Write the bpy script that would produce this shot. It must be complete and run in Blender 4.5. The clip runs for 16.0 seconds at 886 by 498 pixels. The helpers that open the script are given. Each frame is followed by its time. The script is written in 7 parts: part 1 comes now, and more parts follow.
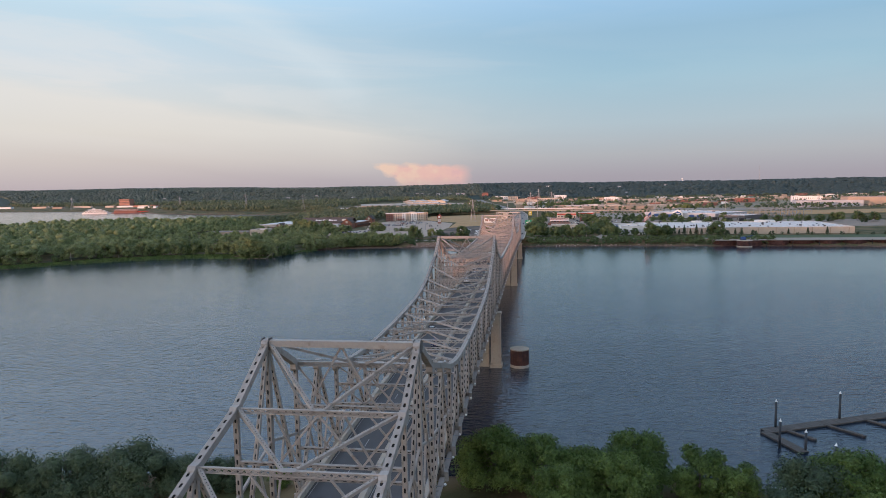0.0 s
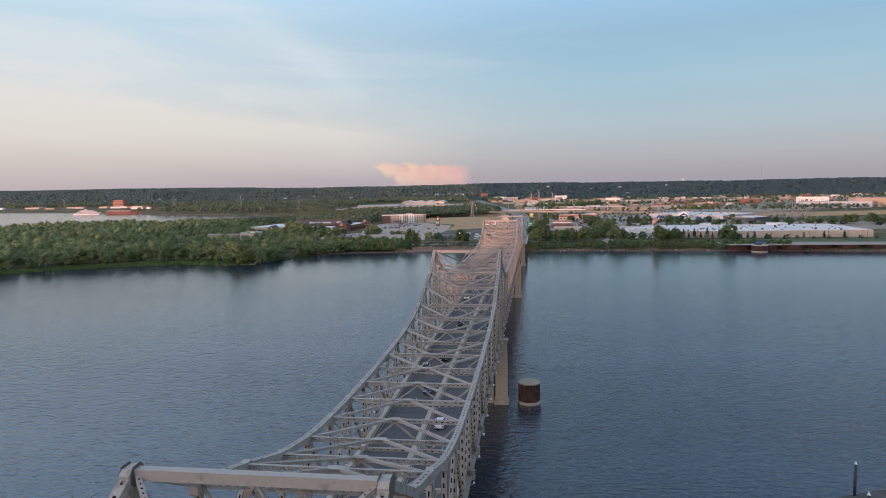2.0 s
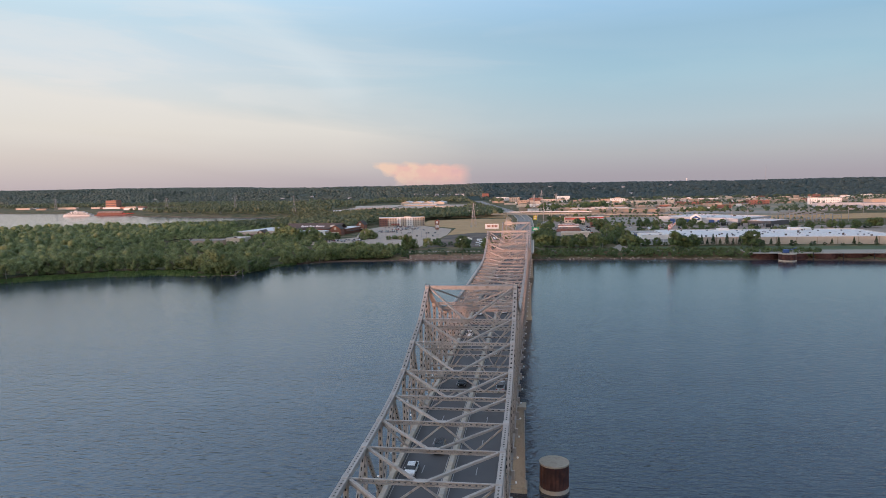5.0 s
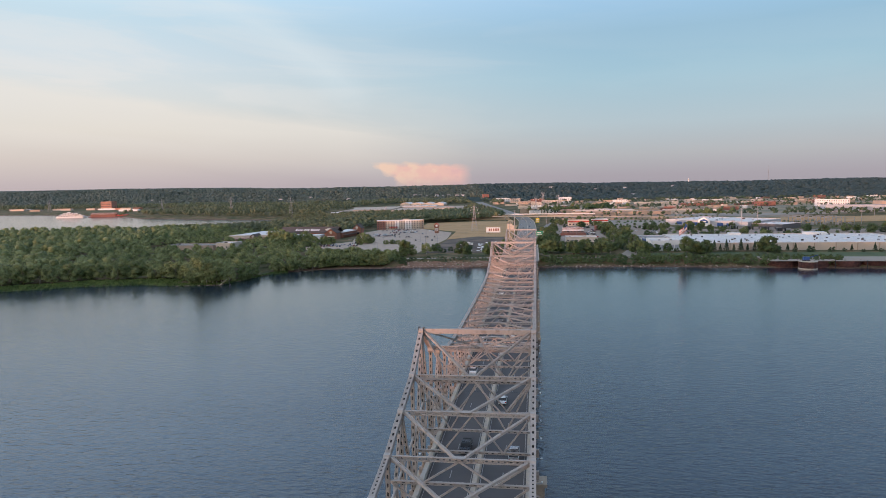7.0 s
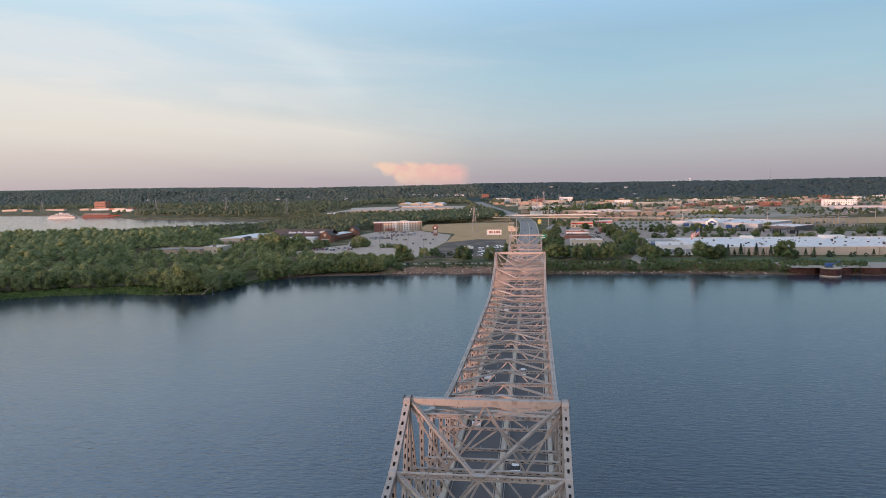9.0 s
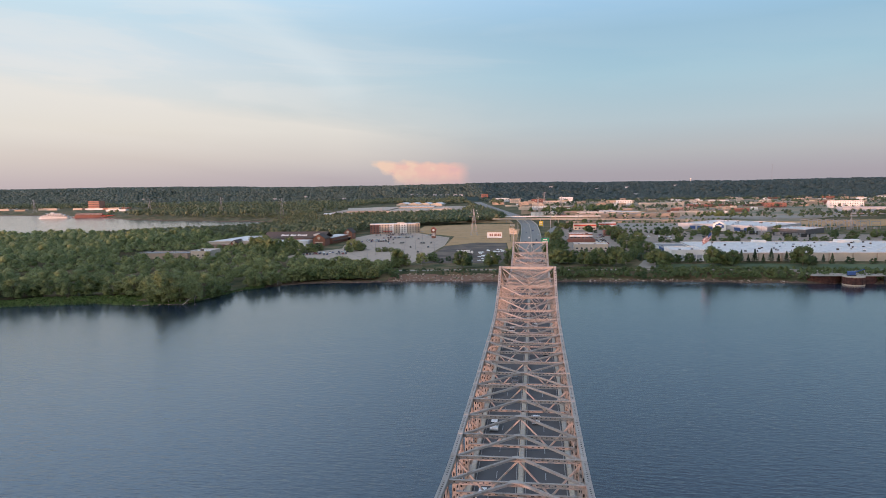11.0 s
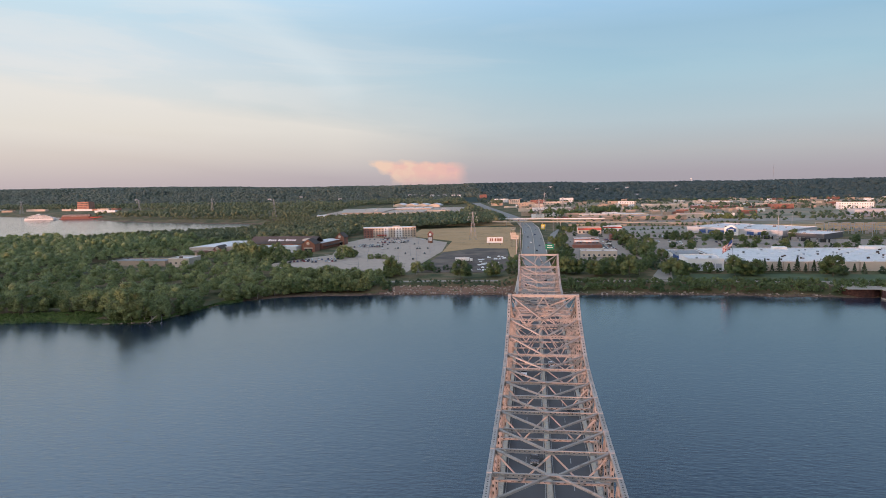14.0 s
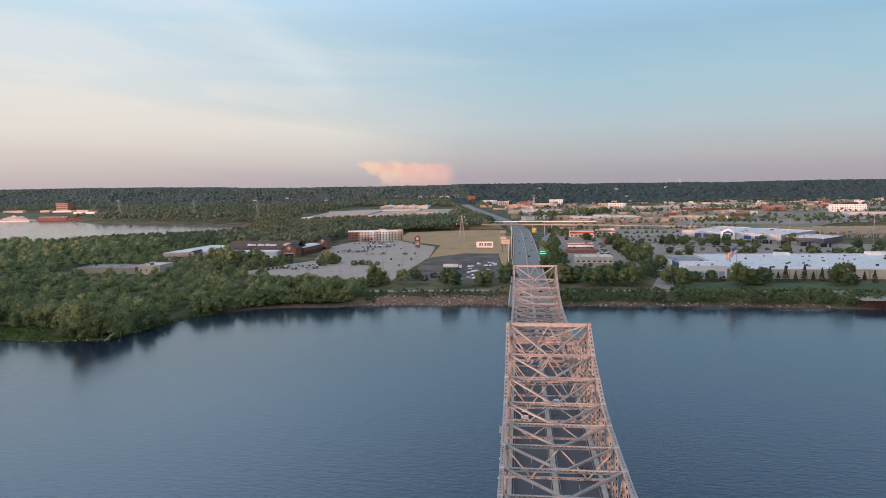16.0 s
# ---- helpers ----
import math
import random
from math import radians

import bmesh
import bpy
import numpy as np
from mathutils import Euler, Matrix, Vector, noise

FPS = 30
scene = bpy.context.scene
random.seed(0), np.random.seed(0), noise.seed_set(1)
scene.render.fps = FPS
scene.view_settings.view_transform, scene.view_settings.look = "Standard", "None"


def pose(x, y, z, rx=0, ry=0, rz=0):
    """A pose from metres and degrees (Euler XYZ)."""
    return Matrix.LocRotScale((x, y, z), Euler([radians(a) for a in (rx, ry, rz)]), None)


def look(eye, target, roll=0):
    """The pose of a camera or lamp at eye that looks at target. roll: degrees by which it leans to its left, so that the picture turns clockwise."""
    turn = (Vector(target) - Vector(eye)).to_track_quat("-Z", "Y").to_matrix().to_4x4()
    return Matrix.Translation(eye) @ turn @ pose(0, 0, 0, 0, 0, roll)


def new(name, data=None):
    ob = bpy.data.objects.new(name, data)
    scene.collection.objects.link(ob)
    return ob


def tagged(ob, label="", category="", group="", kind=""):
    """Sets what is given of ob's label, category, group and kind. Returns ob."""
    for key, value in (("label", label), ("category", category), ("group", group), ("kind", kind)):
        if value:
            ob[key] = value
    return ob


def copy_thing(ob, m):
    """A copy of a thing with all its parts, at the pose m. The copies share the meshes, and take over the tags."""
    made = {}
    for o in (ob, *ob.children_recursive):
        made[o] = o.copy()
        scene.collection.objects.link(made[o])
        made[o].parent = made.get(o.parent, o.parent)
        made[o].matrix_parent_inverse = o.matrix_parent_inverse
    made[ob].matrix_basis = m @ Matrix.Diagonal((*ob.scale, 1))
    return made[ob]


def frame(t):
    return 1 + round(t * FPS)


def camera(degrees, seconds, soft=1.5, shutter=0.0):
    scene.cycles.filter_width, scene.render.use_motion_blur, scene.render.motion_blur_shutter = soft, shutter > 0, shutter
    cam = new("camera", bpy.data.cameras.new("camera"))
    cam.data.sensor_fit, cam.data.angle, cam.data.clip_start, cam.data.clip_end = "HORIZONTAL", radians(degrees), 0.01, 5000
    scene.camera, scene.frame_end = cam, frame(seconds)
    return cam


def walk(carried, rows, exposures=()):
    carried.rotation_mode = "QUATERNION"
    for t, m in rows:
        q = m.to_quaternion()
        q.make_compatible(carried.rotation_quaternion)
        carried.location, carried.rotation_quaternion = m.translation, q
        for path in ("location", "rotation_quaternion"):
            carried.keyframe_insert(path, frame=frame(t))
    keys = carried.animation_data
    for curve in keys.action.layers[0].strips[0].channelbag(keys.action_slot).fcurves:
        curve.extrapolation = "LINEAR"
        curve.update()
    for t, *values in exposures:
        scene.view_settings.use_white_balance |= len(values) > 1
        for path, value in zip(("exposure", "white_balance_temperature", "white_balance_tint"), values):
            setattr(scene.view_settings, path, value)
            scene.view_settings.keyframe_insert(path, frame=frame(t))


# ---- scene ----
cam = camera(67.5, 16.0, soft=0.6)
PATH = [
    (0, (24.777, -80.253, 65.292), (24.496, -78.282, 65.1), -1.0),
    (0.5, (23.604, -71.449, 65.681), (23.324, -69.478, 65.49), -1.0),
    (1, (22.431, -62.636, 66.096), (22.152, -60.665, 65.905), -1.0),
    (1.5, (21.368, -53.801, 66.494), (21.088, -51.83, 66.302), -1.0),
    (2, (20.689, -44.904, 66.765), (20.411, -42.933, 66.573), -1.0),
    (2.5, (19.835, -36.009, 67.089), (19.556, -34.038, 66.898), -1.0),
    (3, (18.811, -27.081, 67.519), (18.531, -25.11, 67.327), -1.0),
    (3.5, (17.751, -18.24, 67.983), (17.471, -16.269, 67.792), -1.0),
    (4, (16.752, -9.666, 68.489), (16.472, -7.695, 68.297), -1.0),
    (6.5, (11.427, 30.491, 72.086), (11.149, 32.462, 71.891), -1.0),
    (7, (10.47, 38.873, 72.612), (10.191, 40.844, 72.418), -1.0),
    (7.5, (9.487, 47.407, 73.117), (9.21, 49.378, 72.922), -1.0),
    (8, (8.429, 55.955, 73.578), (8.153, 57.926, 73.383), -1.0),
    (8.5, (7.451, 64.373, 73.959), (7.174, 66.344, 73.764), -0.9),
    (9, (6.38, 72.419, 74.245), (6.103, 74.39, 74.049), -1.0),
    (11.5, (1.668, 110.665, 77.165), (1.395, 112.636, 76.966), -0.9),
    (12, (0.73, 118.337, 77.455), (0.457, 120.309, 77.257), -0.9),
    (12.5, (-0.22, 126.124, 77.752), (-0.492, 128.095, 77.553), -0.9),
    (13, (-1.168, 134.053, 78.157), (-1.438, 136.025, 77.958), -0.9),
    (13.5, (-2.166, 142.098, 78.609), (-2.435, 144.07, 78.41), -0.9),
    (14, (-3.185, 150.185, 79.058), (-3.452, 152.157, 78.858), -0.9),
    (14.5, (-4.164, 158.296, 79.497), (-4.431, 160.268, 79.298), -0.8),
    (15, (-5.085, 166.377, 79.848), (-5.343, 168.35, 79.649), -0.9),
    (15.5, (-5.95, 174.475, 80.177), (-6.195, 176.45, 79.978), -0.9),
    (16, (-6.789, 182.588, 80.483), (-7.021, 184.564, 80.285), -0.8),
]
walk(cam, [(t, look(eye, target, roll)) for t, eye, target, roll in PATH],
     exposures=[(0, -.05, 6300, 10), (4, -.03, 6380, 10), (8, 0, 6440, 10), (16, 0, 6450, 10)])

# ---- sky, sun, exposure ----
SUN_AZ, SUN_EL = radians(-38), radians(1.2)      # the way the light travels over the plan, and its height

def build_world():
    w = bpy.data.worlds.new("dusk_sky")
    scene.world = w
    w.use_nodes = True
    nt = w.node_tree
    nt.nodes.clear()
    N, L = nt.nodes.new, nt.links.new
    def math_node(op, a, b=None, clamp=False):
        n = N("ShaderNodeMath"); n.operation = op; n.use_clamp = clamp
        for i, v in enumerate((a, b)):
            if v is None: continue
            if isinstance(v, (int, float)): n.inputs[i].default_value = v
            else: L(v, n.inputs[i])
        return n.outputs[0]
    def ramp(fac, stops, mode="EASE"):
        n = N("ShaderNodeValToRGB"); n.color_ramp.interpolation = mode
        e = n.color_ramp.elements
        while len(e) < len(stops): e.new(0.5)
        for k, (p, c) in zip(e, stops): k.position, k.color = p, (*c, 1)
        L(fac, n.inputs[0]); return n.outputs[0]
    def mix(f, a, b, op="MIX"):
        n = N("ShaderNodeMix"); n.data_type = "RGBA"; n.blend_type = op
        for s, v in ((n.inputs[0], f), (n.inputs[6], a), (n.inputs[7], b)):
            if isinstance(v, (int, float)): s.default_value = v
            elif isinstance(v, tuple): s.default_value = (*v, 1)
            else: L(v, s)
        return n.outputs[2]
    tc = N("ShaderNodeTexCoord")
    sep = N("ShaderNodeSeparateXYZ"); L(tc.outputs["Generated"], sep.inputs[0])
    x, y, z = sep.outputs
    az = math_node("MULTIPLY", math_node("ARCTAN2", x, y), 180 / math.pi)
    el = math_node("MULTIPLY", math_node("ARCSINE", z), 180 / math.pi)
    e01 = math_node("DIVIDE", math_node("ADD", el, 2), 92, True)
    P = lambda d: (d + 2) / 92
    # the steps from 20 to 52 degrees, out of view, are raised to brighten the water
    right = ramp(e01, [(P(-2), (.37, .345, .38)), (P(0.4), (.395, .36, .40)), (P(2.3), (.445, .46, .485)), (P(4.8), (.44, .54, .60)),
                       (P(8.5), (.36, .545, .655)), (P(12), (.305, .50, .655)), (P(20), (.44, .70, 1.04)), (P(34), (.35, .52, .83)), (P(60), (.42, .49, .64)), (P(90), (.38, .40, .44))], "LINEAR")
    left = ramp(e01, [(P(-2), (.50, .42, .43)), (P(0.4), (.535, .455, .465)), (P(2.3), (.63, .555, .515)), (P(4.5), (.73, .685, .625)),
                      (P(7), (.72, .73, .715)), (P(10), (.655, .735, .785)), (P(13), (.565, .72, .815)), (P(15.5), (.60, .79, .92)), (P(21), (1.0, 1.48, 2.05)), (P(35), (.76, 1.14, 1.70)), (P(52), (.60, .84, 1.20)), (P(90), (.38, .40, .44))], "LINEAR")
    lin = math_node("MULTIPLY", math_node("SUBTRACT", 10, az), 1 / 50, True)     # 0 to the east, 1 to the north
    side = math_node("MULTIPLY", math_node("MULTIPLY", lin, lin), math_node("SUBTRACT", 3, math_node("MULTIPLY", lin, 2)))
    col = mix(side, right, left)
    # the glow of the set sun, behind the walk
    behind = math_node("MULTIPLY", math_node("ADD", math_node("MULTIPLY", y, -0.8), math_node("MULTIPLY", x, -0.6)), 1.0, True)
    low = math_node("SUBTRACT", 1, math_node("MULTIPLY", el, 1 / 40), True)
    col = mix(math_node("MULTIPLY", math_node("POWER", behind, 1.4), math_node("MULTIPLY", low, .9)), col, (4.2, 2.9, 2.0))
    # thin streaks of high cloud
    mp = N("ShaderNodeCombineXYZ")
    L(math_node("ADD", math_node("MULTIPLY", az, .028), math_node("MULTIPLY", el, .05)), mp.inputs[0]); L(math_node("MULTIPLY", el, .17), mp.inputs[1])
    nz = N("ShaderNodeTexNoise"); nz.inputs["Scale"].default_value = 1.6; nz.inputs["Detail"].default_value = 6; nz.inputs["Roughness"].default_value = .55
    nz.inputs["Distortion"].default_value = .5
    L(mp.outputs[0], nz.inputs["Vector"])
    streak = ramp(nz.outputs[0], [(.44, (0, 0, 0)), (.60, (1, 1, 1))])
    amount = math_node("MULTIPLY", math_node("ADD", math_node("MULTIPLY", side, .75), .08), streak)
    amount = math_node("MULTIPLY", amount, math_node("MULTIPLY", el, .12, True))
    amount = math_node("MULTIPLY", amount, math_node("SUBTRACT", 1.6, math_node("MULTIPLY", el, 1 / 14), True))
    col = mix(math_node("MULTIPLY", amount, .5), col, (.83, .79, .76))
    # a pale sheet of cloud low in the north, its upper edge sloping to the east
    wob = math_node("MULTIPLY", math_node("SUBTRACT", nz.outputs[0], .5), 3.0)
    below = math_node("ADD", math_node("SUBTRACT", math_node("SUBTRACT", 3.1, math_node("MULTIPLY", az, .125)), el), wob)
    sheet = math_node("MULTIPLY", math_node("ADD", math_node("MULTIPLY", below, .9), .45, True), math_node("SUBTRACT", 1.15, math_node("MULTIPLY", below, .22), True))
    sheet = math_node("MULTIPLY", sheet, math_node("MULTIPLY", math_node("SUBTRACT", -5, az), .09, True))
    col = mix(math_node("MULTIPLY", sheet, .5), col, (.85, .775, .70))
    # a faint arc of haze falling from the top towards the east
    u = math_node("ADD", math_node("MULTIPLY", math_node("ADD", az, 27), .916), math_node("MULTIPLY", math_node("SUBTRACT", el, 15), -.401))
    v = math_node("ADD", math_node("MULTIPLY", math_node("ADD", az, 27), .401), math_node("MULTIPLY", math_node("SUBTRACT", el, 15), .916))
    v = math_node("ADD", v, math_node("ADD", math_node("MULTIPLY", math_node("MULTIPLY", u, u), .010), math_node("MULTIPLY", wob, .35)))
    arc = math_node("MULTIPLY", math_node("SUBTRACT", 1, math_node("MULTIPLY", math_node("ABSOLUTE", v), .45), True), math_node("MULTIPLY", math_node("SUBTRACT", 15.5, u), .25, True))
    col = mix(math_node("MULTIPLY", arc, .42), col, (.70, .78, .82))
    # a far storm cloud that still takes the sun
    n2 = N("ShaderNodeTexNoise"); n2.inputs["Scale"].default_value = 1.0; n2.inputs["Detail"].default_value = 5
    m2 = N("ShaderNodeCombineXYZ"); L(math_node("MULTIPLY", az, .8), m2.inputs[0]); L(math_node("MULTIPLY", el, 1.1), m2.inputs[1])
    L(m2.outputs[0], n2.inputs["Vector"])
    jit = math_node("MULTIPLY", math_node("SUBTRACT", n2.outputs[0], .5), 1.9)
    # left edge leans outward with height, right edge upright, anvil top
    lft = math_node("ADD", math_node("ADD", az, 11.8), math_node("MULTIPLY", math_node("ADD", el, jit), 1.35))
    lft = math_node("MULTIPLY", lft, .75, True)
    rgt = math_node("MULTIPLY", math_node("SUBTRACT", math_node("SUBTRACT", -5.4, az), math_node("MULTIPLY", jit, .5)), .55, True)
    top = math_node("MULTIPLY", math_node("SUBTRACT", math_node("ADD", 2.05, math_node("MULTIPLY", jit, .45)), math_node("ADD", el, math_node("MULTIPLY", math_node("ADD", az, 13), .045))), 1.6, True)
    cl = math_node("MULTIPLY", math_node("MULTIPLY", lft, rgt), top)
    warm = math_node("ADD", math_node("MULTIPLY", math_node("ADD", az, 14), .075), math_node("MULTIPLY", math_node("SUBTRACT", .5, n2.outputs[0]), 1.2))
    ccol = ramp(warm, [(.05, (.90, .62, .47)), (.4, (.87, .52, .44)), (.8, (.78, .46, .45))])
    base_fade = math_node("MULTIPLY", math_node("ADD", el, .9), .6, True)
    col = mix(math_node("MULTIPLY", math_node("MULTIPLY", math_node("MULTIPLY", cl, 1.7, True), base_fade), .82), col, ccol)
    sky = N("ShaderNodeTexSky"); sky.sky_type = "NISHITA"; sky.sun_disc = False
    sky.sun_elevation, sky.sun_rotation = SUN_EL, math.pi - SUN_AZ
    col = mix(.015, col, sky.outputs[0], "ADD")
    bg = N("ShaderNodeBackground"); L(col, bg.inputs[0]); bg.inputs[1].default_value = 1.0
    out = N("ShaderNodeOutputWorld"); L(bg.outputs[0], out.inputs[0])

build_world()
sun_data = bpy.data.lights.new("sun", "SUN")
sun_data.energy, sun_data.angle, sun_data.color = 5.0, radians(0.8), (1.0, .49, .355)
sun = new("sun", sun_data)
sun_way = Vector((-math.sin(SUN_AZ) * math.cos(SUN_EL), math.cos(SUN_AZ) * math.cos(SUN_EL), -math.sin(SUN_EL)))
sun.matrix_world = look((0, -300, 400), Vector((0, -300, 400)) + sun_way)
scene.view_settings.exposure = 0.0

# ---- materials ----
def material(name, base, rough=.7, metal=0.0, var=.15, scale=1.0, fine=12.0, bump=.1, tint=None, per_object=0.0, per_island=0.0, spec=.5, stain=None):
    """Grain and patches at two scales over a base colour; scale in patches per metre."""
    m = bpy.data.materials.new(name)
    m.use_nodes = True
    nt = m.node_tree
    b = nt.nodes["Principled BSDF"]
    N, L = nt.nodes.new, nt.links.new
    tc = N("ShaderNodeTexCoord")
    def noise_at(s, d):
        n = N("ShaderNodeTexNoise"); n.inputs["Scale"].default_value = s; n.inputs["Detail"].default_value = d
        L(tc.outputs["Object"], n.inputs["Vector"]); return n.outputs[0]
    big, small = noise_at(scale, 4), noise_at(scale * fine, 3)
    def mr(v, lo, hi, a=.3, z=.7):
        n = N("ShaderNodeMapRange"); L(v, n.inputs[0])
        for i, q in zip((1, 2, 3, 4), (a, z, lo, hi)): n.inputs[i].default_value = q
        return n.outputs[0]
    def mul(a, c):
        n = N("ShaderNodeMath"); n.operation = "MULTIPLY"; L(a, n.inputs[0]); L(c, n.inputs[1]); return n.outputs[0]
    v = mul(mr(big, 1 - var, 1 + var), mr(small, 1 - var * .6, 1 + var * .6))
    if per_object:
        oi = N("ShaderNodeObjectInfo"); v = mul(v, mr(oi.outputs["Random"], 1 - per_object, 1 + per_object, 0, 1))
    if per_island:
        gi = N("ShaderNodeNewGeometry"); v = mul(v, mr(gi.outputs["Random Per Island"], 1 - per_island, 1 + per_island, 0, 1))
    mx = N("ShaderNodeMix"); mx.data_type = "RGBA"; mx.blend_type = "MIX"
    mx.inputs[6].default_value = (*base, 1)
    mx.inputs[7].default_value = (*(tint or tuple(c * .75 for c in base)), 1)
    L(mr(big, 0, 1, .4, .66), mx.inputs[0])
    vm = N("ShaderNodeVectorMath"); vm.operation = "SCALE"; L(mx.outputs[2], vm.inputs[0]); L(v, vm.inputs["Scale"])
    col = vm.outputs[0]
    if stain:
        st = N("ShaderNodeTexNoise"); st.inputs["Scale"].default_value = scale * 3.3; st.inputs["Detail"].default_value = 6
        L(tc.outputs["Object"], st.inputs["Vector"])
        m2 = N("ShaderNodeMix"); m2.data_type = "RGBA"; L(mr(st.outputs[0], 0, .8, .56, .72), m2.inputs[0]); L(col, m2.inputs[6])
        m2.inputs[7].default_value = (*stain, 1); col = m2.outputs[2]
    L(col, b.inputs["Base Color"])
    L(mr(small, rough - .08, min(1, rough + .08)), b.inputs["Roughness"])
    b.inputs["Metallic"].default_value = metal
    b.inputs["Specular IOR Level"].default_value = spec
    if bump:
        bp = N("ShaderNodeBump"); bp.inputs["Strength"].default_value = bump; bp.inputs["Distance"].default_value = .05
        L(small, bp.inputs["Height"]); L(bp.outputs[0], b.inputs["Normal"])
    return m

def leaf_material(name, a, c, through_light=.25, patch=.10, island=.22, leafy=1.3, relief=.9):
    m = bpy.data.materials.new(name); m.use_nodes = True
    nt = m.node_tree; b = nt.nodes["Principled BSDF"]; N, L = nt.nodes.new, nt.links.new
    gi = N("ShaderNodeNewGeometry"); oi = N("ShaderNodeObjectInfo"); tc = N("ShaderNodeTexCoord")
    n = N("ShaderNodeTexNoise"); n.inputs["Scale"].default_value = patch; n.inputs["Detail"].default_value = 2
    L(gi.outputs["Position"], n.inputs["Vector"])
    n2 = N("ShaderNodeMath"); n2.operation = "MULTIPLY_ADD"; L(n.outputs[0], n2.inputs[0]); n2.inputs[1].default_value = 3.2; n2.inputs[2].default_value = -1.1
    ad = N("ShaderNodeMath"); ad.operation = "MULTIPLY_ADD"; L(gi.outputs["Random Per Island"], ad.inputs[0]); ad.inputs[1].default_value = island; L(n2.outputs[0], ad.inputs[2])
    a2 = N("ShaderNodeMath"); a2.operation = "MULTIPLY_ADD"; L(oi.outputs["Random"], a2.inputs[0]); a2.inputs[1].default_value = .7; L(ad.outputs[0], a2.inputs[2])
    mr = N("ShaderNodeMapRange"); L(a2.outputs[0], mr.inputs[0]); mr.inputs[1].default_value, mr.inputs[2].default_value = .2, 1.75
    mx = N("ShaderNodeMix"); mx.data_type = "RGBA"; L(mr.outputs[0], mx.inputs[0]); mx.inputs[6].default_value = (*a, 1); mx.inputs[7].default_value = (*c, 1)
    # leaf clusters; the hollows between them carry painted shade, from the bump's noise
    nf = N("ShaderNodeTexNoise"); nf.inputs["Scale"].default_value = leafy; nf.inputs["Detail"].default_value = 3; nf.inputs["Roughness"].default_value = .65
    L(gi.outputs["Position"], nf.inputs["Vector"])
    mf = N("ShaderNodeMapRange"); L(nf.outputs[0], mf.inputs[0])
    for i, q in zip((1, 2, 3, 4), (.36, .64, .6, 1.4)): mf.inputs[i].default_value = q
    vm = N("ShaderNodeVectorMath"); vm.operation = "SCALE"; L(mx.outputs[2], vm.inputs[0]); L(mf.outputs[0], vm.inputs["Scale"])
    bp = N("ShaderNodeBump"); bp.inputs["Strength"].default_value = relief; bp.inputs["Distance"].default_value = .8 / leafy
    L(nf.outputs[0], bp.inputs["Height"]); L(bp.outputs[0], b.inputs["Normal"])
    L(vm.outputs[0], b.inputs["Base Color"]); b.inputs["Roughness"].default_value = .6
    b.inputs["Specular IOR Level"].default_value = .25
    tr = N("ShaderNodeBsdfTranslucent"); L(vm.outputs[0], tr.inputs[0])
    ms = N("ShaderNodeMixShader"); ms.inputs[0].default_value = through_light
    L(b.outputs[0], ms.inputs[1]); L(tr.outputs[0], ms.inputs[2])
    L(ms.outputs[0], nt.nodes["Material Output"].inputs[0])
    return m

def water_material():
    m = bpy.data.materials.new("river_water"); m.use_nodes = True
    nt = m.node_tree; b = nt.nodes["Principled BSDF"]; N, L = nt.nodes.new, nt.links.new
    b.inputs["Base Color"].default_value = (.012, .022, .037, 1)
    b.inputs["IOR"].default_value = 1.54
    gi = N("ShaderNodeNewGeometry")
    def wave(sx, sy, rot, s, d):
        mp = N("ShaderNodeMapping"); mp.inputs["Scale"].default_value = (sx, sy, 1); mp.inputs["Rotation"].default_value = (0, 0, rot)
        L(gi.outputs["Position"], mp.inputs["Vector"])
        n = N("ShaderNodeTexNoise"); n.inputs["Scale"].default_value = s; n.inputs["Detail"].default_value = d; n.inputs["Roughness"].default_value = .55
        L(mp.outputs[0], n.inputs["Vector"]); return n.outputs[0]
    w1 = wave(.38, 1.0, radians(16), .62, 4)
    w2 = wave(.40, 1.0, radians(-18), .95, 3)
    w3 = wave(1.0, .5, radians(10), .12, 2)
    calm = wave(.12, 1.0, 0, .010, 3)
    def two(op, p, q):
        n = N("ShaderNodeMath"); n.operation = op
        for k, v in enumerate((p, q)):
            if isinstance(v, float): n.inputs[k].default_value = v
            else: L(v, n.inputs[k])
        return n.outputs[0]
    height = two("ADD", two("ADD", w1, two("MULTIPLY", w2, .6)), two("MULTIPLY", w3, .5))
    # ruffled water by the near bank and under the bridge, calm in the lee of the far bank
    sp = N("ShaderNodeSeparateXYZ"); L(gi.outputs["Position"], sp.inputs[0])
    lee = N("ShaderNodeMapRange"); L(two("ADD", sp.outputs[1], two("MULTIPLY", calm, 160.0)), lee.inputs[0])
    for i, q in zip((1, 2, 3, 4), (220, 550, 1.0, .14)): lee.inputs[i].default_value = q
    mr = N("ShaderNodeMapRange"); L(calm, mr.inputs[0])
    for i, q in zip((1, 2, 3, 4), (.35, .65, .7, 1.1)): mr.inputs[i].default_value = q
    bp = N("ShaderNodeBump"); bp.inputs["Distance"].default_value = .42
    L(two("MULTIPLY", lee.outputs[0], mr.outputs[0]), bp.inputs["Strength"]); L(height, bp.inputs["Height"]); L(bp.outputs[0], b.inputs["Normal"])
    rg = N("ShaderNodeMapRange"); L(lee.outputs[0], rg.inputs[0])
    for i, q in zip((1, 2, 3, 4), (.1, 1.0, .15, .05)): rg.inputs[i].default_value = q
    L(rg.outputs[0], b.inputs["Roughness"])
    return m

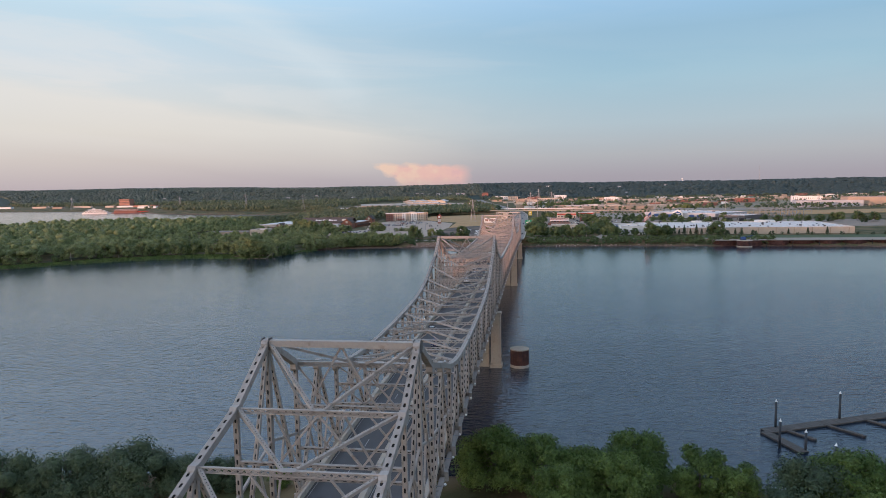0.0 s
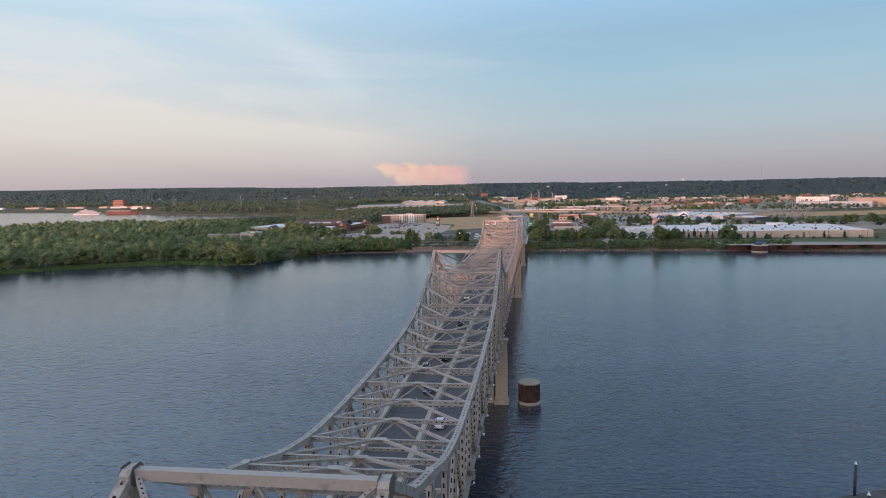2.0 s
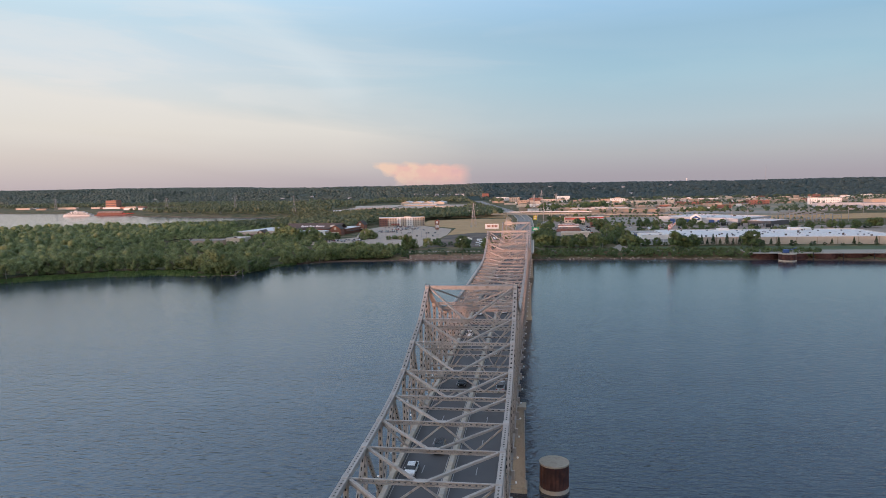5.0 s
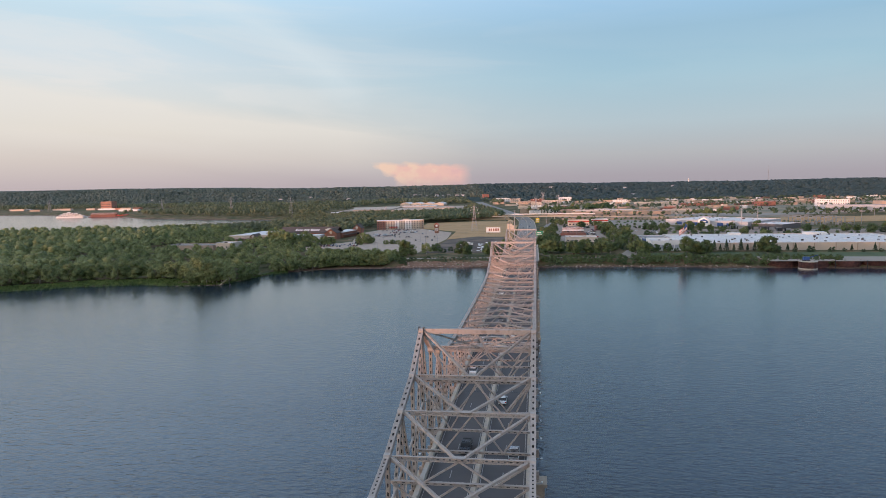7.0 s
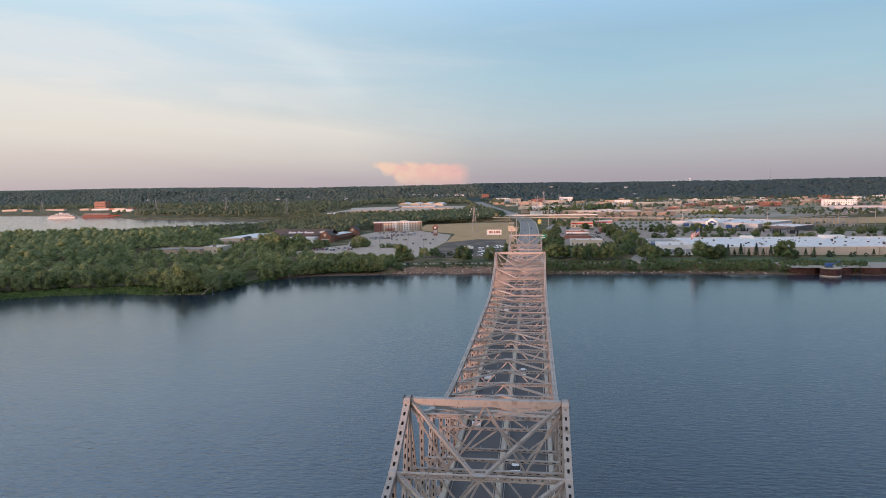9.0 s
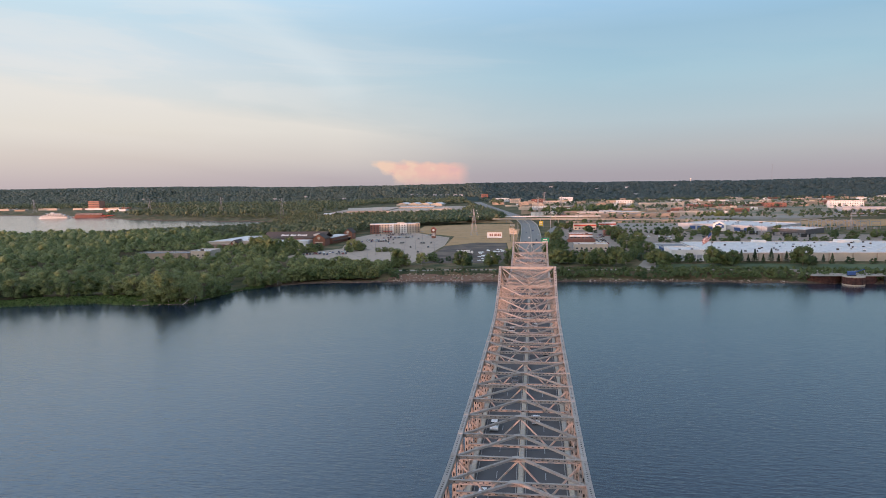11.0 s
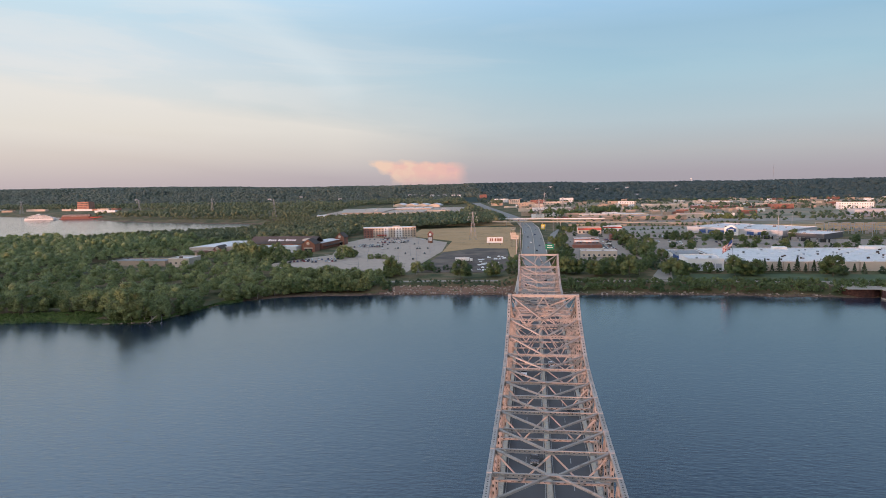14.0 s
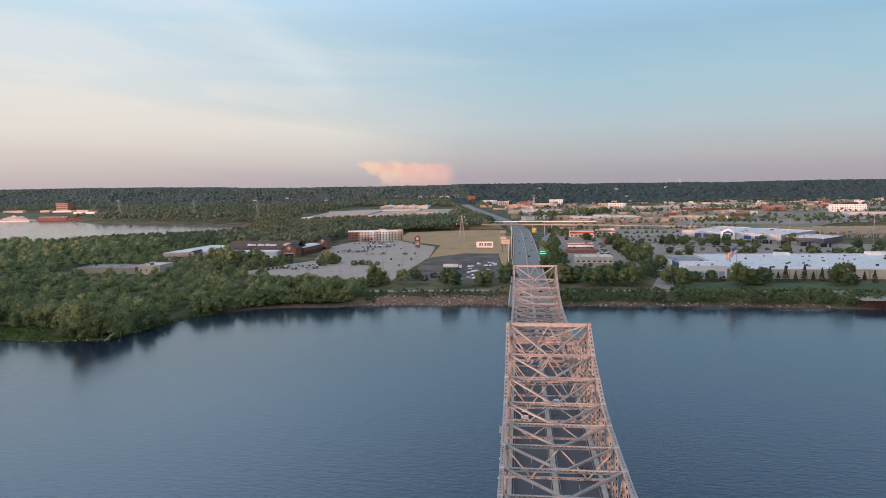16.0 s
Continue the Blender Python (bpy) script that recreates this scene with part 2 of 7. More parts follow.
STEEL = material("bridge_paint", (.375, .328, .29), .7, .0, .12, .25, 9, .05, (.325, .285, .25), per_object=.10, stain=(.21, .165, .13), spec=.3)
OLDSTEEL = material("weathered_bridge_paint", (.16, .14, .125), .75, .0, .15, .5, 9, .05, (.11, .095, .085), spec=.3)
CONCRETE = material("pier_concrete", (.42, .36, .28), .85, 0, .14, .22, 10, .3, (.34, .28, .21), stain=(.25, .21, .17))
BARRIER = material("barrier_concrete", (.50, .41, .31), .85, 0, .12, .4, 12, .2, (.37, .34, .30), stain=(.24, .22, .20))
ASPHALT = material("asphalt", (.108, .100, .098), .85, 0, .16, .12, 30, .2, (.078, .074, .076))
MARKING = material("road_marking", (.40, .39, .37), .7, 0, .25, .8, 6, 0, (.24, .235, .23))
LAMP_WHITE = material("lamp_globe", (.85, .85, .82), .3, 0, .03, 2, 3, 0)
RUST = material("rusty_sheet_pile", (.062, .027, .023), .8, .2, .3, .5, 6, .4, (.095, .04, .03))
DARKSTEEL = material("dark_painted_steel", (.03, .035, .04), .5, .3, .2, 1, 5, .1)
GALV = material("galvanised_steel", (.30, .31, .32), .5, .5, .12, .5, 6, .05)
BARK = material("bark", (.16, .13, .10), .9, 0, .25, 1.5, 6, .4, (.10, .085, .065))
PALEBARK = material("pale_bark", (.42, .38, .32), .85, 0, .2, 1.2, 6, .3)
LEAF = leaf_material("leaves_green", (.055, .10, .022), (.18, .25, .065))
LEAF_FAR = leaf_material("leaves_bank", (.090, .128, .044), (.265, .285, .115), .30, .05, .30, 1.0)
LEAF_BACK = leaf_material("leaves_back_woods", (.062, .086, .045), (.155, .165, .082), .2, .03, .3, .6)
# both hill leaf colours are toned so that distance haze sits in them
LEAF_HILLW_HAZE = leaf_material("leaves_west_hill_haze", (.052, .068, .049), (.100, .112, .076), .1, .009, .35, .16, .4)
# near-black that paints the shade inside hollow bridge members
HOLE_SHADE = material("painted_hole_shade", (.03, .028, .026), .95, 0, .2, 1, 4, 0)
LEAF_HILL_HAZE = leaf_material("leaves_hill_haze", (.031, .049, .045), (.053, .071, .061), .1, .009, .35, .16, .4)
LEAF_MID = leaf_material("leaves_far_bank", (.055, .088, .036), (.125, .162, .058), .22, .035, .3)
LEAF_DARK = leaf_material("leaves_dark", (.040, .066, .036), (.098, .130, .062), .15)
WATER = water_material()
LOT = material("parking_asphalt", (.32, .238, .177), .9, 0, .14, .05, 25, .1, (.22, .172, .138), stain=(.14, .115, .095))
PALELOT = material("pale_parking_asphalt", (.44, .33, .25), .9, 0, .14, .05, 25, .1, (.345, .26, .20), stain=(.20, .165, .14))
DIRT = material("dark_gravel", (.085, .058, .042), .95, 0, .25, .06, 20, .3, (.125, .088, .062), stain=(.15, .125, .10))
FIELD = material("dry_grass", (.46, .265, .108), .95, 0, .30, .03, 30, .2, (.33, .20, .09), stain=(.20, .145, .07))
LAWN = material("mown_grass", (.055, .085, .03), .95, 0, .2, .05, 30, .2, (.075, .09, .03))
PATHM = material("pale_path", (.31, .255, .20), .9, 0, .12, .1, 15, .1, (.27, .23, .19))
WHITE = material("white_wall", (.70, .69, .66), .8, 0, .06, .12, 20, .05, (.6, .59, .56))
WHITEROOF = material("white_membrane_roof", (.68, .63, .60), .7, 0, .12, .06, 14, .05, (.55, .51, .485), stain=(.42, .39, .365))
CREAM = material("cream_render", (.52, .44, .35), .85, 0, .08, .15, 20, .05, (.43, .36, .29))
TAN = material("tan_wall", (.38, .295, .22), .85, 0, .10, .1, 20, .05, (.30, .235, .18))
BRICK = material("red_brick_wall", (.23, .105, .08), .85, 0, .14, .15, 20, .1, (.21, .09, .065))
REDPAINT = material("red_paint", (.42, .05, .035), .6, 0, .1, .3, 8, .05)
BROWNROOF = material("brown_shingle_roof", (.085, .062, .05), .9, 0, .16, .2, 14, .2, (.065, .048, .04))
RUSTROOF = material("rusted_metal_roof", (.27, .13, .085), .75, .1, .25, .2, 8, .1, (.36, .25, .19))
GREYROOF = material("grey_roof", (.27, .25, .235), .85, 0, .14, .07, 14, .1, (.23, .23, .235))
DARKROOF = material("dark_roof", (.10, .10, .105), .85, 0, .14, .07, 14, .1)
BLUE = material("blue_panel", (.03, .085, .25), .5, 0, .08, .3, 8, 0)
TIMBER = material("stained_timber", (.27, .105, .065), .75, 0, .18, .3, 10, .1, (.14, .065, .04))
GREENSIGN = material("green_sign", (.01, .22, .12), .4, 0, .05, .5, 8, 0)
YELLOW = material("yellow_sign", (.55, .42, .03), .5, 0, .05, .5, 8, 0)
TYRE = material("tyre_rubber", (.02, .02, .02), .9, 0, .1, 3, 4, .1)
RIM = material("alloy_rim", (.4, .4, .41), .35, .8, .1, 3, 4, 0)
GLASS = material("dark_glass", (.025, .03, .035), .08, 0, .05, 1, 4, 0, spec=.8)
WINDOW = material("window_glass", (.06, .07, .08), .1, 0, .1, .2, 6, 0, spec=.8, per_object=.4)
HEADLIGHT = material("headlight_lens", (.8, .8, .78), .15, 0, .02, 3, 4, 0)
TAILLIGHT = material("taillight_lens", (.35, .015, .012), .2, 0, .02, 3, 4, 0)
ROCK = material("riprap_rock", (.38, .29, .22), .9, 0, .3, .5, 6, .4, (.10, .075, .06), per_island=.35)
DOCKWOOD = material("weathered_dock_planks", (.10, .088, .076), .9, 0, .2, .6, 10, .2, (.07, .062, .055), per_object=.2)
REED = leaf_material("shore_grass", (.062, .105, .028), (.125, .175, .05), .15)
TOWNROOFS = [WHITEROOF, GREYROOF, GREYROOF, DARKROOF, WHITEROOF]
PAINTS = {n: material("car_paint_" + n, c, .28, .2 if n != "white" else 0, .03, 1, 3, 0, c) for n, c in
          dict(white=(.72, .72, .71), silver=(.42, .43, .44), black=(.012, .012, .014), blue=(.018, .03, .11), red=(.26, .02, .02), grey=(.13, .135, .14), tan=(.30, .26, .2)).items()}
TOWNGROUND = material("town_ground", (.35, .245, .16), .95, 0, .2, .012, 40, .1, (.12, .125, .07), stain=(.25, .24, .225))
TANROOF = material("tan_roof", (.46, .36, .28), .85, 0, .12, .03, 14, .1, (.37, .30, .24))
OLDBRICK = material("orange_brick_wall", (.40, .19, .125), .85, 0, .14, .15, 20, .1, (.31, .145, .10))
# grey of halls and panels; also paints the hardware store's shaded front
GREYSHADE = material("grey_and_shaded_wall", (.40, .41, .43), .8, 0, .08, .12, 20, .05, (.33, .34, .36))

# ---- mesh building ----
class Shape:
    """Gathers boxes, beams and prisms into one mesh."""
    def __init__(self): self.v, self.f, self.dark_from = [], [], None
    def face_set(self, vs, fs):
        o = len(self.v)
        self.v.extend(tuple(p) for p in vs)
        self.f.extend(tuple(i + o for i in q) for q in fs)
        return self
    def hexa(self, q):
        return self.face_set(q, [(0, 3, 2, 1), (4, 5, 6, 7), (0, 1, 5, 4), (1, 2, 6, 5), (2, 3, 7, 6), (3, 0, 4, 7)])
    def box(self, x0, x1, y0, y1, z0, z1):
        return self.hexa([(x0, y0, z0), (x1, y0, z0), (x1, y1, z0), (x0, y1, z0), (x0, y0, z1), (x1, y0, z1), (x1, y1, z1), (x0, y1, z1)])
    def beam(self, a, b, w, h, up=(0, 0, 1)):
        a, b = Vector(a), Vector(b); d, s, n = axes(a, b, up)
        q = []
        for p in (a, b):
            q += [p - s * w / 2 - n * h / 2, p + s * w / 2 - n * h / 2, p + s * w / 2 + n * h / 2, p - s * w / 2 + n * h / 2]
        return self.hexa(q)
    def tube(self, a, b, r0, r1=None, sides=8, caps=True):
        a, b = Vector(a), Vector(b); r1 = r0 if r1 is None else r1
        d, s, n = axes(a, b, (0, 0, 1) if abs((b - a).normalized().z) < .9 else (0, 1, 0))
        vs = []
        for p, r in ((a, r0), (b, r1)):
            for k in range(sides):
                t = 2 * math.pi * k / sides
                vs.append(p + s * (r * math.cos(t)) + n * (r * math.sin(t)))
        fs = [(k, (k + 1) % sides, sides + (k + 1) % sides, sides + k) for k in range(sides)]
        if caps: fs += [tuple(range(sides))[::-1], tuple(range(sides, 2 * sides))]
        return self.face_set(vs, fs)
    def prism(self, outline, z0, z1):
        n = len(outline)
        vs = [(x, y, z0) for x, y in outline] + [(x, y, z1) for x, y in outline]
        return self.face_set(vs, [tuple(range(n))[::-1], tuple(range(n, 2 * n))] + [(k, (k + 1) % n, n + (k + 1) % n, n + k) for k in range(n)])
    def ball(self, c, r, rings=5, segs=8, sz=1.0):
        c = Vector(c); vs = [c + Vector((0, 0, r * sz))]
        for i in range(1, rings):
            t = math.pi * i / rings
            vs += [c + Vector((r * math.sin(t) * math.cos(2 * math.pi * k / segs), r * math.sin(t) * math.sin(2 * math.pi * k / segs), r * sz * math.cos(t))) for k in range(segs)]
        vs.append(c - Vector((0, 0, r * sz)))
        fs = [(0, 1 + k, 1 + (k + 1) % segs) for k in range(segs)]
        for i in range(rings - 2):
            o = 1 + i * segs
            fs += [(o + k, o + segs + k, o + segs + (k + 1) % segs, o + (k + 1) % segs) for k in range(segs)]
        o = 1 + (rings - 2) * segs
        fs += [(o + k, len(vs) - 1, o + (k + 1) % segs) for k in range(segs)]
        return self.face_set(vs, fs)
    def mesh(self, name, mat, smooth=False):
        me = bpy.data.meshes.new(name)
        me.from_pydata([tuple(p) for p in self.v], [], self.f)
        me.materials.append(mat)
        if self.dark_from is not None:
            me.materials.append(HOLE_SHADE)
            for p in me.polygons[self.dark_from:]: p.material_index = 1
        if smooth: me.shade_smooth()
        return me

def axes(a, b, up):
    d = (b - a).normalized(); u = Vector(up)
    s = d.cross(u)
    if s.length < 1e-4: s = d.cross(Vector((1, 0, 0)))
    s.normalize(); n = s.cross(d)
    return d, s, n

def thing(name, label, category, group="", kind="", at=(0, 0, 0), rz=0):
    ob = new(name); ob.empty_display_size = .5
    ob.matrix_basis = pose(*at, 0, 0, rz)
    return tagged(ob, label, category, group, kind)

def part(name, shape, mat, parent, label="", smooth=False):
    """Links a Shape (or a ready mesh) as one mesh object under a thing or part."""
    me = shape if isinstance(shape, bpy.types.Mesh) else shape.mesh(name, mat, smooth)
    ob = new(name, me)
    ob.parent = parent
    return tagged(ob, label) if label else ob

def solid(name, shape, mat, label, category, group="", kind="", smooth=False):
    """A thing that is one mesh."""
    me = shape if isinstance(shape, bpy.types.Mesh) else shape.mesh(name, mat, smooth)
    return tagged(new(name, me), label, category, group, kind)

# ---- the bridge ----
PANEL, HALF = 9.6, 9.92
def deck_z(y):
    """Height of the roadway along the bridge: a long crest, then down to the far bank."""
    z = 22.0 - 4.6e-5 * (y - 172) ** 2
    if y > 345: z -= 5.5e-5 * (y - 345) ** 2
    return z
SIDE_RISE = (24.7, 19.3, 16.6, 13.6, 11.9, 11.1, 10.7, 10.5, 10.4)
MAIN_RISE = (24.7, 19.4, 16.6, 14.0, 12.9, 12.4, 12.2, 12.1, 12.0, 12.0, 12.0)
FIRST, LAST = -8, 56
def rise(k):
    """Height of the top chord over the roadway at panel point k; the peaks stand over the piers at 0, 16, 36 and 52."""
    if k < 0: return SIDE_RISE[min(-k, 8)]
    if k <= 16: return SIDE_RISE[min(k, 16 - k)]
    if k <= 36: return MAIN_RISE[min(k - 16, 36 - k)]
    if k <= 52: return SIDE_RISE[min(k - 36, 52 - k)]
    return (24.9, 17.5, 11.5, 6.0, 0.6)[k - 52]
PEAKS = (0, 16, 36, 52)
def mid_of(k):
    """The middle of the span in which panel k to k+1 lies."""
    for a, b in ((-16, 0), (0, 16), (16, 36), (36, 52), (52, 68)):
        if a <= k < b: return (a + b) / 2
def top(k, s): return Vector((s * HALF, k * PANEL, deck_z(k * PANEL) + rise(k)))
def low(k, s): return Vector((s * HALF, k * PANEL, deck_z(k * PANEL) - 1.6))

def perforated(a, b, w, h, up, pitch, hole, hw, cover=1):
    """A box member of two webs whose covers have a row of long holes."""
    a, b = Vector(a), Vector(b); d, s, n = axes(a, b, up); t = .06
    S = Shape(); length = (b - a).length
    for sg in (-1, 1): S.beam(a + s * (sg * (w / 2 - t / 2)), b + s * (sg * (w / 2 - t / 2)), t, h, up)
    count = max(1, int(length / pitch)); start = (length - count * pitch) / 2
    for face in ((1, -1) if cover == 2 else (1,)):
        c = n * (face * (h / 2 - t / 2))
        edge = (w - hw) / 2
        for sg in (-1, 1):
            o = s * (sg * (hw / 2 + edge / 2 - .02)) + c
            S.beam(a + o, b + o, edge - .04, t, up)
        cuts = [0.0]
        for i in range(count):
            m = start + (i + .5) * pitch
            cuts += [m - hole / 2, m + hole / 2]
        cuts.append(length)
        for i in range(0, len(cuts), 2):
            u0, u1 = cuts[i], cuts[i + 1]
            if u1 - u0 < .02: continue
            # the ends flare, so that the holes look rounded
            f = min(.12, (hole) * .25)
            e0, e1 = (0 if i == 0 else f), (0 if i + 2 >= len(cuts) else f)
            ring = [(u0 - e0, -hw / 2), (u0, -hw / 4), (u0, hw / 4), (u0 - e0, hw / 2), (u1 + e1, hw / 2), (u1, hw / 4), (u1, -hw / 4), (u1 + e1, -hw / 2)]
            lo = [a + d * u + s * v + c - n * (t / 2 - .004) for u, v in ring]
            hi = [a + d * u + s * v + c + n * (t / 2 - .004) for u, v in ring]
            S.face_set(lo + hi, [tuple(range(8)), tuple(range(8, 16))[::-1]] + [(j, 8 + j, 8 + (j + 1) % 8, (j + 1) % 8) for j in range(8)])
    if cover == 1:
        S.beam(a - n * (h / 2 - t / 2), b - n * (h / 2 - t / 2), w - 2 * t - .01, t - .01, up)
        S.dark_from = len(S.f)          # added dark plate standing in for the shade behind the holes
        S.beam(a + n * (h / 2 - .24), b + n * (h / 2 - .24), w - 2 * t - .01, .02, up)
    return S

def laced(a, b, w, h, up, pitch, bar=.09, faces=2):
    """A strut of two flanges, above and below along 'up', with crossed lacing bars between them."""
    a, b = Vector(a), Vector(b); d, s, n = axes(a, b, up); fl = min(.11, h * .2)
    S = Shape(); length = (b - a).length
    for sg in (-1, 1): S.beam(a + n * (sg * (h - fl) / 2), b + n * (sg * (h - fl) / 2), w, fl, up)
    count = max(2, round(length / pitch)); st = length / count; hh = (h - 2 * fl) / 2 + .02
    for face in ((-1, 1) if faces == 2 else (1,)):
        c = s * (face * (w / 2 - .03))
        for i in range(count):
            p0, p1 = a + d * (i * st) + c, a + d * ((i + 1) * st) + c
            S.beam(p0 - n * hh, p1 + n * hh, bar, .03, s)
            S.beam(p0 + n * hh + s * (.032 * -face), p1 - n * hh + s * (.032 * -face), bar, .03, s)
    return S

def gusset(c, w, h, thick, along):
    """A plate with cut corners at a joint, standing across 'along'."""
    c, al = Vector(c), Vector(along).normalized()
    d = Vector((0, 1, 0)) if abs(al.y) < .5 else Vector((1, 0, 0))
    n = al.cross(d)
    ring = [(-.5, -.25), (-.3, -.5), (.3, -.5), (.5, -.25), (.5, .25), (.3, .5), (-.3, .5), (-.5, .25)]
    lo = [c + d * (u * w) + n * (v * h) - al * thick / 2 for u, v in ring]
    hi = [p + al * thick for p in lo]
    return Shape().face_set(lo + hi, [tuple(range(8)), tuple(range(8, 16))[::-1]] + [(j, 8 + j, 8 + (j + 1) % 8, (j + 1) % 8) for j in range(8)])

def build_bridge():
    br = thing("steel_truss_bridge", "long grey-painted steel cantilever truss highway bridge over a river", "bridge")
    for k in range(FIRST, LAST + 1):
        y = k * PANEL
        peak = k in PEAKS
        for s in (-1, 1):
            T, B = top(k, s), low(k, s)
            if rise(k) > 2:
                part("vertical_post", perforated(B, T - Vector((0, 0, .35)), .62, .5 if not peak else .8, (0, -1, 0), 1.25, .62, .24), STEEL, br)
                part("gusset_plate", gusset(T - Vector((s * .02, 0, .25)), 2.0, 1.5, .86, (1, 0, 0)), STEEL, br)
            if k < LAST:
                T2, B2 = top(k + 1, s), low(k + 1, s)
                steep = abs(rise(k) - rise(k + 1)) > 2.4
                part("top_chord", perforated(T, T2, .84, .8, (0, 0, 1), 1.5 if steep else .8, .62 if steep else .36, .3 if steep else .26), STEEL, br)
                part("bottom_chord", Shape().beam(B, B2, .7, .8), STEEL, br)
                down = (k - FIRST) % 2 == 0
                a, b = (T, B2) if down else (B, T2)
                if rise(k) > 2 and rise(k + 1) > 2:
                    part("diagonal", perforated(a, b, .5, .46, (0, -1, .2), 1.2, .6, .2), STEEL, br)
                    if min(rise(k), rise(k + 1)) > 13:
                        m0, m1 = (T + B) / 2, (T2 + B2) / 2
                        part("sub_strut", Shape().beam(m0, m1, .3, .34), STEEL, br)
                        q = (a + b) / 2
                        part("sub_diagonal", Shape().beam(q, (B if down else B2), .26, .3), STEEL, br)
        # cross frame
        h = rise(k)
        if h > 8:
            L, R = top(k, -1), top(k, 1)
            inn = Vector((.42, 0, 0)); drop = Vector((0, 0, .1))
            if peak:
                part("portal_beam", Shape().beam(L + inn, R - inn, .8, .85), STEEL, br)
                for s in (-1, 1):
                    for e in (-.46, .46): part("peak_plate", gusset((s * HALF + e, y, L.z - .1), 1.7, 1.6, .05, (1, 0, 0)), OLDSTEEL, br, "dark weathered gusset plate")
            else:
                part("top_strut", laced(L + inn - drop, R - inn - drop, .34, .66, (0, 0, 1), .82), STEEL, br)
            if not peak: part("centre_plate", gusset((0, y, L.z + .25), 1.0, 1.9, .04, (0, 0, 1)), STEEL, br)
            zs = [L.z - .3]
            zb = deck_z(y) + 6.6
            if h > 13: zs += [L.z - (h - 6.6) * .5]
            zs.append(zb)
            for i in range(1, len(zs) if (k % 2 or peak) else 1):
                z0, z1 = zs[i - 1], zs[i]
                part("sway_strut", perforated((-HALF + .3, y, z1), (HALF - .3, y, z1), .38, .5, (0, -1, 0), 1.1, .5, .16), STEEL, br)
                for x0, x1 in ((-HALF + .3, -5), (0, -5), (0, 5), (HALF - .3, 5)):
                    part("sway_brace", Shape().beam((x0, y, z0), (x1, y, z1), .24, .28, (0, 1, 0)), STEEL, br)
        # top laterals point to the middle of the span
        if k < LAST and rise(k) > 8 and rise(k + 1) > 8:
            near_apex = k + .5 > mid_of(k)
            apex, ends = (k, k + 1) if near_apex else (k + 1, k)
            C = (top(apex, -1) + top(apex, 1)) / 2
            for s in (-1, 1):
                E_ = top(ends, s) - Vector((s * .4, 0, 0))
                part("lateral_brace", perforated(E_ + Vector((0, 0, .05)), C + Vector((s * .5, 0, .05)), .42, .34, (0, 0, 1), .5, .22, .14), STEEL, br)
    # floor beams and stringers
    for k in range(FIRST, LAST + 1):
        z = deck_z(k * PANEL)
        part("floor_beam", Shape().box(-HALF - .9, HALF + .9, k * PANEL - .25, k * PANEL + .25, z - 2.0, z - .42), STEEL, br)
    ys = [k * PANEL for k in range(FIRST - 12, LAST + 1)]
    for name, x0, x1, d0, d1, mat, lab in (("deck_slab", -9.4, 9.4, -.4, 0, ASPHALT, "worn dark asphalt roadway"), ("median_barrier", -.6, .6, .004, .86, BARRIER, "tan concrete median barrier"),
                                  ("parapet", -9.4, -8.6, .004, .95, BARRIER, "tan concrete parapet"), ("parapet", 8.6, 9.4, .004, .95, BARRIER, "tan concrete parapet")):
        for k in range(0, len(ys) - 1, 8):
            S = Shape(); seg = ys[k:k + 9]
            n = len(seg)
            f = .2 if "median" in name else .0
            vs = []
            for y in seg:
                z = deck_z(y)
                vs += [(x0, y, z + d0), (x1, y, z + d0), (x1 - f, y, z + d1), (x0 + f, y, z + d1)]
            fs = [(0, 1, 2, 3), tuple(range(4 * n - 1, 4 * n - 5, -1))]
            for i in range(n - 1):
                o = 4 * i
                fs += [(o + j, o + 4 + j, o + 4 + (j + 1) % 4, o + (j + 1) % 4) for j in range(4)]
            part(name, S.face_set(vs, fs), mat, br, lab)
    for x in (-6.2, -3, 0, 3, 6.2):
        S = Shape()
        for k in range(len(ys) - 1): S.beam((x, ys[k], deck_z(ys[k]) - .8), (x, ys[k + 1], deck_z(ys[k + 1]) - .8), .3, .7)
        part("stringer", S, STEEL, br)
    # lane markings and joints
    S = Shape()
    for s in (-1, 1):
        y = -120.0
        while y < 530:
            z0, z1 = deck_z(y) + .008, deck_z(y + 3) + .008
            S.face_set([(s * 4.55 - .07, y, z0), (s * 4.55 + .07, y, z0), (s * 4.55 + .07, y + 3, z1), (s * 4.55 - .07, y + 3, z1)], [(0, 1, 2, 3)])
            y += 12.2
        for xe in (.85, 8.2):
            y = -120.0
            while y < 530:
                z0, z1 = deck_z(y) + .008, deck_z(y + PANEL) + .008
                S.face_set([(s * xe - .06, y, z0), (s * xe + .06, y, z0), (s * xe + .06, y + PANEL, z1), (s * xe - .06, y + PANEL, z1)], [(0, 1, 2, 3)])
                y += PANEL
    part("lane_marking", S, MARKING, br, "worn white lane lines")
    for k in range(FIRST, LAST, 4):
        y = k * PANEL + 4.8; z = deck_z(y)
        part("expansion_joint", Shape().box(-8.55, -.45, y - .14, y + .14, z - .1, z + .012).box(.45, 8.55, y - .14, y + .14, z - .1, z + .012), DARKSTEEL, br)
    # round lamps along both outer edges
    for k in range(FIRST, LAST):
        y = k * PANEL + 3.2
        if not -60 < y < 515: continue
        z = deck_z(y)
        for s in (-1, 1):
            lamp = part("edge_lamp", Shape().ball((s * 11.25, y, z + .5), .2, 5, 8), LAMP_WHITE, br, "white round lamp", True)
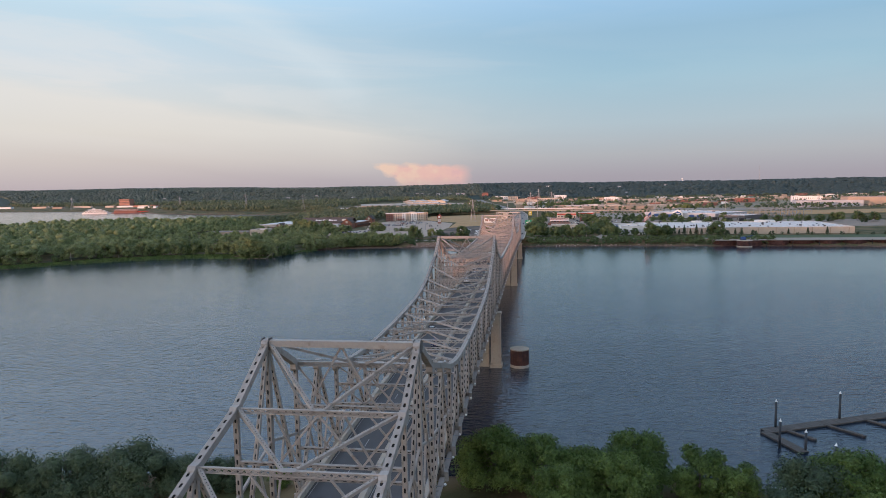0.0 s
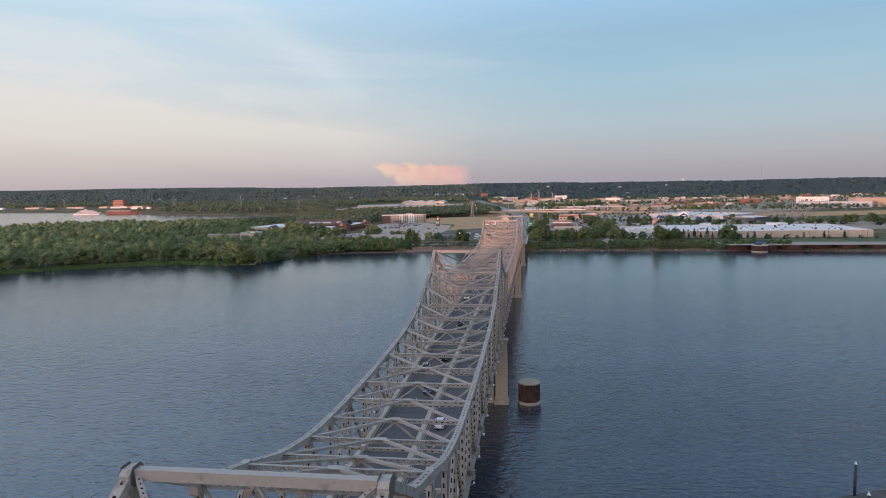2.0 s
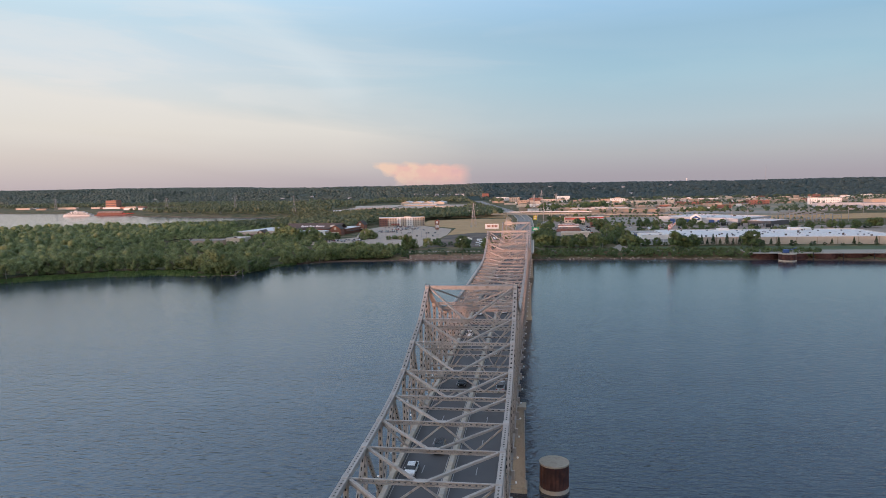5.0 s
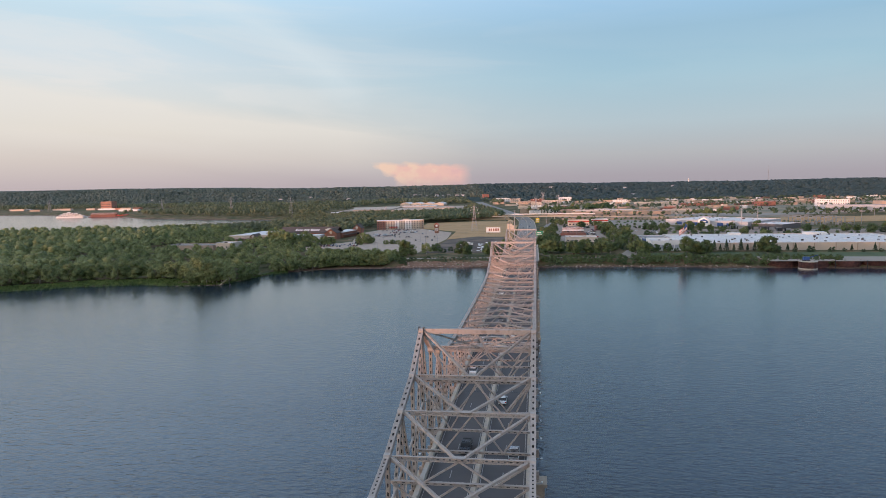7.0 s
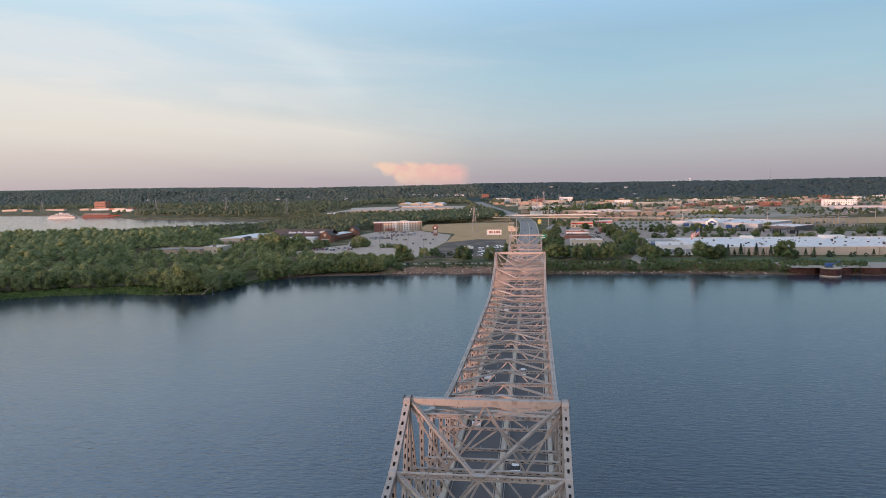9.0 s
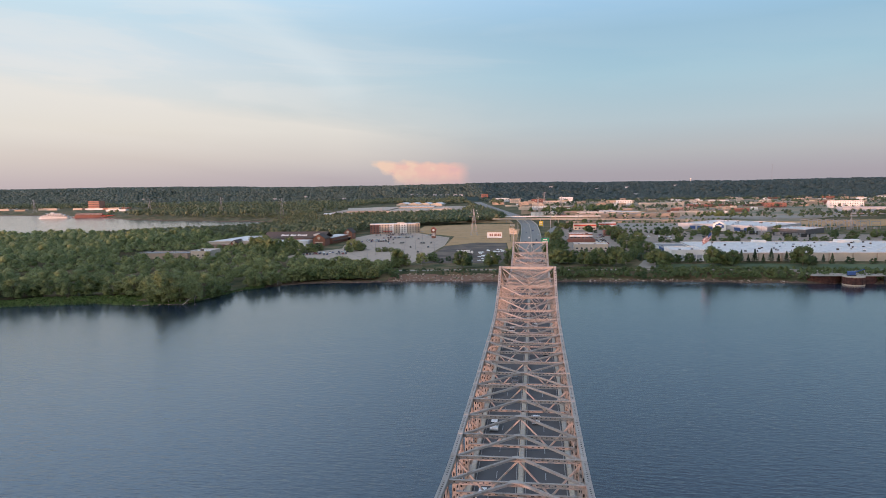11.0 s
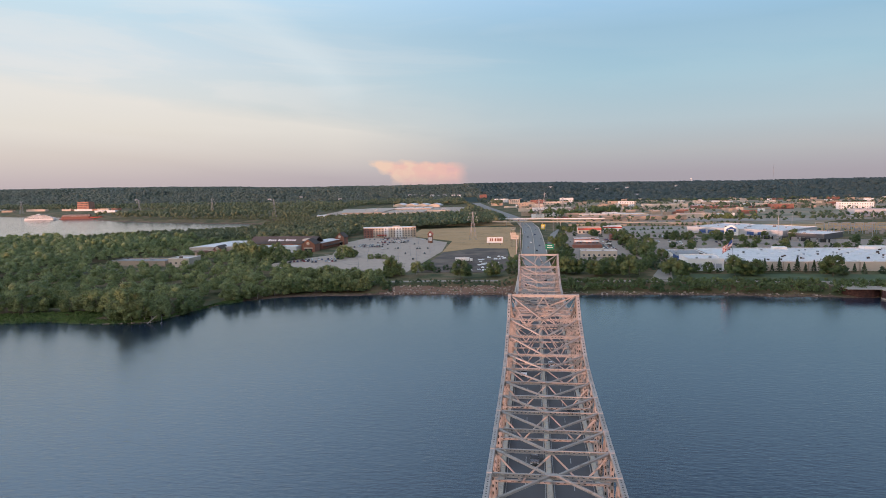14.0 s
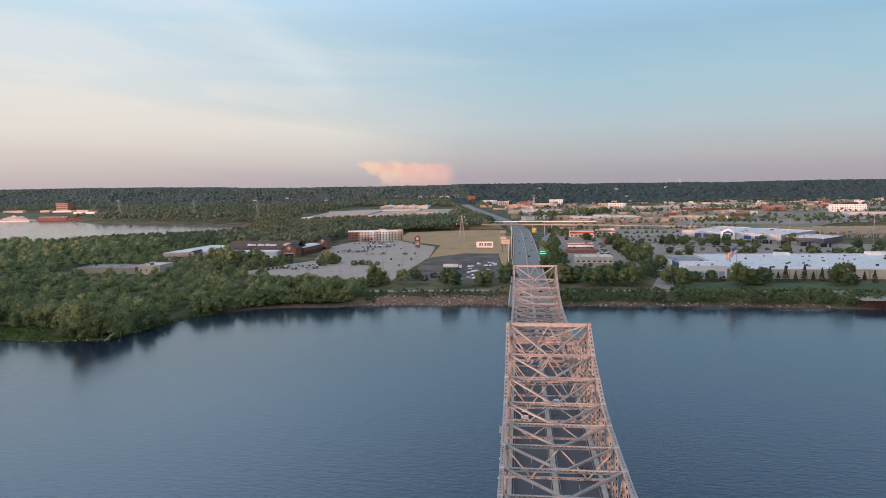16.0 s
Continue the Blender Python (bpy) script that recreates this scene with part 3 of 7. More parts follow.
            part("lamp_arm", Shape().beam((s * 9.4, y, z + .1), (s * 11.25, y, z + .25), .08, .08), GALV, lamp)
    # piers
    for k in PEAKS:
        y = k * PANEL; zt = deck_z(y) - 2.0
        base = -4.0
        pier = part("pier", Shape().box(-7.6, 7.6, y - .8, y + .8, base, zt - 2.4), CONCRETE, br, "tan concrete pier with two columns and a web wall")
        for s in (-1, 1):
            S = Shape()
            x0, x1 = s * 10.1 - 1.9, s * 10.1 + 1.9
            S.hexa([(x0, y - 1.9, base), (x1, y - 1.9, base), (x1, y + 1.9, base), (x0, y + 1.9, base),
                    (x0 + .25, y - 1.6, zt - .7), (x1 - .25, y - 1.6, zt - .7), (x1 - .25, y + 1.6, zt - .7), (x0 + .25, y + 1.6, zt - .7)])
            part("pier_column", S, CONCRETE, pier)
            part("pier_footing", Shape().box(x0 - .35, x1 + .35, y - 2.3, y + 2.3, base, 1.1), CONCRETE, pier)
            part("bearing", Shape().box(s * 10.1 - .6, s * 10.1 + .6, y - .7, y + .7, zt - .1, zt + .05).box(s * 10.1 - .4, s * 10.1 + .4, y - .5, y + .5, zt + .05, zt + .4), STEEL, pier)
        part("pier_cap", Shape().box(-12.2, 12.2, y - 1.8, y + 1.8, zt - .7, zt - .1), CONCRETE, pier)
    return br
build_bridge()

def build_dolphin(at, r, h, label):
    d = thing("mooring_dolphin", label, "mooring cell", at=at)
    S = Shape(); n = 44
    vs, ring = [], []
    for k in range(n):
        t = 2 * math.pi * k / n; rr = r + (.09 if k % 2 else -.09)
        ring.append((rr * math.cos(t), rr * math.sin(t)))
    part("sheet_pile_wall", S.prism(ring, .9, h - .35), RUST, d, "rust-brown sheet piles")
    part("cap_ring", Shape().prism([(1.01 * (r + .12) * math.cos(2 * math.pi * k / 36), 1.01 * (r + .12) * math.sin(2 * math.pi * k / 36)) for k in range(36)], h - .38, h), CONCRETE, d, "weathered concrete cap")
    part("base_ring", Shape().prism([((r + .16) * math.cos(2 * math.pi * k / 36), (r + .16) * math.sin(2 * math.pi * k / 36)) for k in range(36)], -2, .9), BARRIER, d, "pale tide band")
    return d
build_dolphin((18.45, 154.3, 0), 3.25, 6.6, "round rust-brown steel mooring cell with a pale band at the water")

# ---- ground and water ----
SHORE = [(-5000, -2500), (-1500, -300), (-900, 170), (-600, 315), (-430, 415), (-385, 462), (-335, 493), (-285, 505), (-255, 500), (-224, 507), (-211, 562), (-182, 594), (-105, 608), (0, 612), (110, 616), (200, 611), (330, 600), (900, 600), (5000, 600)]
NEAR_SHORE = [(-5000, -1900), (-900, -260), (-400, -60), (-160, 30), (-90, 52), (-40, 58), (10, 62), (40, 66), (75, 60), (90, 48), (200, 40), (900, 40), (5000, 40)]
LAKE = [(-1400, 600), (-880, 905), (-690, 985), (-695, 1045), (-658, 1145), (-578, 1200), (-528, 1228), (-507, 1330), (-560, 1440), (-656, 1462), (-810, 1512), (-995, 1592), (-1110, 1702), (-1190, 1745), (-1345, 1830), (-1700, 1900), (-2600, 2000), (-3200, 1500), (-2200, 500)]
def line_y(pts, x):
    return np.interp(x, [p[0] for p in pts], [p[1] for p in pts])
def lake_depth(x, y):
    """Rough distance to the lake's edge, above 0 inside."""
    inside = np.zeros(x.shape, bool); best = np.full(x.shape, 1e9)
    n = len(LAKE)
    for i in range(n):
        (x0, y0), (x1, y1) = LAKE[i], LAKE[(i + 1) % n]
        cross = ((y0 > y) != (y1 > y)) & (x < (x1 - x0) * (y - y0) / (y1 - y0 + 1e-9) + x0)
        inside ^= cross
        t = np.clip(((x - x0) * (x1 - x0) + (y - y0) * (y1 - y0)) / ((x1 - x0) ** 2 + (y1 - y0) ** 2), 0, 1)
        best = np.minimum(best, np.hypot(x - x0 - t * (x1 - x0), y - y0 - t * (y1 - y0)))
    return np.where(inside, best, -best)
ROAD_Y, ROAD_X = (500, 900, 1050, 1200, 1350, 1500, 1669, 2000, 2500, 3200, 5000), (0, -1, -2.5, -6, -18, -40, -70, -128, -208, -300, -420)
def road_x(y):
    """The middle of the highway past the bridge: straight, then bending away to the north."""
    y = np.asarray(y, float)
    return np.interp(y, ROAD_Y, ROAD_X)
def road_z(y):
    return float(np.interp(y, [520, 560, 640, 760, 900, 1500, 2000, 2500, 5000], [deck_z(520), deck_z(520) - 1.9, 9.5, 6.6, 5.7, 6.1, 6.9, 7.8, 7.8]))
def land_z(x, y):
    x, y = np.asarray(x, float), np.asarray(y, float)
    d = y - line_y(SHORE, x)                          # past the far shore
    wob = 2.2 * np.sin(x * .13) + 1.6 * np.sin(x * .041 + 1)
    d = d + wob * .6
    bank = np.where(x < -120, np.interp(d, [-30, -3, 0, 8, 30], [-4, -.5, .15, .9, 1.8]), np.interp(d, [-30, -3, 0, 3, 16, 22], [-4, -.8, .2, 1.0, 3.6, 4.6]))
    far = np.where(x < -120, bank + np.clip((d - 90) / 120, 0, 1) * 2.6, bank)
    h = np.clip((y - 2500) / 1400, 0, 1); h = h * h * (3 - 2 * h)
    wave = .5 + .5 * np.sin(x * .0021 + 1.3) * np.sin(x * .0009 + y * .0006)
    spur = np.sin(x * .0088 + 1.1 * np.sin(y * .0031) + 1) * .6 + np.sin(x * .0031 - y * .0019) * .8 + .4 * np.sin(x * .019 + y * .006)
    far = far + h * (44 + 14 * wave + 13 * spur * np.clip((3750 - y) / 900, 0, 1) + 2.5 * np.sin(x * .011 + 1) * np.sin(x * .0043) + np.interp(x, [-2600, -1400, 0, 1600], [10, 2, -2, -6])) + np.clip((y - 1200) / 1500, 0, 1) * 2
    ld = lake_depth(x, y)
    far = np.where(ld > -25, np.minimum(far, np.interp(ld, [-25, 0, 20], [2.2, .1, -3])), far)
    # highway embankment
    rx = np.interp(y, ROAD_Y, ROAD_X)
    rz = np.interp(y, [520, 560, 640, 760, 900, 1500, 2000, 2500, 5000], [deck_z(520), deck_z(520) - 1.9, 9.5, 6.6, 5.7, 6.1, 6.9, 7.8, 7.8]) - .35
    a = np.abs(x - rx)
    emb = rz - np.clip(a - 14, 0, 60) * .45
    far = np.where((y > 570) & (d > 20), np.maximum(far, emb), far)
    nd = line_y(NEAR_SHORE, x) - y
    near = np.interp(nd, [-30, -2, 0, 6, 30], [-4, -.6, .2, 1.6, 3.2])
    # unseen bluff behind the start, stepped in x to shade the bridge's near end
    hn = np.clip((-y - 500) / 550, 0, 1); near = near + hn * hn * (3 - 2 * hn) * (56 + 98 * np.clip((x + 800) / 90, 0, 1))
    mid = (line_y(SHORE, x) + line_y(NEAR_SHORE, x)) / 2
    return np.where(y > mid, far, near)

def steps(*runs):
    out = []
    for a, b, n in runs: out += list(np.linspace(a, b, n, endpoint=False))
    return np.array(out + [runs[-1][1]])
def build_ground():
    gx = steps((-4900, -1300, 45), (-1300, -460, 40), (-460, 420, 90), (420, 1300, 24), (1300, 4900, 45))
    gy = steps((-2200, 0, 45), (0, 110, 22), (110, 370, 8), (370, 680, 64), (680, 1400, 40), (1400, 2500, 32), (2500, 4800, 46))
    X, Y = np.meshgrid(gx, gy); Z = land_z(X, Y)
    Z = Z + np.where((Z > .6) & (Y < 630), .25 * np.sin(X * .31 + Y * .17) * np.sin(Y * .23 - X * .11), 0)
    n, m = X.shape
    vs = np.stack([X, Y, Z], -1).reshape(-1, 3)
    i = np.arange((n - 1) * (m - 1)); r, c = i // (m - 1), i % (m - 1); a = r * m + c
    fs = np.stack([a, a + 1, a + m + 1, a + m], -1)
    me = bpy.data.meshes.new("ground"); me.from_pydata(vs.tolist(), [], fs.tolist()); me.shade_smooth()
    me.materials.append(GROUND)
    tagged(new("ground", me), "grassy river banks and wooded hills", "ground", kind="structure")

def ground_material():
    m = bpy.data.materials.new("ground_cover"); m.use_nodes = True
    nt = m.node_tree; b = nt.nodes["Principled BSDF"]; N, L = nt.nodes.new, nt.links.new
    gi = N("ShaderNodeNewGeometry"); sp = N("ShaderNodeSeparateXYZ"); L(gi.outputs["Position"], sp.inputs[0])
    def nz(s, d):
        n = N("ShaderNodeTexNoise"); n.inputs["Scale"].default_value = s; n.inputs["Detail"].default_value = d; L(gi.outputs["Position"], n.inputs["Vector"]); return n.outputs[0]
    def ramp(v, stops):
        r = N("ShaderNodeValToRGB"); e = r.color_ramp.elements
        while len(e) < len(stops): e.new(.5)
        for k, (p, c) in zip(e, stops): k.position, k.color = p, (*c, 1)
        L(v, r.inputs[0]); return r.outputs[0]
    grass = ramp(nz(.05, 6), [(.33, (.045, .056, .022)), (.46, (.085, .082, .034)), (.60, (.16, .115, .06))])
    soil = ramp(nz(.4, 5), [(.35, (.08, .05, .035)), (.6, (.16, .10, .065)), (.75, (.25, .18, .13))])
    mr = N("ShaderNodeMapRange"); L(sp.outputs[2], mr.inputs[0])
    n2 = nz(.15, 4); ad = N("ShaderNodeMath"); ad.operation = "MULTIPLY_ADD"; L(n2, ad.inputs[0]); ad.inputs[1].default_value = 3.0; ad.inputs[2].default_value = -1.0
    L(ad.outputs[0], mr.inputs[1]); a3 = N("ShaderNodeMath"); a3.operation = "ADD"; L(ad.outputs[0], a3.inputs[0]); a3.inputs[1].default_value = .8; L(a3.outputs[0], mr.inputs[2])
    mx = N("ShaderNodeMix"); mx.data_type = "RGBA"; L(mr.outputs[0], mx.inputs[0]); L(soil, mx.inputs[6]); L(grass, mx.inputs[7])
    # dark green ground cover on the far hills
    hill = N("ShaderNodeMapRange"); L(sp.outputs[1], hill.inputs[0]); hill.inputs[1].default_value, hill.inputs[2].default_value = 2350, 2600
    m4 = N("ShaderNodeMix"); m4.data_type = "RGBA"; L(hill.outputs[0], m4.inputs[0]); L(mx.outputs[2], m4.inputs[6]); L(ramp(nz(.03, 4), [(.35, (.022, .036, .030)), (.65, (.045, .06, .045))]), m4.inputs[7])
    L(m4.outputs[2], b.inputs["Base Color"]); b.inputs["Roughness"].default_value = .95; b.inputs["Specular IOR Level"].default_value = .2
    bp = N("ShaderNodeBump"); bp.inputs["Strength"].default_value = .6; bp.inputs["Distance"].default_value = .4; L(nz(1.2, 4), bp.inputs["Height"]); L(bp.outputs[0], b.inputs["Normal"])
    return m
GROUND = ground_material()
build_ground()
# washed-out soil on the bank beside the bridge
SOIL = material("bare_red_soil", (.23, .12, .072), .95, 0, .35, .15, 12, .3, (.13, .07, .045), stain=(.06, .075, .03))
bx, bd = np.linspace(-112, -13, 34), np.linspace(1, 15, 9)
BX, BD = np.meshgrid(bx, bd); BY = line_y(SHORE, BX) + BD * (1 + .12 * np.sin(BX * .3))
Sb = Shape().face_set(np.stack([BX, BY, land_z(BX, BY) + .14], -1).reshape(-1, 3).tolist(), [(r * 34 + c, r * 34 + c + 1, (r + 1) * 34 + c + 1, (r + 1) * 34 + c) for r in range(8) for c in range(33)])
solid("bank_soil", Sb, SOIL, "bare reddish soil on the river bank", "ground", kind="structure")
water = Shape().face_set([(-4950, -2300, 0), (4950, -2300, 0), (4950, 2700, 0), (-4950, 2700, 0)], [(0, 1, 2, 3)])
solid("water", water, WATER, "calm blue-grey river water with fine ripples", "river", kind="structure")

# ---- far bank: surfaces ----
GZ = 4.75
def sheet(name, outline, mat, label, z=GZ, thick=1.2, kind="structure", category="pavement"):
    return solid(name, Shape().prism(outline, z - thick, z), mat, label, category, kind=kind)
sheet("parking_lot", [(-252, 735), (-186, 688), (-108, 688), (-100, 857), (-108, 965), (-165, 1046), (-226, 1040), (-240, 950), (-212, 823), (-234, 787)], PALELOT, "wide pale grey asphalt car park", category="car park")
sheet("gravel_lot", [(-97, 846), (-66, 892), (-31, 886), (-20, 692), (-100, 690)], DIRT, "dark bare gravel lot with white debris", category="lot")
sheet("dry_field", [(-172, 1066), (-104, 985), (-99, 850), (-66, 894), (-30, 888), (-19, 720), (-15, 760), (-15, 1000), (-21, 1180), (-34, 1268), (-180, 1200)], FIELD, "dry yellow-brown mown field", GZ - .1, category="field")
sheet("parking_lot", [(28, 752), (102, 752), (118, 1010), (34, 1010)], LOT, "grey asphalt restaurant car park", category="car park")
sheet("parking_lot", [(104, 700), (121, 690), (121, 800), (160, 826), (520, 826), (520, 975), (120, 1010), (104, 1000)], LOT, "grey asphalt car park round a warehouse store", GZ + .01, category="car park")
sheet("parking_lot", [(36, 1012), (118, 1012), (126, 1200), (60, 1200), (40, 1120)], LOT, "grey asphalt car park round roadside restaurants", GZ + .015, category="car park")
sheet("parking_lot", [(122, 1012), (208, 1012), (208, 1094), (122, 1094)], LOT, "grey asphalt store car park", GZ + .02, category="car park")
sheet("lawn", [(95, 655), (480, 645), (480, 686), (95, 686)], LAWN, "mown green lawn by the river", GZ - .05, category="lawn")
sheet("path", [(-150, 631), (-60, 641), (-14, 643), (-14, 649), (-60, 648), (-150, 638)], PATHM, "pale riverside road", GZ, category="road")
sheet("path", [(14, 643), (130, 646), (480, 640), (480, 646), (130, 653), (14, 649)], PATHM, "pale riverside road", GZ, category="road")
sheet("path", [(84, 655), (100, 655), (108, 700), (122, 760), (112, 762), (98, 706)], PATHM, "pale access road", GZ + .03, category="road")
sheet("highway_verge", [(-150, 1282), (-34, 1270), (-62, 1500), (-92, 1690), (-165, 1690)], FIELD, "dry grass verge", GZ + .3, category="field")

def ribbon(name, ys, off0, off1, mat, label, lift=0.0, thick=.5, category="road"):
    vs, n = [], len(ys)
    for y in ys:
        x, z = float(road_x(y)), road_z(y) + lift
        vs += [(x + off0, y, z - thick), (x + off1, y, z - thick), (x + off1, y, z), (x + off0, y, z)]
    fs = [(0, 1, 2, 3), (4 * n - 1, 4 * n - 2, 4 * n - 3, 4 * n - 4)]
    for i in range(n - 1):
        o = 4 * i
        fs += [(o + j, o + 4 + j, o + 4 + (j + 1) % 4, o + (j + 1) % 4) for j in range(4)]
    return Shape().face_set(vs, fs), mat
HW = list(np.arange(537.6, 1000, 24)) + list(np.arange(1000, 2420, 40))
ROADGREY = material("highway_concrete", (.25, .222, .195), .9, 0, .12, .04, 30, .1, (.20, .178, .157))
solid("road", ribbon("road", HW, -13.5, 12.5, ROADGREY, "")[0], ROADGREY, "pale grey divided highway leading inland", "road", kind="structure")
hw = thing("highway_barrier", "concrete barriers along the highway edges and median", "barrier")
for o in (-13.5, -.4, 12.0):
    part("barrier_run", ribbon("b", HW[:30], o, o + .7, BARRIER, "", .85, .83)[0], BARRIER, hw)
S = Shape()
for y in np.arange(545, 1250, 12.2):
    for o in (-8.7, -4.9, 4.2, 7.9):
        x0, x1, z0, z1 = float(road_x(y)) + o, float(road_x(y + 3)) + o, road_z(y) + .012, road_z(y + 3) + .012
        S.face_set([(x0 - .1, y, z0), (x0 + .1, y, z0), (x1 + .1, y + 3, z1), (x1 - .1, y + 3, z1)], [(0, 1, 2, 3)])
solid("road_marking", S, MARKING, "white dashed lane lines on the highway", "marking", kind="structure")
# slip road on the east side
sheet("slip_road", [(13, 900), (19, 900), (24, 1000), (30, 1080), (44, 1180), (70, 1215), (70, 1222), (38, 1190), (22, 1080), (17, 1000)], ROADGREY, "pale slip road with a red-lit queue", GZ + .6, category="road")

# ---- overpass ----
ov = thing("overpass_bridge", "long tan concrete overpass crossing the highway", "bridge")
zo = 11.6
def ov_y(x): return 1262 - .16 * (x - 0) * .6
xs = list(np.arange(-70, 330, 20))
for a, b in zip(xs[:-1], xs[1:]):
    za, zb = [zo - max(0, (q - 60) / 60) * .9 for q in (a, b)]
    for dy, nm, w, h, dz in ((0, "deck_span", 11.5, .5, 0), (-5.9, "parapet", .35, 1.7, .2), (5.9, "parapet", .35, 1.7, .2)):
        part(nm, Shape().beam((a, ov_y(a) + dy, za + dz), (b, ov_y(b) + dy, zb + dz), w, h), BARRIER if dy == 0 else CONCRETE, ov)
for x in (-46, -17, 13, 43):
    px = x
    part("bent_pier", Shape().box(px - .6, px + .6, ov_y(px) - 4.5, ov_y(px) + 4.5, GZ - 1, zo - .2), CONCRETE, ov)
part("fill_wall", Shape().prism([(56, ov_y(56) - 6), (330, ov_y(330) - 6), (330, ov_y(330) + 6), (56, ov_y(56) + 6)], GZ - 2, 7.8), TAN, ov, "tan retaining wall")
ov2 = thing("overpass_bridge", "second pale concrete overpass behind the first", "bridge")
part("deck", Shape().beam((-62, 1330, 12.4), (120, 1318, 12.4), 9, .6), BARRIER, ov2)
for s in (-1, 1): part("parapet", Shape().beam((-62, 1330 + s * 4.6, 13.0), (120, 1318 + s * 4.6, 13.0), .35, 1.2), WHITE, ov2)
for x in (-42, -14, 40, 90): part("bent_pier", Shape().box(x - .6, x + .6, 1320, 1329, GZ - 1, 12.2), CONCRETE, ov2)

# ---- buildings ----
def flat_building(name, label, x0, x1, y0, y1, h, wall, roof, windows=None, units=0, parapet=.7, base=GZ, category="building", rz=0, band=None, group=""):
    """Box walls with a sunk roof behind a parapet, real window panes set in the front and side, and roof units."""
    cx, cy = (x0 + x1) / 2, (y0 + y1) / 2; w, d = (x1 - x0) / 2, (y1 - y0) / 2
    b = thing(name, label, category, group, at=(cx, cy, base), rz=rz)
    t = .4
    W = Shape()
    for q in ((-w, w, -d, -d + t), (-w, w, d - t, d), (-w, -w + t, -d + t, d - t), (w - t, w, -d + t, d - t)): W.box(*q, -1.2, h)
    part("wall", W, wall, b)
    part("roof", Shape().box(-w + t, w - t, -d + t, d - t, h - parapet - .3, h - parapet), roof, b)
    if cy < 1300: part("coping", Shape().box(-w - .12, w + .12, -d - .12, -d + t + .05, h, h + .22).box(-w - .12, w + .12, d - t - .05, d + .12, h, h + .22).box(-w - .12, -w + t + .05, -d + t + .05, d - t - .05, h, h + .22).box(w - t - .05, w + .12, -d + t + .05, d - t - .05, h, h + .22), roof, b)
    if band: part("fascia_band", Shape().box(-w - .15, w + .15, -d - .15, -d - .003, h * .62, h * .86), band, b)
    if windows:
        n, floors, ww, wh, sill = windows
        pane = Shape().box(-ww / 2, ww / 2, -.09, 0, 0, wh).mesh("window", WINDOW)
        fr = Shape().box(-ww / 2 - .12, ww / 2 + .12, -.06, 0, -.12, 0).box(-ww / 2 - .12, ww / 2 + .12, -.06, 0, wh, wh + .12).box(-ww / 2 - .12, -ww / 2, -.06, 0, 0, wh).box(ww / 2, ww / 2 + .12, -.06, 0, 0, wh).mesh("window_frame", WHITE)
        for f in range(floors):
            for i in range(n):
                o = part("window", pane, None, b); o.location = (-w + (i + .5) * 2 * w / n, -d - .002, sill + f * (h - sill) / floors)
                if (floors > 1 or n > 6) and cy < 1300: part("window_frame", fr, None, o)
    rnd = random.Random(int(abs(cx * 7 + cy)))
    for i in range(units):
        ux, uy = rnd.uniform(-w * .85, w * .85), rnd.uniform(-d * .8, d * .8); s = rnd.uniform(.5, 1.0) if units > 20 else rnd.uniform(.9, 1.9)
        part("roof_unit", Shape().box(ux - s, ux + s, uy - s * .7, uy + s * .7, h - parapet, h - parapet + rnd.uniform(.9, 1.6)), GALV if rnd.random() < .5 else BROWNROOF, b)
    return b

def gable_roof(w, d, z, rise_, over=.6, thick=.25):
    """A ridge along x over a w by d plan."""
    S = Shape()
    for s in (-1, 1):
        a0, a1 = Vector((-w / 2 - over, s * (d / 2 + over), z - over * rise_ / (d / 2))), Vector((w / 2 + over, s * (d / 2 + over), z - over * rise_ / (d / 2)))
        r0, r1 = Vector((-w / 2 - over, s * .004, z + rise_)), Vector((w / 2 + over, s * .004, z + rise_))
        up = Vector((0, 0, thick))
        q = [a0, a1, r1, r0] if s < 0 else [a1, a0, r0, r1]
        S.hexa(q + [p + up for p in q])
    return S
def gable_wall(w, z0, z1, rise_, y, t=.3):
    o = [(-w / 2, z0), (w / 2, z0), (w / 2, z1), (0, z1 + rise_), (-w / 2, z1)]
    n = len(o)
    return Shape().face_set([(x, y - t / 2, z) for x, z in o] + [(x, y + t / 2, z) for x, z in o], [tuple(range(n)), tuple(range(n, 2 * n))[::-1]] + [(k, n + k, n + (k + 1) % n, (k + 1) % n) for k in range(n)])

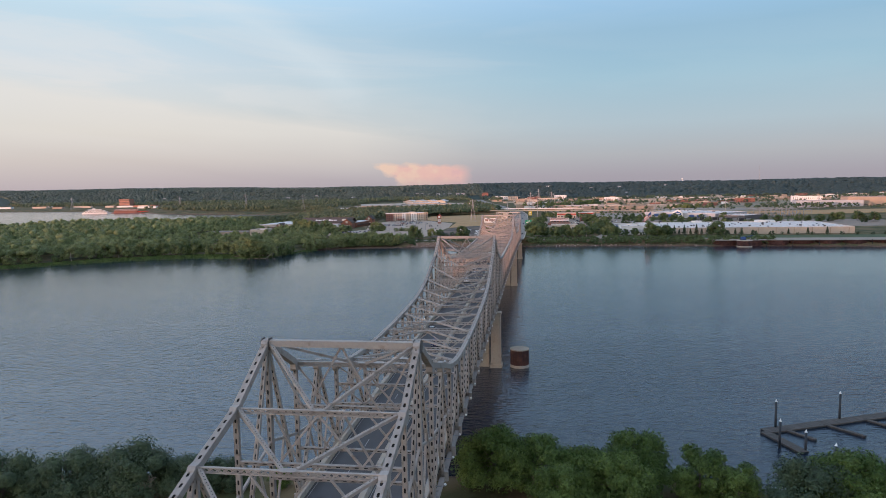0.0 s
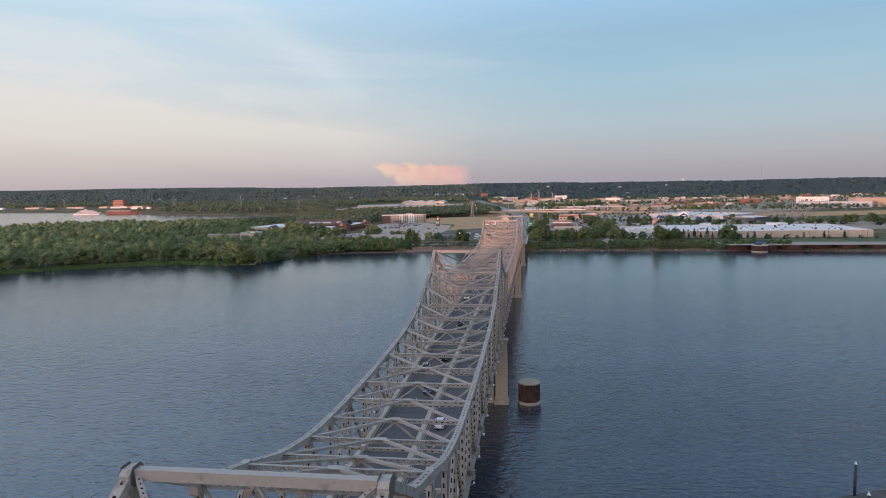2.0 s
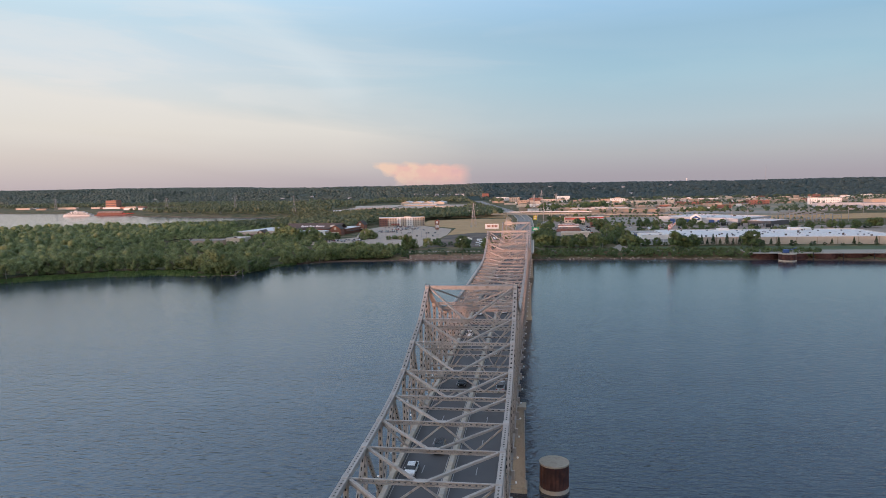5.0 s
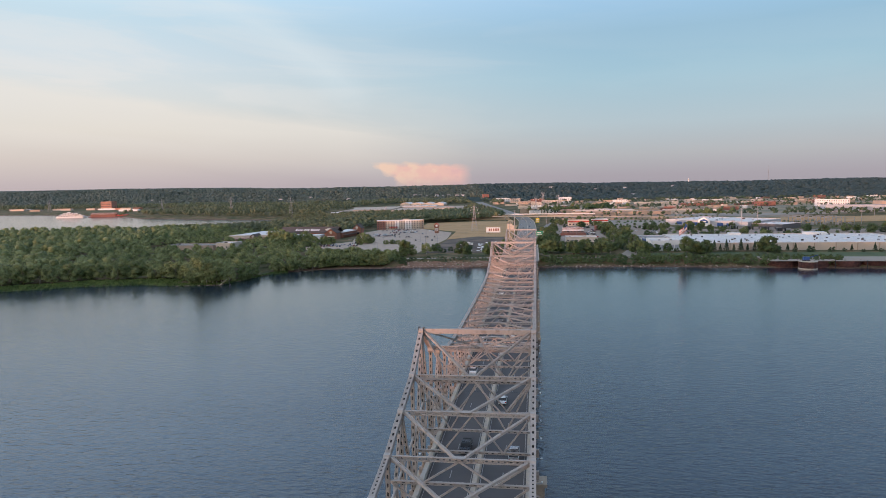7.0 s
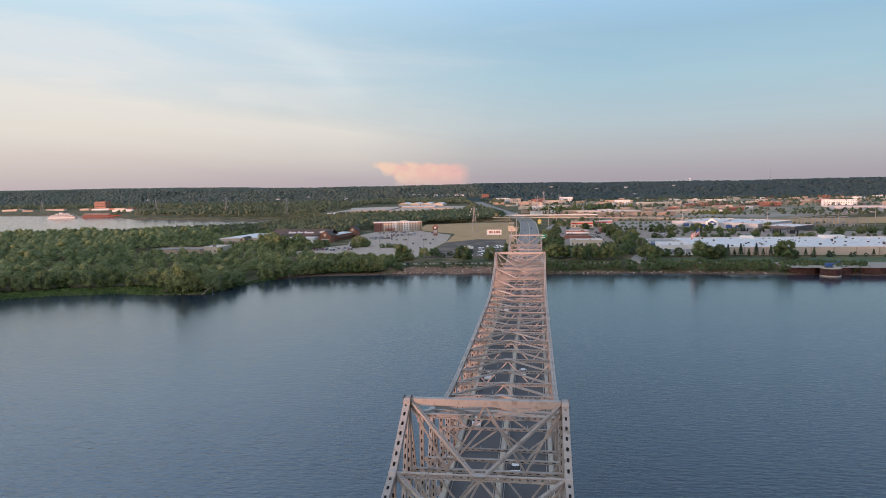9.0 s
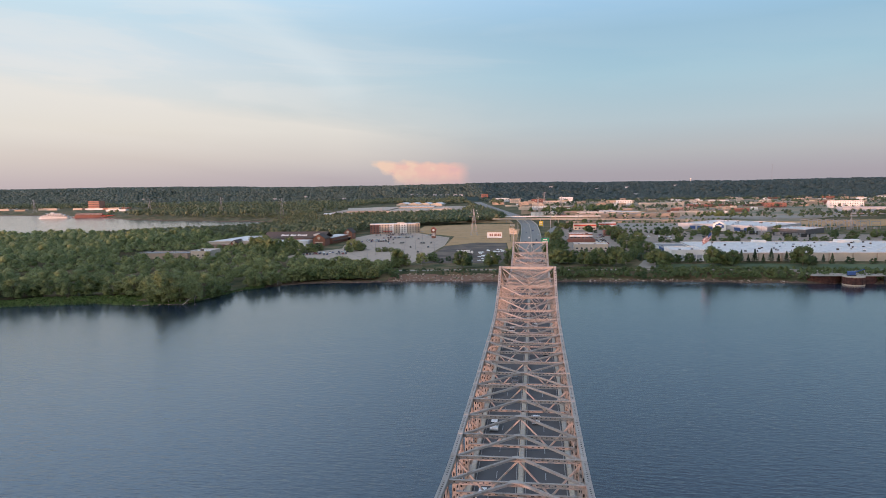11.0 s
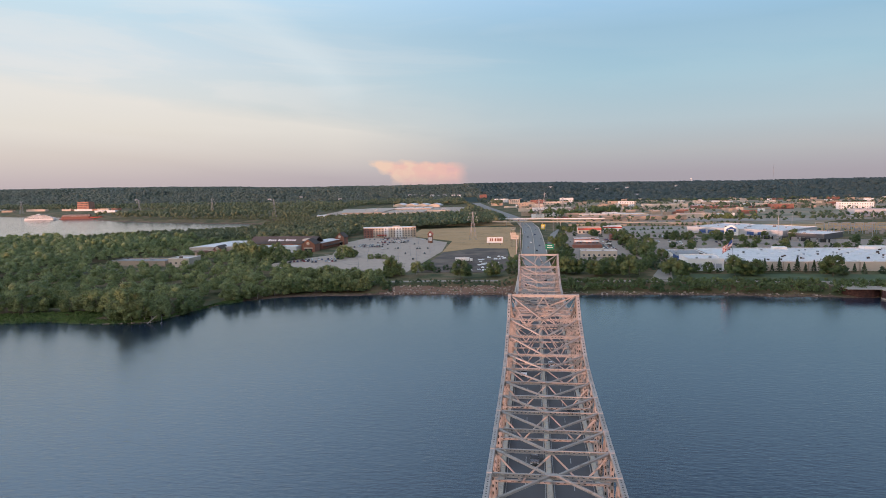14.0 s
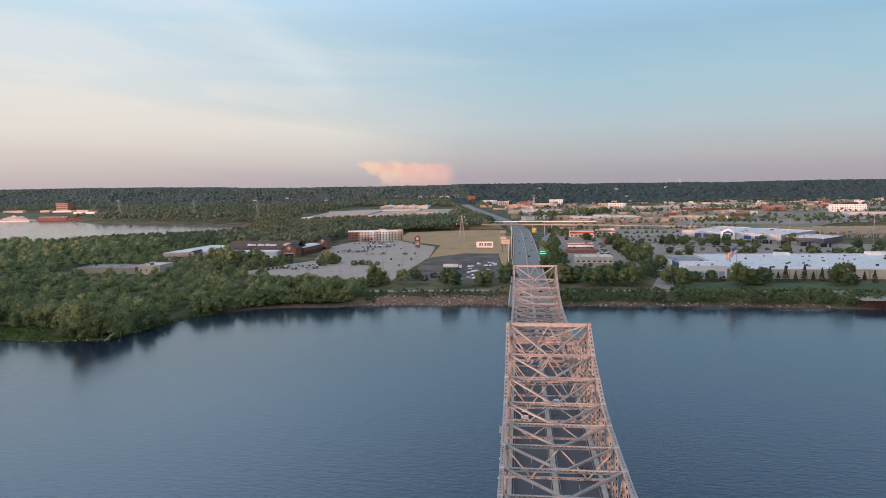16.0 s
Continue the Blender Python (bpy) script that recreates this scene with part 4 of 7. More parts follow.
def lodge():
    """The big outdoor store: a long pale flat hall, a brown gabled hall and timber gables."""
    b = thing("lodge_store", "large lodge-style store with brown roof and timber gables", "store", at=(0, 0, GZ))
    # pale flat hall, running back
    def quad_prism(pts, z0, z1): return Shape().prism(pts, z0, z1)
    hall = [(-372, 822), (-318, 836), (-318, 905), (-360, 905)]
    part("hall_wall", quad_prism(hall, -1, 8.2), CREAM, b)
    part("hall_roof", quad_prism([(-371, 823), (-319, 837), (-319, 904), (-359.5, 904)], 8.2, 8.5), WHITEROOF, b, "pale membrane roof")
    part("hall_wall", quad_prism([(-330, 846), (-262, 852), (-262, 880), (-330, 880)], -1, 6.4), WHITE, b)
    part("canopy", quad_prism([(-362, 812), (-322, 822), (-322, 836), (-366, 822)], 4.6, 5.2), RUSTROOF, b, "rusted metal canopy roof")
    for x in (-358, -350, -342, -334, -326): part("canopy_post", Shape().box(x - .3, x + .3, 814.5 + (x + 358) * .25, 815.1 + (x + 358) * .25, -1, 4.6), TIMBER, b)
    # gabled hall
    m = part("gabled_hall", Shape().box(-38, 38, -16, 16, -1, 8.0), TIMBER, b); m.location = (-286, 886, 0)
    r = part("gabled_roof", gable_roof(76, 32, 8.0, 6.5, 1.2, .4), BROWNROOF, m, "dark brown shingle roof")
    sl = 6.5 / 16
    # raised sign on the roof: plain bars
    for k, (u, wd) in enumerate([(-16.5 + q * 2.5 + (1.6 if q > 3 else 0) + (1.6 if q > 6 else 0), 1.7) for q in range(12)]):
        S = Shape(); y0, y1 = (-12.2, -7.4) if k in (0, 4, 7) else (-12.2, -8.8)
        S.hexa([(u - wd / 2, y0, 8.0 + (16 + y0) * sl + .75), (u + wd / 2, y0, 8.0 + (16 + y0) * sl + .75), (u + wd / 2, y1, 8.0 + (16 + y1) * sl + .75), (u - wd / 2, y1, 8.0 + (16 + y1) * sl + .75),
                (u - wd / 2, y0, 8.0 + (16 + y0) * sl + .95), (u + wd / 2, y0, 8.0 + (16 + y0) * sl + .95), (u + wd / 2, y1, 8.0 + (16 + y1) * sl + .95), (u - wd / 2, y1, 8.0 + (16 + y1) * sl + .95)])
        part("sign_bar", S, WHITE, r, "white roof sign bar")
    el = Shape().prism([(27.5 + 4.8 * math.cos(t * math.pi / 10), -9.5 + 3.2 * math.sin(t * math.pi / 10)) for t in range(20)], 0, .3)
    for i, v in enumerate(el.v): el.v[i] = (v[0], v[1], v[2] + 8.0 + (16 + v[1]) * sl + .75)
    part("sign_oval", el, CREAM, r, "cream oval roof sign")
    # timber entrance gables
    for x, y, w, h, ri in ((-250, 866, 15, 8.5, 5.0), (-237, 944, 11, 9.5, 5.0), (-338, 828, 8, 7.0, 3.2)):
        e = part("entrance_gable", gable_wall(w, -1, h, ri, -9), TIMBER, b, "red-brown timber gable"); e.location = (x, y, 0)
        g = gable_roof(18, w, h, ri, .8, .35); g.v = [(vy, vx, vz) for vx, vy, vz in g.v]; g.f = [tuple(reversed(f)) for f in g.f]
        part("gable_roof", g, BROWNROOF, e)
        part("gable_wall", Shape().box(-w / 2 + .1, w / 2 - .1, -8.8, 8.5, -1, h - .1), TIMBER, e)
        part("gable_emblem", Shape().prism([(1.8 * math.cos(t * math.pi / 8), 1.8 * math.sin(t * math.pi / 8)) for t in range(16)], 0, .2), CREAM, e).matrix_basis = pose(0, -9.2, h + .6, 90)
        part("door", Shape().box(-w * .28, w * .28, -9.3, -9.16, -.6, 3.2), GLASS, e, "dark glass doors")
        part("lintel", Shape().box(-w * .34, w * .34, -9.45, -9.17, 3.3, 4.6), CREAM, e)
    part("east_wing", Shape().prism([(-262, 880), (-243, 885), (-236, 940), (-254, 945)], -1, 6.8), TIMBER, b)
    part("wing_roof", Shape().prism([(-262.5, 879.5), (-242.5, 884.5), (-235.5, 940.5), (-254.5, 945.5)], 6.8, 7.2), WHITEROOF, b)
    part("wing_awning", Shape().prism([(-242.4, 885), (-238.5, 886), (-232, 938), (-235.4, 940)], 3.4, 3.8), BROWNROOF, b)
    return b
lodge()
flat_building("storage_building", "low grey-roofed service building among trees", -400, -345, 728, 752, 5, TAN, GREYROOF, None, 2, rz=0)
flat_building("storage_building", "pale boxy annex with a white roof", -338, -318, 722, 745, 8, CREAM, WHITEROOF, (4, 1, 1.6, 1.4, 3), 1)

def hotel():
    b = thing("hotel", "four-storey cream hotel with red-brown end bays and rows of windows", "hotel", at=(-199.5, 1052, GZ), rz=14)
    W = Shape().box(-36, 36, -8, 8, -1, 13.2)
    part("wall", W, CREAM, b)
    part("roof", Shape().box(-36.3, 36.3, -8.3, 8.3, 13.2, 13.8), WHITE, b)
    for x0, x1, m, p in ((-36.2, -23, BRICK, .9), (-8, -2, WHITE, 1.2), (7, 17, WHITE, 1.2), (30, 36.2, TAN, .7)):
        part("bay", Shape().box(x0, x1, -8 - p, -7.9, -1, 12.6 if m is BRICK else 14.2), m, b)
    part("roof_box", Shape().box(4, 14, -4, 4, 13.8, 15.4), CREAM, b)
    pane = Shape().box(-.8, .8, -.08, 0, 0, 1.6).mesh("window", WINDOW)
    fr = Shape().box(-.95, .95, -.12, .02, -.16, 0).box(-.95, .95, -.06, .02, 1.6, 1.75).mesh("window_sill", TAN)
    for f in range(4):
        for i in range(18):
            x = -34 + i * 4
            p = next((p for x0, x1, m, p in ((-36.2, -23, 0, .9), (-8, -2, 0, 1.2), (7, 17, 0, 1.2), (30, 36.2, 0, .7)) if x0 < x < x1), 0)
            o = part("window", pane, None, b); o.location = (x, -8 - p - .003, 1.1 + f * 3.15)
            if f == 0: part("window_sill", fr, None, o)
        for i in range(4):
            o = part("window", pane, None, b); o.matrix_basis = pose(-36.25, -6 + i * 4, 1.1 + f * 3.15, 0, 0, -90)
    part("entrance_canopy", Shape().box(-18, -4, -15, -9.3, 3.2, 4.0), REDPAINT, b, "red entrance canopy")
    for x in (-17.4, -4.6): part("canopy_post", Shape().box(x - .25, x + .25, -14.6, -14.1, -1, 3.2), CREAM, b)
hotel()

def tower_sign():
    b = thing("sign_tower", "red-brown timber sign tower with a gabled top", "sign", at=(-128, 958, GZ))
    part("shaft", Shape().box(-2.6, 2.6, -1.6, 1.6, -1, 11), TIMBER, b)
    g = gable_roof(4.4, 7, 11, 3.6, .6, .3); g.v = [(vy, vx, vz) for vx, vy, vz in g.v]; g.f = [tuple(reversed(f)) for f in g.f]
    part("gable_roof", g, REDPAINT, b)
    part("gable_front", gable_wall(6.4, 8, 11, 3.2, -1.8), TIMBER, b)
    part("emblem", Shape().prism([(1.6 * math.cos(t * math.pi / 8), 1.6 * math.sin(t * math.pi / 8)) for t in range(16)], 0, .15), WHITE, b).matrix_basis = pose(0, -1.95, 10.5, 90)
    part("panel", Shape().box(-2.2, 2.2, -1.75, -1.62, 3, 7), WHITE, b)
    for z in (3.6, 4.8, 6.0): part("sign_bar", Shape().box(-1.7, 1.7, -1.84, -1.753, z, z + .5), BRICK, b)
tower_sign()

def billboard(x, y, w, h, z0, mat, bars, rz=0, name="billboard", label="wide white billboard with red bars of lettering on posts"):
    b = thing(name, label, "sign", at=(x, y, GZ - .4), rz=rz)
    for s in (-.35, .35): part("post", Shape().box(s * w - .18, s * w + .18, -.1, .25, -1, z0 + .3), DARKSTEEL, b)
    part("panel", Shape().box(-w / 2, w / 2, -.25, -.05, z0, z0 + h), mat, b)
    part("frame", Shape().box(-w / 2 - .15, w / 2 + .15, -.3, -.02, z0 - .15, z0).box(-w / 2 - .15, w / 2 + .15, -.3, -.02, z0 + h, z0 + h + .15), DARKSTEEL, b)
    for u, v, bw, bh, m in bars:
        part("sign_bar", Shape().box(u - bw / 2, u + bw / 2, -.33, -.253, z0 + v, z0 + v + bh), m, b)
billboard(-47, 932, 19, 7, 2.5, WHITE, [(-5.2, 2.2, 2.0, 3.2, BRICK), (-2.8, 2.2, 1.6, 3.2, BRICK), (.6, 2.2, 1.8, 3.2, BRICK), (2.8, 2.2, 1.2, 3.2, BRICK), (4.8, 2.2, 1.8, 3.2, BRICK), (7, 2.2, 1.6, 3.2, BRICK)])
billboard(-27, 975, 7, 3.4, 8, CREAM, [(0, 1.2, 4, .9, TAN)], label="small cream roadside billboard on a post")
billboard(-30, 1085, 7, 3.4, 7, CREAM, [(0, 1.2, 4, .9, TAN)], label="small cream roadside billboard on a post")
billboard(-23, 905, 9, 5, 9, CREAM, [(0, 2, 5, 1, TAN)], label="cream roadside billboard beside the highway")

def gantry(x, y, z, w, h, mat, arm, label):
    b = thing("road_sign", label, "road sign", at=(x, y, z))
    part("post", Shape().tube((arm, 0, -4), (arm, 0, 9.5), .22, .16, 8), GALV, b)
    part("arm", Shape().beam((arm, 0, 8.6), (0, 0, 8.6), .18, .18).beam((arm, 0, 7.4), (0, 0, 7.4), .14, .14), GALV, b)
    part("panel", Shape().box(-w / 2, w / 2, -.3, -.2, 9.2 - h, 9.2), mat, b)
    for k, (u, bw) in enumerate(((-.1, .55), (.1, .7))):
        part("sign_bar", Shape().box(-w * bw / 2, w * bw / 2, -.34, -.303, 9.2 - h * (.38 + .36 * k), 9.2 - h * (.24 + .36 * k)), WHITE, b)
gantry(13.6, 800, 8.6, 8.2, 5.2, GREENSIGN, 5.0, "green overhead highway sign with white bars beside the road")
gantry(12.5, 1150, 5.0, 6, 7.5, YELLOW, 4.0, "tall yellow and green highway sign by the overpass")

# roadside and restaurant buildings
flat_building("restaurant", "red brick restaurant with white trim and tall windows", 44, 71, 905, 925, 8.5, BRICK, WHITEROOF, (6, 1, 2.6, 3.4, 3.2), 2, band=WHITE, category="restaurant")
flat_building("restaurant", "low red brick porch of a restaurant", 41, 73, 893, 904.6, 3.6, BRICK, GREYROOF, None, 0, category="restaurant")
flat_building("shop", "low white-roofed shop with cream walls", 44, 78, 803, 822, 6.0, CREAM, WHITEROOF, (7, 1, 2.2, 1.6, 1.0), 2, category="shop")
flat_building("restaurant", "cream restaurant with a red band under a flat roof", 60, 92, 1092, 1115, 8.5, CREAM, GREYROOF, (6, 1, 2.4, 2, 1.2), 2, band=REDPAINT, category="restaurant")
flat_building("restaurant", "pale fast-food restaurant with a red band", 98, 124, 1124, 1144, 8, WHITE, WHITEROOF, (5, 1, 2.4, 2, 1.2), 2, band=REDPAINT, category="restaurant")
flat_building("shop", "small red-roofed roadside shop", 92, 106, 985, 1000, 5.5, BRICK, REDPAINT, (3, 1, 2, 1.6, 1), 0, category="shop")

# warehouse store with a flag
wh = flat_building("warehouse_store", "huge white-roofed warehouse store with cream walls", 152, 372, 706, 816, 7.2, CREAM, WHITEROOF, None, 46, .35, category="store")
part("roof_monitor", Shape().box(-40, -28, 46, 54, 6.8, 9), WHITE, wh); part("roof_monitor", Shape().box(38, 60, 44, 54, 6.8, 9.4), WHITE, wh)
for k in range(12):
    part("wall_pilaster", Shape().box(-105 + k * 19 - .35, -105 + k * 19 + .35, -55.3, -55.002, -1, 7), TAN, wh)
sky_pane = Shape().box(-1.5, 1.5, -.8, .8, 0, .45).mesh("skylight", WHITE)
for i in range(18):
    for j in range(6):
        if (i * 7 + j * 3) % 11 == 0: continue
        part("skylight", sky_pane, None, wh).location = (-103 + i * 12.1, -45 + j * 17, 6.85)
fb = flat_building("store_annex", "white front block of the warehouse store with grey panels", 122, 150, 706, 740, 9.5, WHITE, WHITEROOF, None, 2, category="store")
for k in range(5): part("front_panel", Shape().box(-12.6 + k * 5.1, -8.2 + k * 5.1, -17.16, -17.004, 2.2, 5.6), GREYSHADE, fb, "pale grey wall panel")
eb = flat_building("store_entrance", "white entrance block with a blue band", 122, 150, 745, 800, 7.5, WHITE, GREYROOF, None, 2, category="store")
part("fascia", Shape().box(-14.4, -14.05, -27, -10, 3.6, 7.7).box(-14.4, -8, -27.8, -27.55, 3.6, 7.7), BLUE, eb, "blue entrance fascia")

def flag_pole():
    f = thing("flag_pole", "tall flag pole with a striped red and white flag", "flag", at=(152, 692, GZ))
    part("pole", Shape().tube((0, 0, -1), (0, 0, 27), .28, .12, 10), GALV, f)
    part("finial", Shape().ball((0, 0, 27.2), .3), YELLOW, f, "", True)
    def cloth(u0, u1, v0, v1, mat, nm):
        S = Shape(); n = 8; vs = []
        for i in range(n + 1):
            u = u0 + (u1 - u0) * i / n
            for v in (v0, v1):
                # the cloth hangs slack, falling away from the pole
                vs.append((-u * 7.2, .8 * math.sin(u * 7) * u, 26.5 - v * 5.2 - u * 6.4 + .3 * math.sin(u * 9)))
        S.face_set(vs, [(2 * i, 2 * i + 1, 2 * i + 3, 2 * i + 2) for i in range(n)])
        o = part(nm, S, mat, f); md = o.modifiers.new("thick", "SOLIDIFY"); md.thickness = .04
    for k in range(13):
        cloth(.42 if k < 7 else 0, 1, k / 13, (k + 1) / 13, REDPAINT if k % 2 == 0 else WHITE, "stripe")
    cloth(0, .42, 0, 7 / 13, BLUE, "canton")
flag_pole()

# home-improvement store behind
# the grey of these walls holds the shade on the store's front
s2 = flat_building("hardware_store", "big-box store with white roof and a blue gabled entrance", 225, 355, 1045, 1143, 8.2, GREYSHADE, WHITEROOF, None, 14, .5, category="store", rz=-44)
e = part("entrance_gable", gable_wall(19, -1, 9, 4.5, -50.5, .8), WHITE, s2)
part("gable_sign", gable_wall(13, 4.5, 7.6, 3.4, -51.1, .25), BLUE, e, "blue gable panel")
part("sign_bar", Shape().box(-4, 4, -51.5, -51.3, 6.0, 7.6), WHITE, e)
for x in (-46, -34, -20, 20, 34): part("blue_panel", Shape().box(x, x + 9, -49.4, -49.02, 1, 5.4), BLUE, s2)
# closed dark walls stand in for the shaded depth of an open front
flat_building("garden_centre", "white-roofed garden centre with dark walls painted as its shaded open front", 319, 361, 986, 1040, 6.6, DARKROOF, WHITEROOF, None, 2, .3, category="store", rz=-44)
for i in range(9):
    for j in range(2):
        rk = thing("storage_rack", "steel storage rack stacked with pallets", "rack", "racks in the store yard", at=(270 + i * 7.6, 1000 - i * 7.4 + j * 5, GZ))
        part("frame", Shape().box(-3, 3, -.6, -.4, -.6, 4.4).box(-3, 3, .4, .6, -.6, 4.4).box(-3, 3, -.4, .4, 2.1, 2.3), DARKSTEEL if (i + j) % 2 else GALV, rk)
        part("pallet_stack", Shape().box(-2.6, 2.6, -.35, .35, .2, 1.7), CREAM, rk)

# long pale works on the left horizon
def factory():
    """A sprawl of low adjoining halls behind the woods, with gabled halls at the back."""
    b = thing("factory", "sprawling pale factory of low adjoining halls behind trees", "factory", at=(0, 0, 5))
    for pts, h, wall, roof in (([(-428, 1600), (-342, 1622), (-352, 1850), (-482, 1800)], 8.5, TAN, TANROOF), ([(-341.9, 1622.3), (-252, 1648), (-256, 1800), (-345, 1790)], 7.0, CREAM, TANROOF),
                               ([(-345, 1790.3), (-256, 1800.3), (-262, 1890), (-351.9, 1850)], 10.0, TAN, WHITEROOF), ([(-462, 1528), (-400, 1548), (-408, 1590), (-474, 1570)], 6.0, WHITE, WHITEROOF),
                               ([(-398, 1552), (-362, 1562), (-366, 1596), (-402, 1588)], 5.0, CREAM, GREYROOF), ([(-248, 1690), (-196, 1704), (-206, 1790), (-252, 1780)], 9.0, CREAM, TANROOF)):
        w = part("hall_wall", Shape().prism(pts, -2, h), wall, b)
        cx, cy = sum(q[0] for q in pts) / 4, sum(q[1] for q in pts) / 4
        part("hall_roof", Shape().prism([(q[0] + (q[0] - cx) * .006, q[1] + (q[1] - cy) * .006) for q in pts], h, h + .35), roof, w)
        (x0, y0), (x1, y1) = pts[0], pts[1]; d = Vector((x1 - x0, y1 - y0, 0)); L_ = d.length; d.normalize(); ang = math.degrees(math.atan2(d.y, d.x))
        for k in range(int(L_ / 15)):
            o = part("loading_door", Shape().box(-2.1, 2.1, -.12, -.003, 0, 3.8), DARKROOF if k % 3 else WHITE, w); o.matrix_basis = pose(x0 + d.x * (7 + k * 15), y0 + d.y * (7 + k * 15), -.2, 0, 0, ang)
        rr = random.Random(int(cx))
        for k in range(4):
            u, v = rr.uniform(.2, .8), rr.uniform(.2, .8)
            px, py = [(1 - v) * ((1 - u) * pts[0][i] + u * pts[1][i]) + v * ((1 - u) * pts[3][i] + u * pts[2][i]) for i in (0, 1)]
            part("roof_vent", Shape().box(px - 2, px + 2, py - 1.6, py + 1.6, h + .35, h + 2.0), GALV, w)
    for k, x in enumerate((-410, -372, -334, -296)):
        w = part("gabled_hall", Shape().box(-17, 17, -40, 40, -2, 6.5), CREAM, b); w.location = (x, 2190 - k * 8, 0)
        g = gable_roof(80, 34, 6.5, 4.2, .6, .3); g.v = [(vy, vx, vz) for vx, vy, vz in g.v]; g.f = [tuple(reversed(f)) for f in g.f]
        part("gabled_roof", g, WHITEROOF, w, "pale gabled metal roof")
        part("gable", gable_wall(34, 6.4, 6.5, 4.1, -39.8), CREAM, w)
factory()
sheet("factory_yard", [(-480, 1505), (-330, 1530), (-215, 1560), (-175, 1740), (-200, 2240), (-430, 2300), (-520, 1900), (-500, 1600)], PALELOT, "bare tan yard round the factory", 5.6, 1.6, category="yard")
S = Shape()
for y0, y1 in ((1272, 1700), (1700, 2450)):
    q = [(60, y0), (420 + (y0 - 1250) * .9, y0), (420 + (y1 - 1250) * .9, y1), (20 if y1 < 1800 else -90, y1)]
    S.face_set([(x, y, float(land_z(np.array([x]), np.array([y]))[0]) + .1) for x, y in q], [(0, 1, 2, 3)])
solid("town_ground", S, TOWNGROUND, "patchy dry ground and paving of the town", "ground", kind="structure")

# ---- inland town ----
def lz(x, y): return float(land_z(np.array([x]), np.array([y]))[0])
rnd = random.Random(11)
WALLS = [CREAM, TAN, WHITE, BRICK, TAN, CREAM]
WALL_WORD = {CREAM.name: "cream", TAN.name: "tan", WHITE.name: "white", BRICK.name: "red brick", GREYSHADE.name: "grey"}
ROOF_WORD = {WHITEROOF.name: "white", GREYROOF.name: "grey", DARKROOF.name: "dark"}
def town_block(x, y, w, d, h, wall, roof, nwin=0, floors=1, rz=0, cat="building"):
    return flat_building("commercial_building" if cat == "building" else cat.replace(" ", "_"), f"{WALL_WORD[wall.name]} {'multi-storey' if floors > 2 else 'low'} {cat if cat != 'building' else 'commercial building'} with a {ROOF_WORD[roof.name]} flat roof",
                         x - w / 2, x + w / 2, y - d / 2, y + d / 2, h, wall, roof, (nwin, floors, w / nwin * .32, min(1.5, h / floors * .45), 1.1) if nwin else None, 1, .5, lz(x, y) + .1, cat, rz)
# large ones that can be told apart
town_block(710, 1740, 70, 18, 16, WHITE, WHITEROOF, 14, 4, -6, "office")
town_block(650, 1470, 130, 40, 13, GREYSHADE, GREYROOF, 6, 1, -6, "hall")
town_block(760, 1500, 120, 46, 19, TAN, GREYROOF, 5, 1, -6, "hall")
town_block(175, 1385, 190, 26, 9, TAN, GREYROOF, 12, 1, 8)
town_block(150, 1460, 120, 40, 9, CREAM, WHITEROOF, 8, 1, 6)
town_block(300, 1450, 60, 30, 9, CREAM, GREYROOF, 6, 1, 4)
town_block(440, 1850, 110, 30, 7.5, BRICK, WHITEROOF, 12, 1, -4)
town_block(575, 1790, 44, 22, 11, BRICK, GREYROOF, 6, 2, -4)
town_block(650, 1860, 46, 24, 8, TAN, WHITEROOF, 0, 1, -4)
town_block(330, 1900, 110, 30, 10, CREAM, WHITEROOF, 10, 1, 2)
town_block(255, 2050, 40, 22, 13, WHITE, GREYROOF, 6, 3, 2, "hotel")
town_block(-62, 2350, 34, 22, 13, CREAM, WHITEROOF, 5, 3, 8, "hotel")
town_block(14, 2300, 44, 24, 12, BRICK, WHITEROOF, 6, 3, 6, "hotel")
town_block(-110, 2480, 46, 26, 12, WHITE, WHITEROOF, 6, 2, 8)
town_block(110, 2400, 42, 22, 15, WHITE, WHITEROOF, 6, 3, 6, "hotel")
town_block(-190, 2700, 26, 24, 20, BRICK, DARKROOF, 6, 6, 8, "office")
town_block(60, 2150, 60, 26, 11, CREAM, WHITEROOF, 7, 2, 6)
town_block(-20, 2100, 50, 26, 10, TAN, GREYROOF, 6, 2, 6)
town_block(80, 1660, 60, 30, 8, WHITE, WHITEROOF, 6, 1, 6)
town_block(20, 1800, 44, 26, 8, WHITE, GREYROOF, 5, 1, 6)
placed = []
for i in range(300):
    y = rnd.uniform(1450, 2650); x = rnd.uniform(-40 if y < 2000 else -140, 300 + (y - 1400) * .95)
    w, d, h = rnd.uniform(10, 38), rnd.uniform(10, 24), rnd.choice((4.5, 5, 6, 7, 8.5))
    if any(abs(x - a) < (w + b) / 2 + 6 and abs(y - c) < 28 for a, b, c in placed) or abs(x - float(road_x(y))) < w / 2 + 26: continue
    if any(abs(x - a) < 80 and abs(y - c) < 50 for a, c in ((703, 1720), (650, 1470), (760, 1500), (440, 1850), (590, 1765), (330, 1900), (255, 2050), (10, 2300), (110, 2400), (-55, 2350))): continue
    placed.append((x, w, y))
    town_block(x, y, w, d, h, rnd.choice(WALLS), rnd.choice(TOWNROOFS), 0, 1, rnd.uniform(-14, 14))
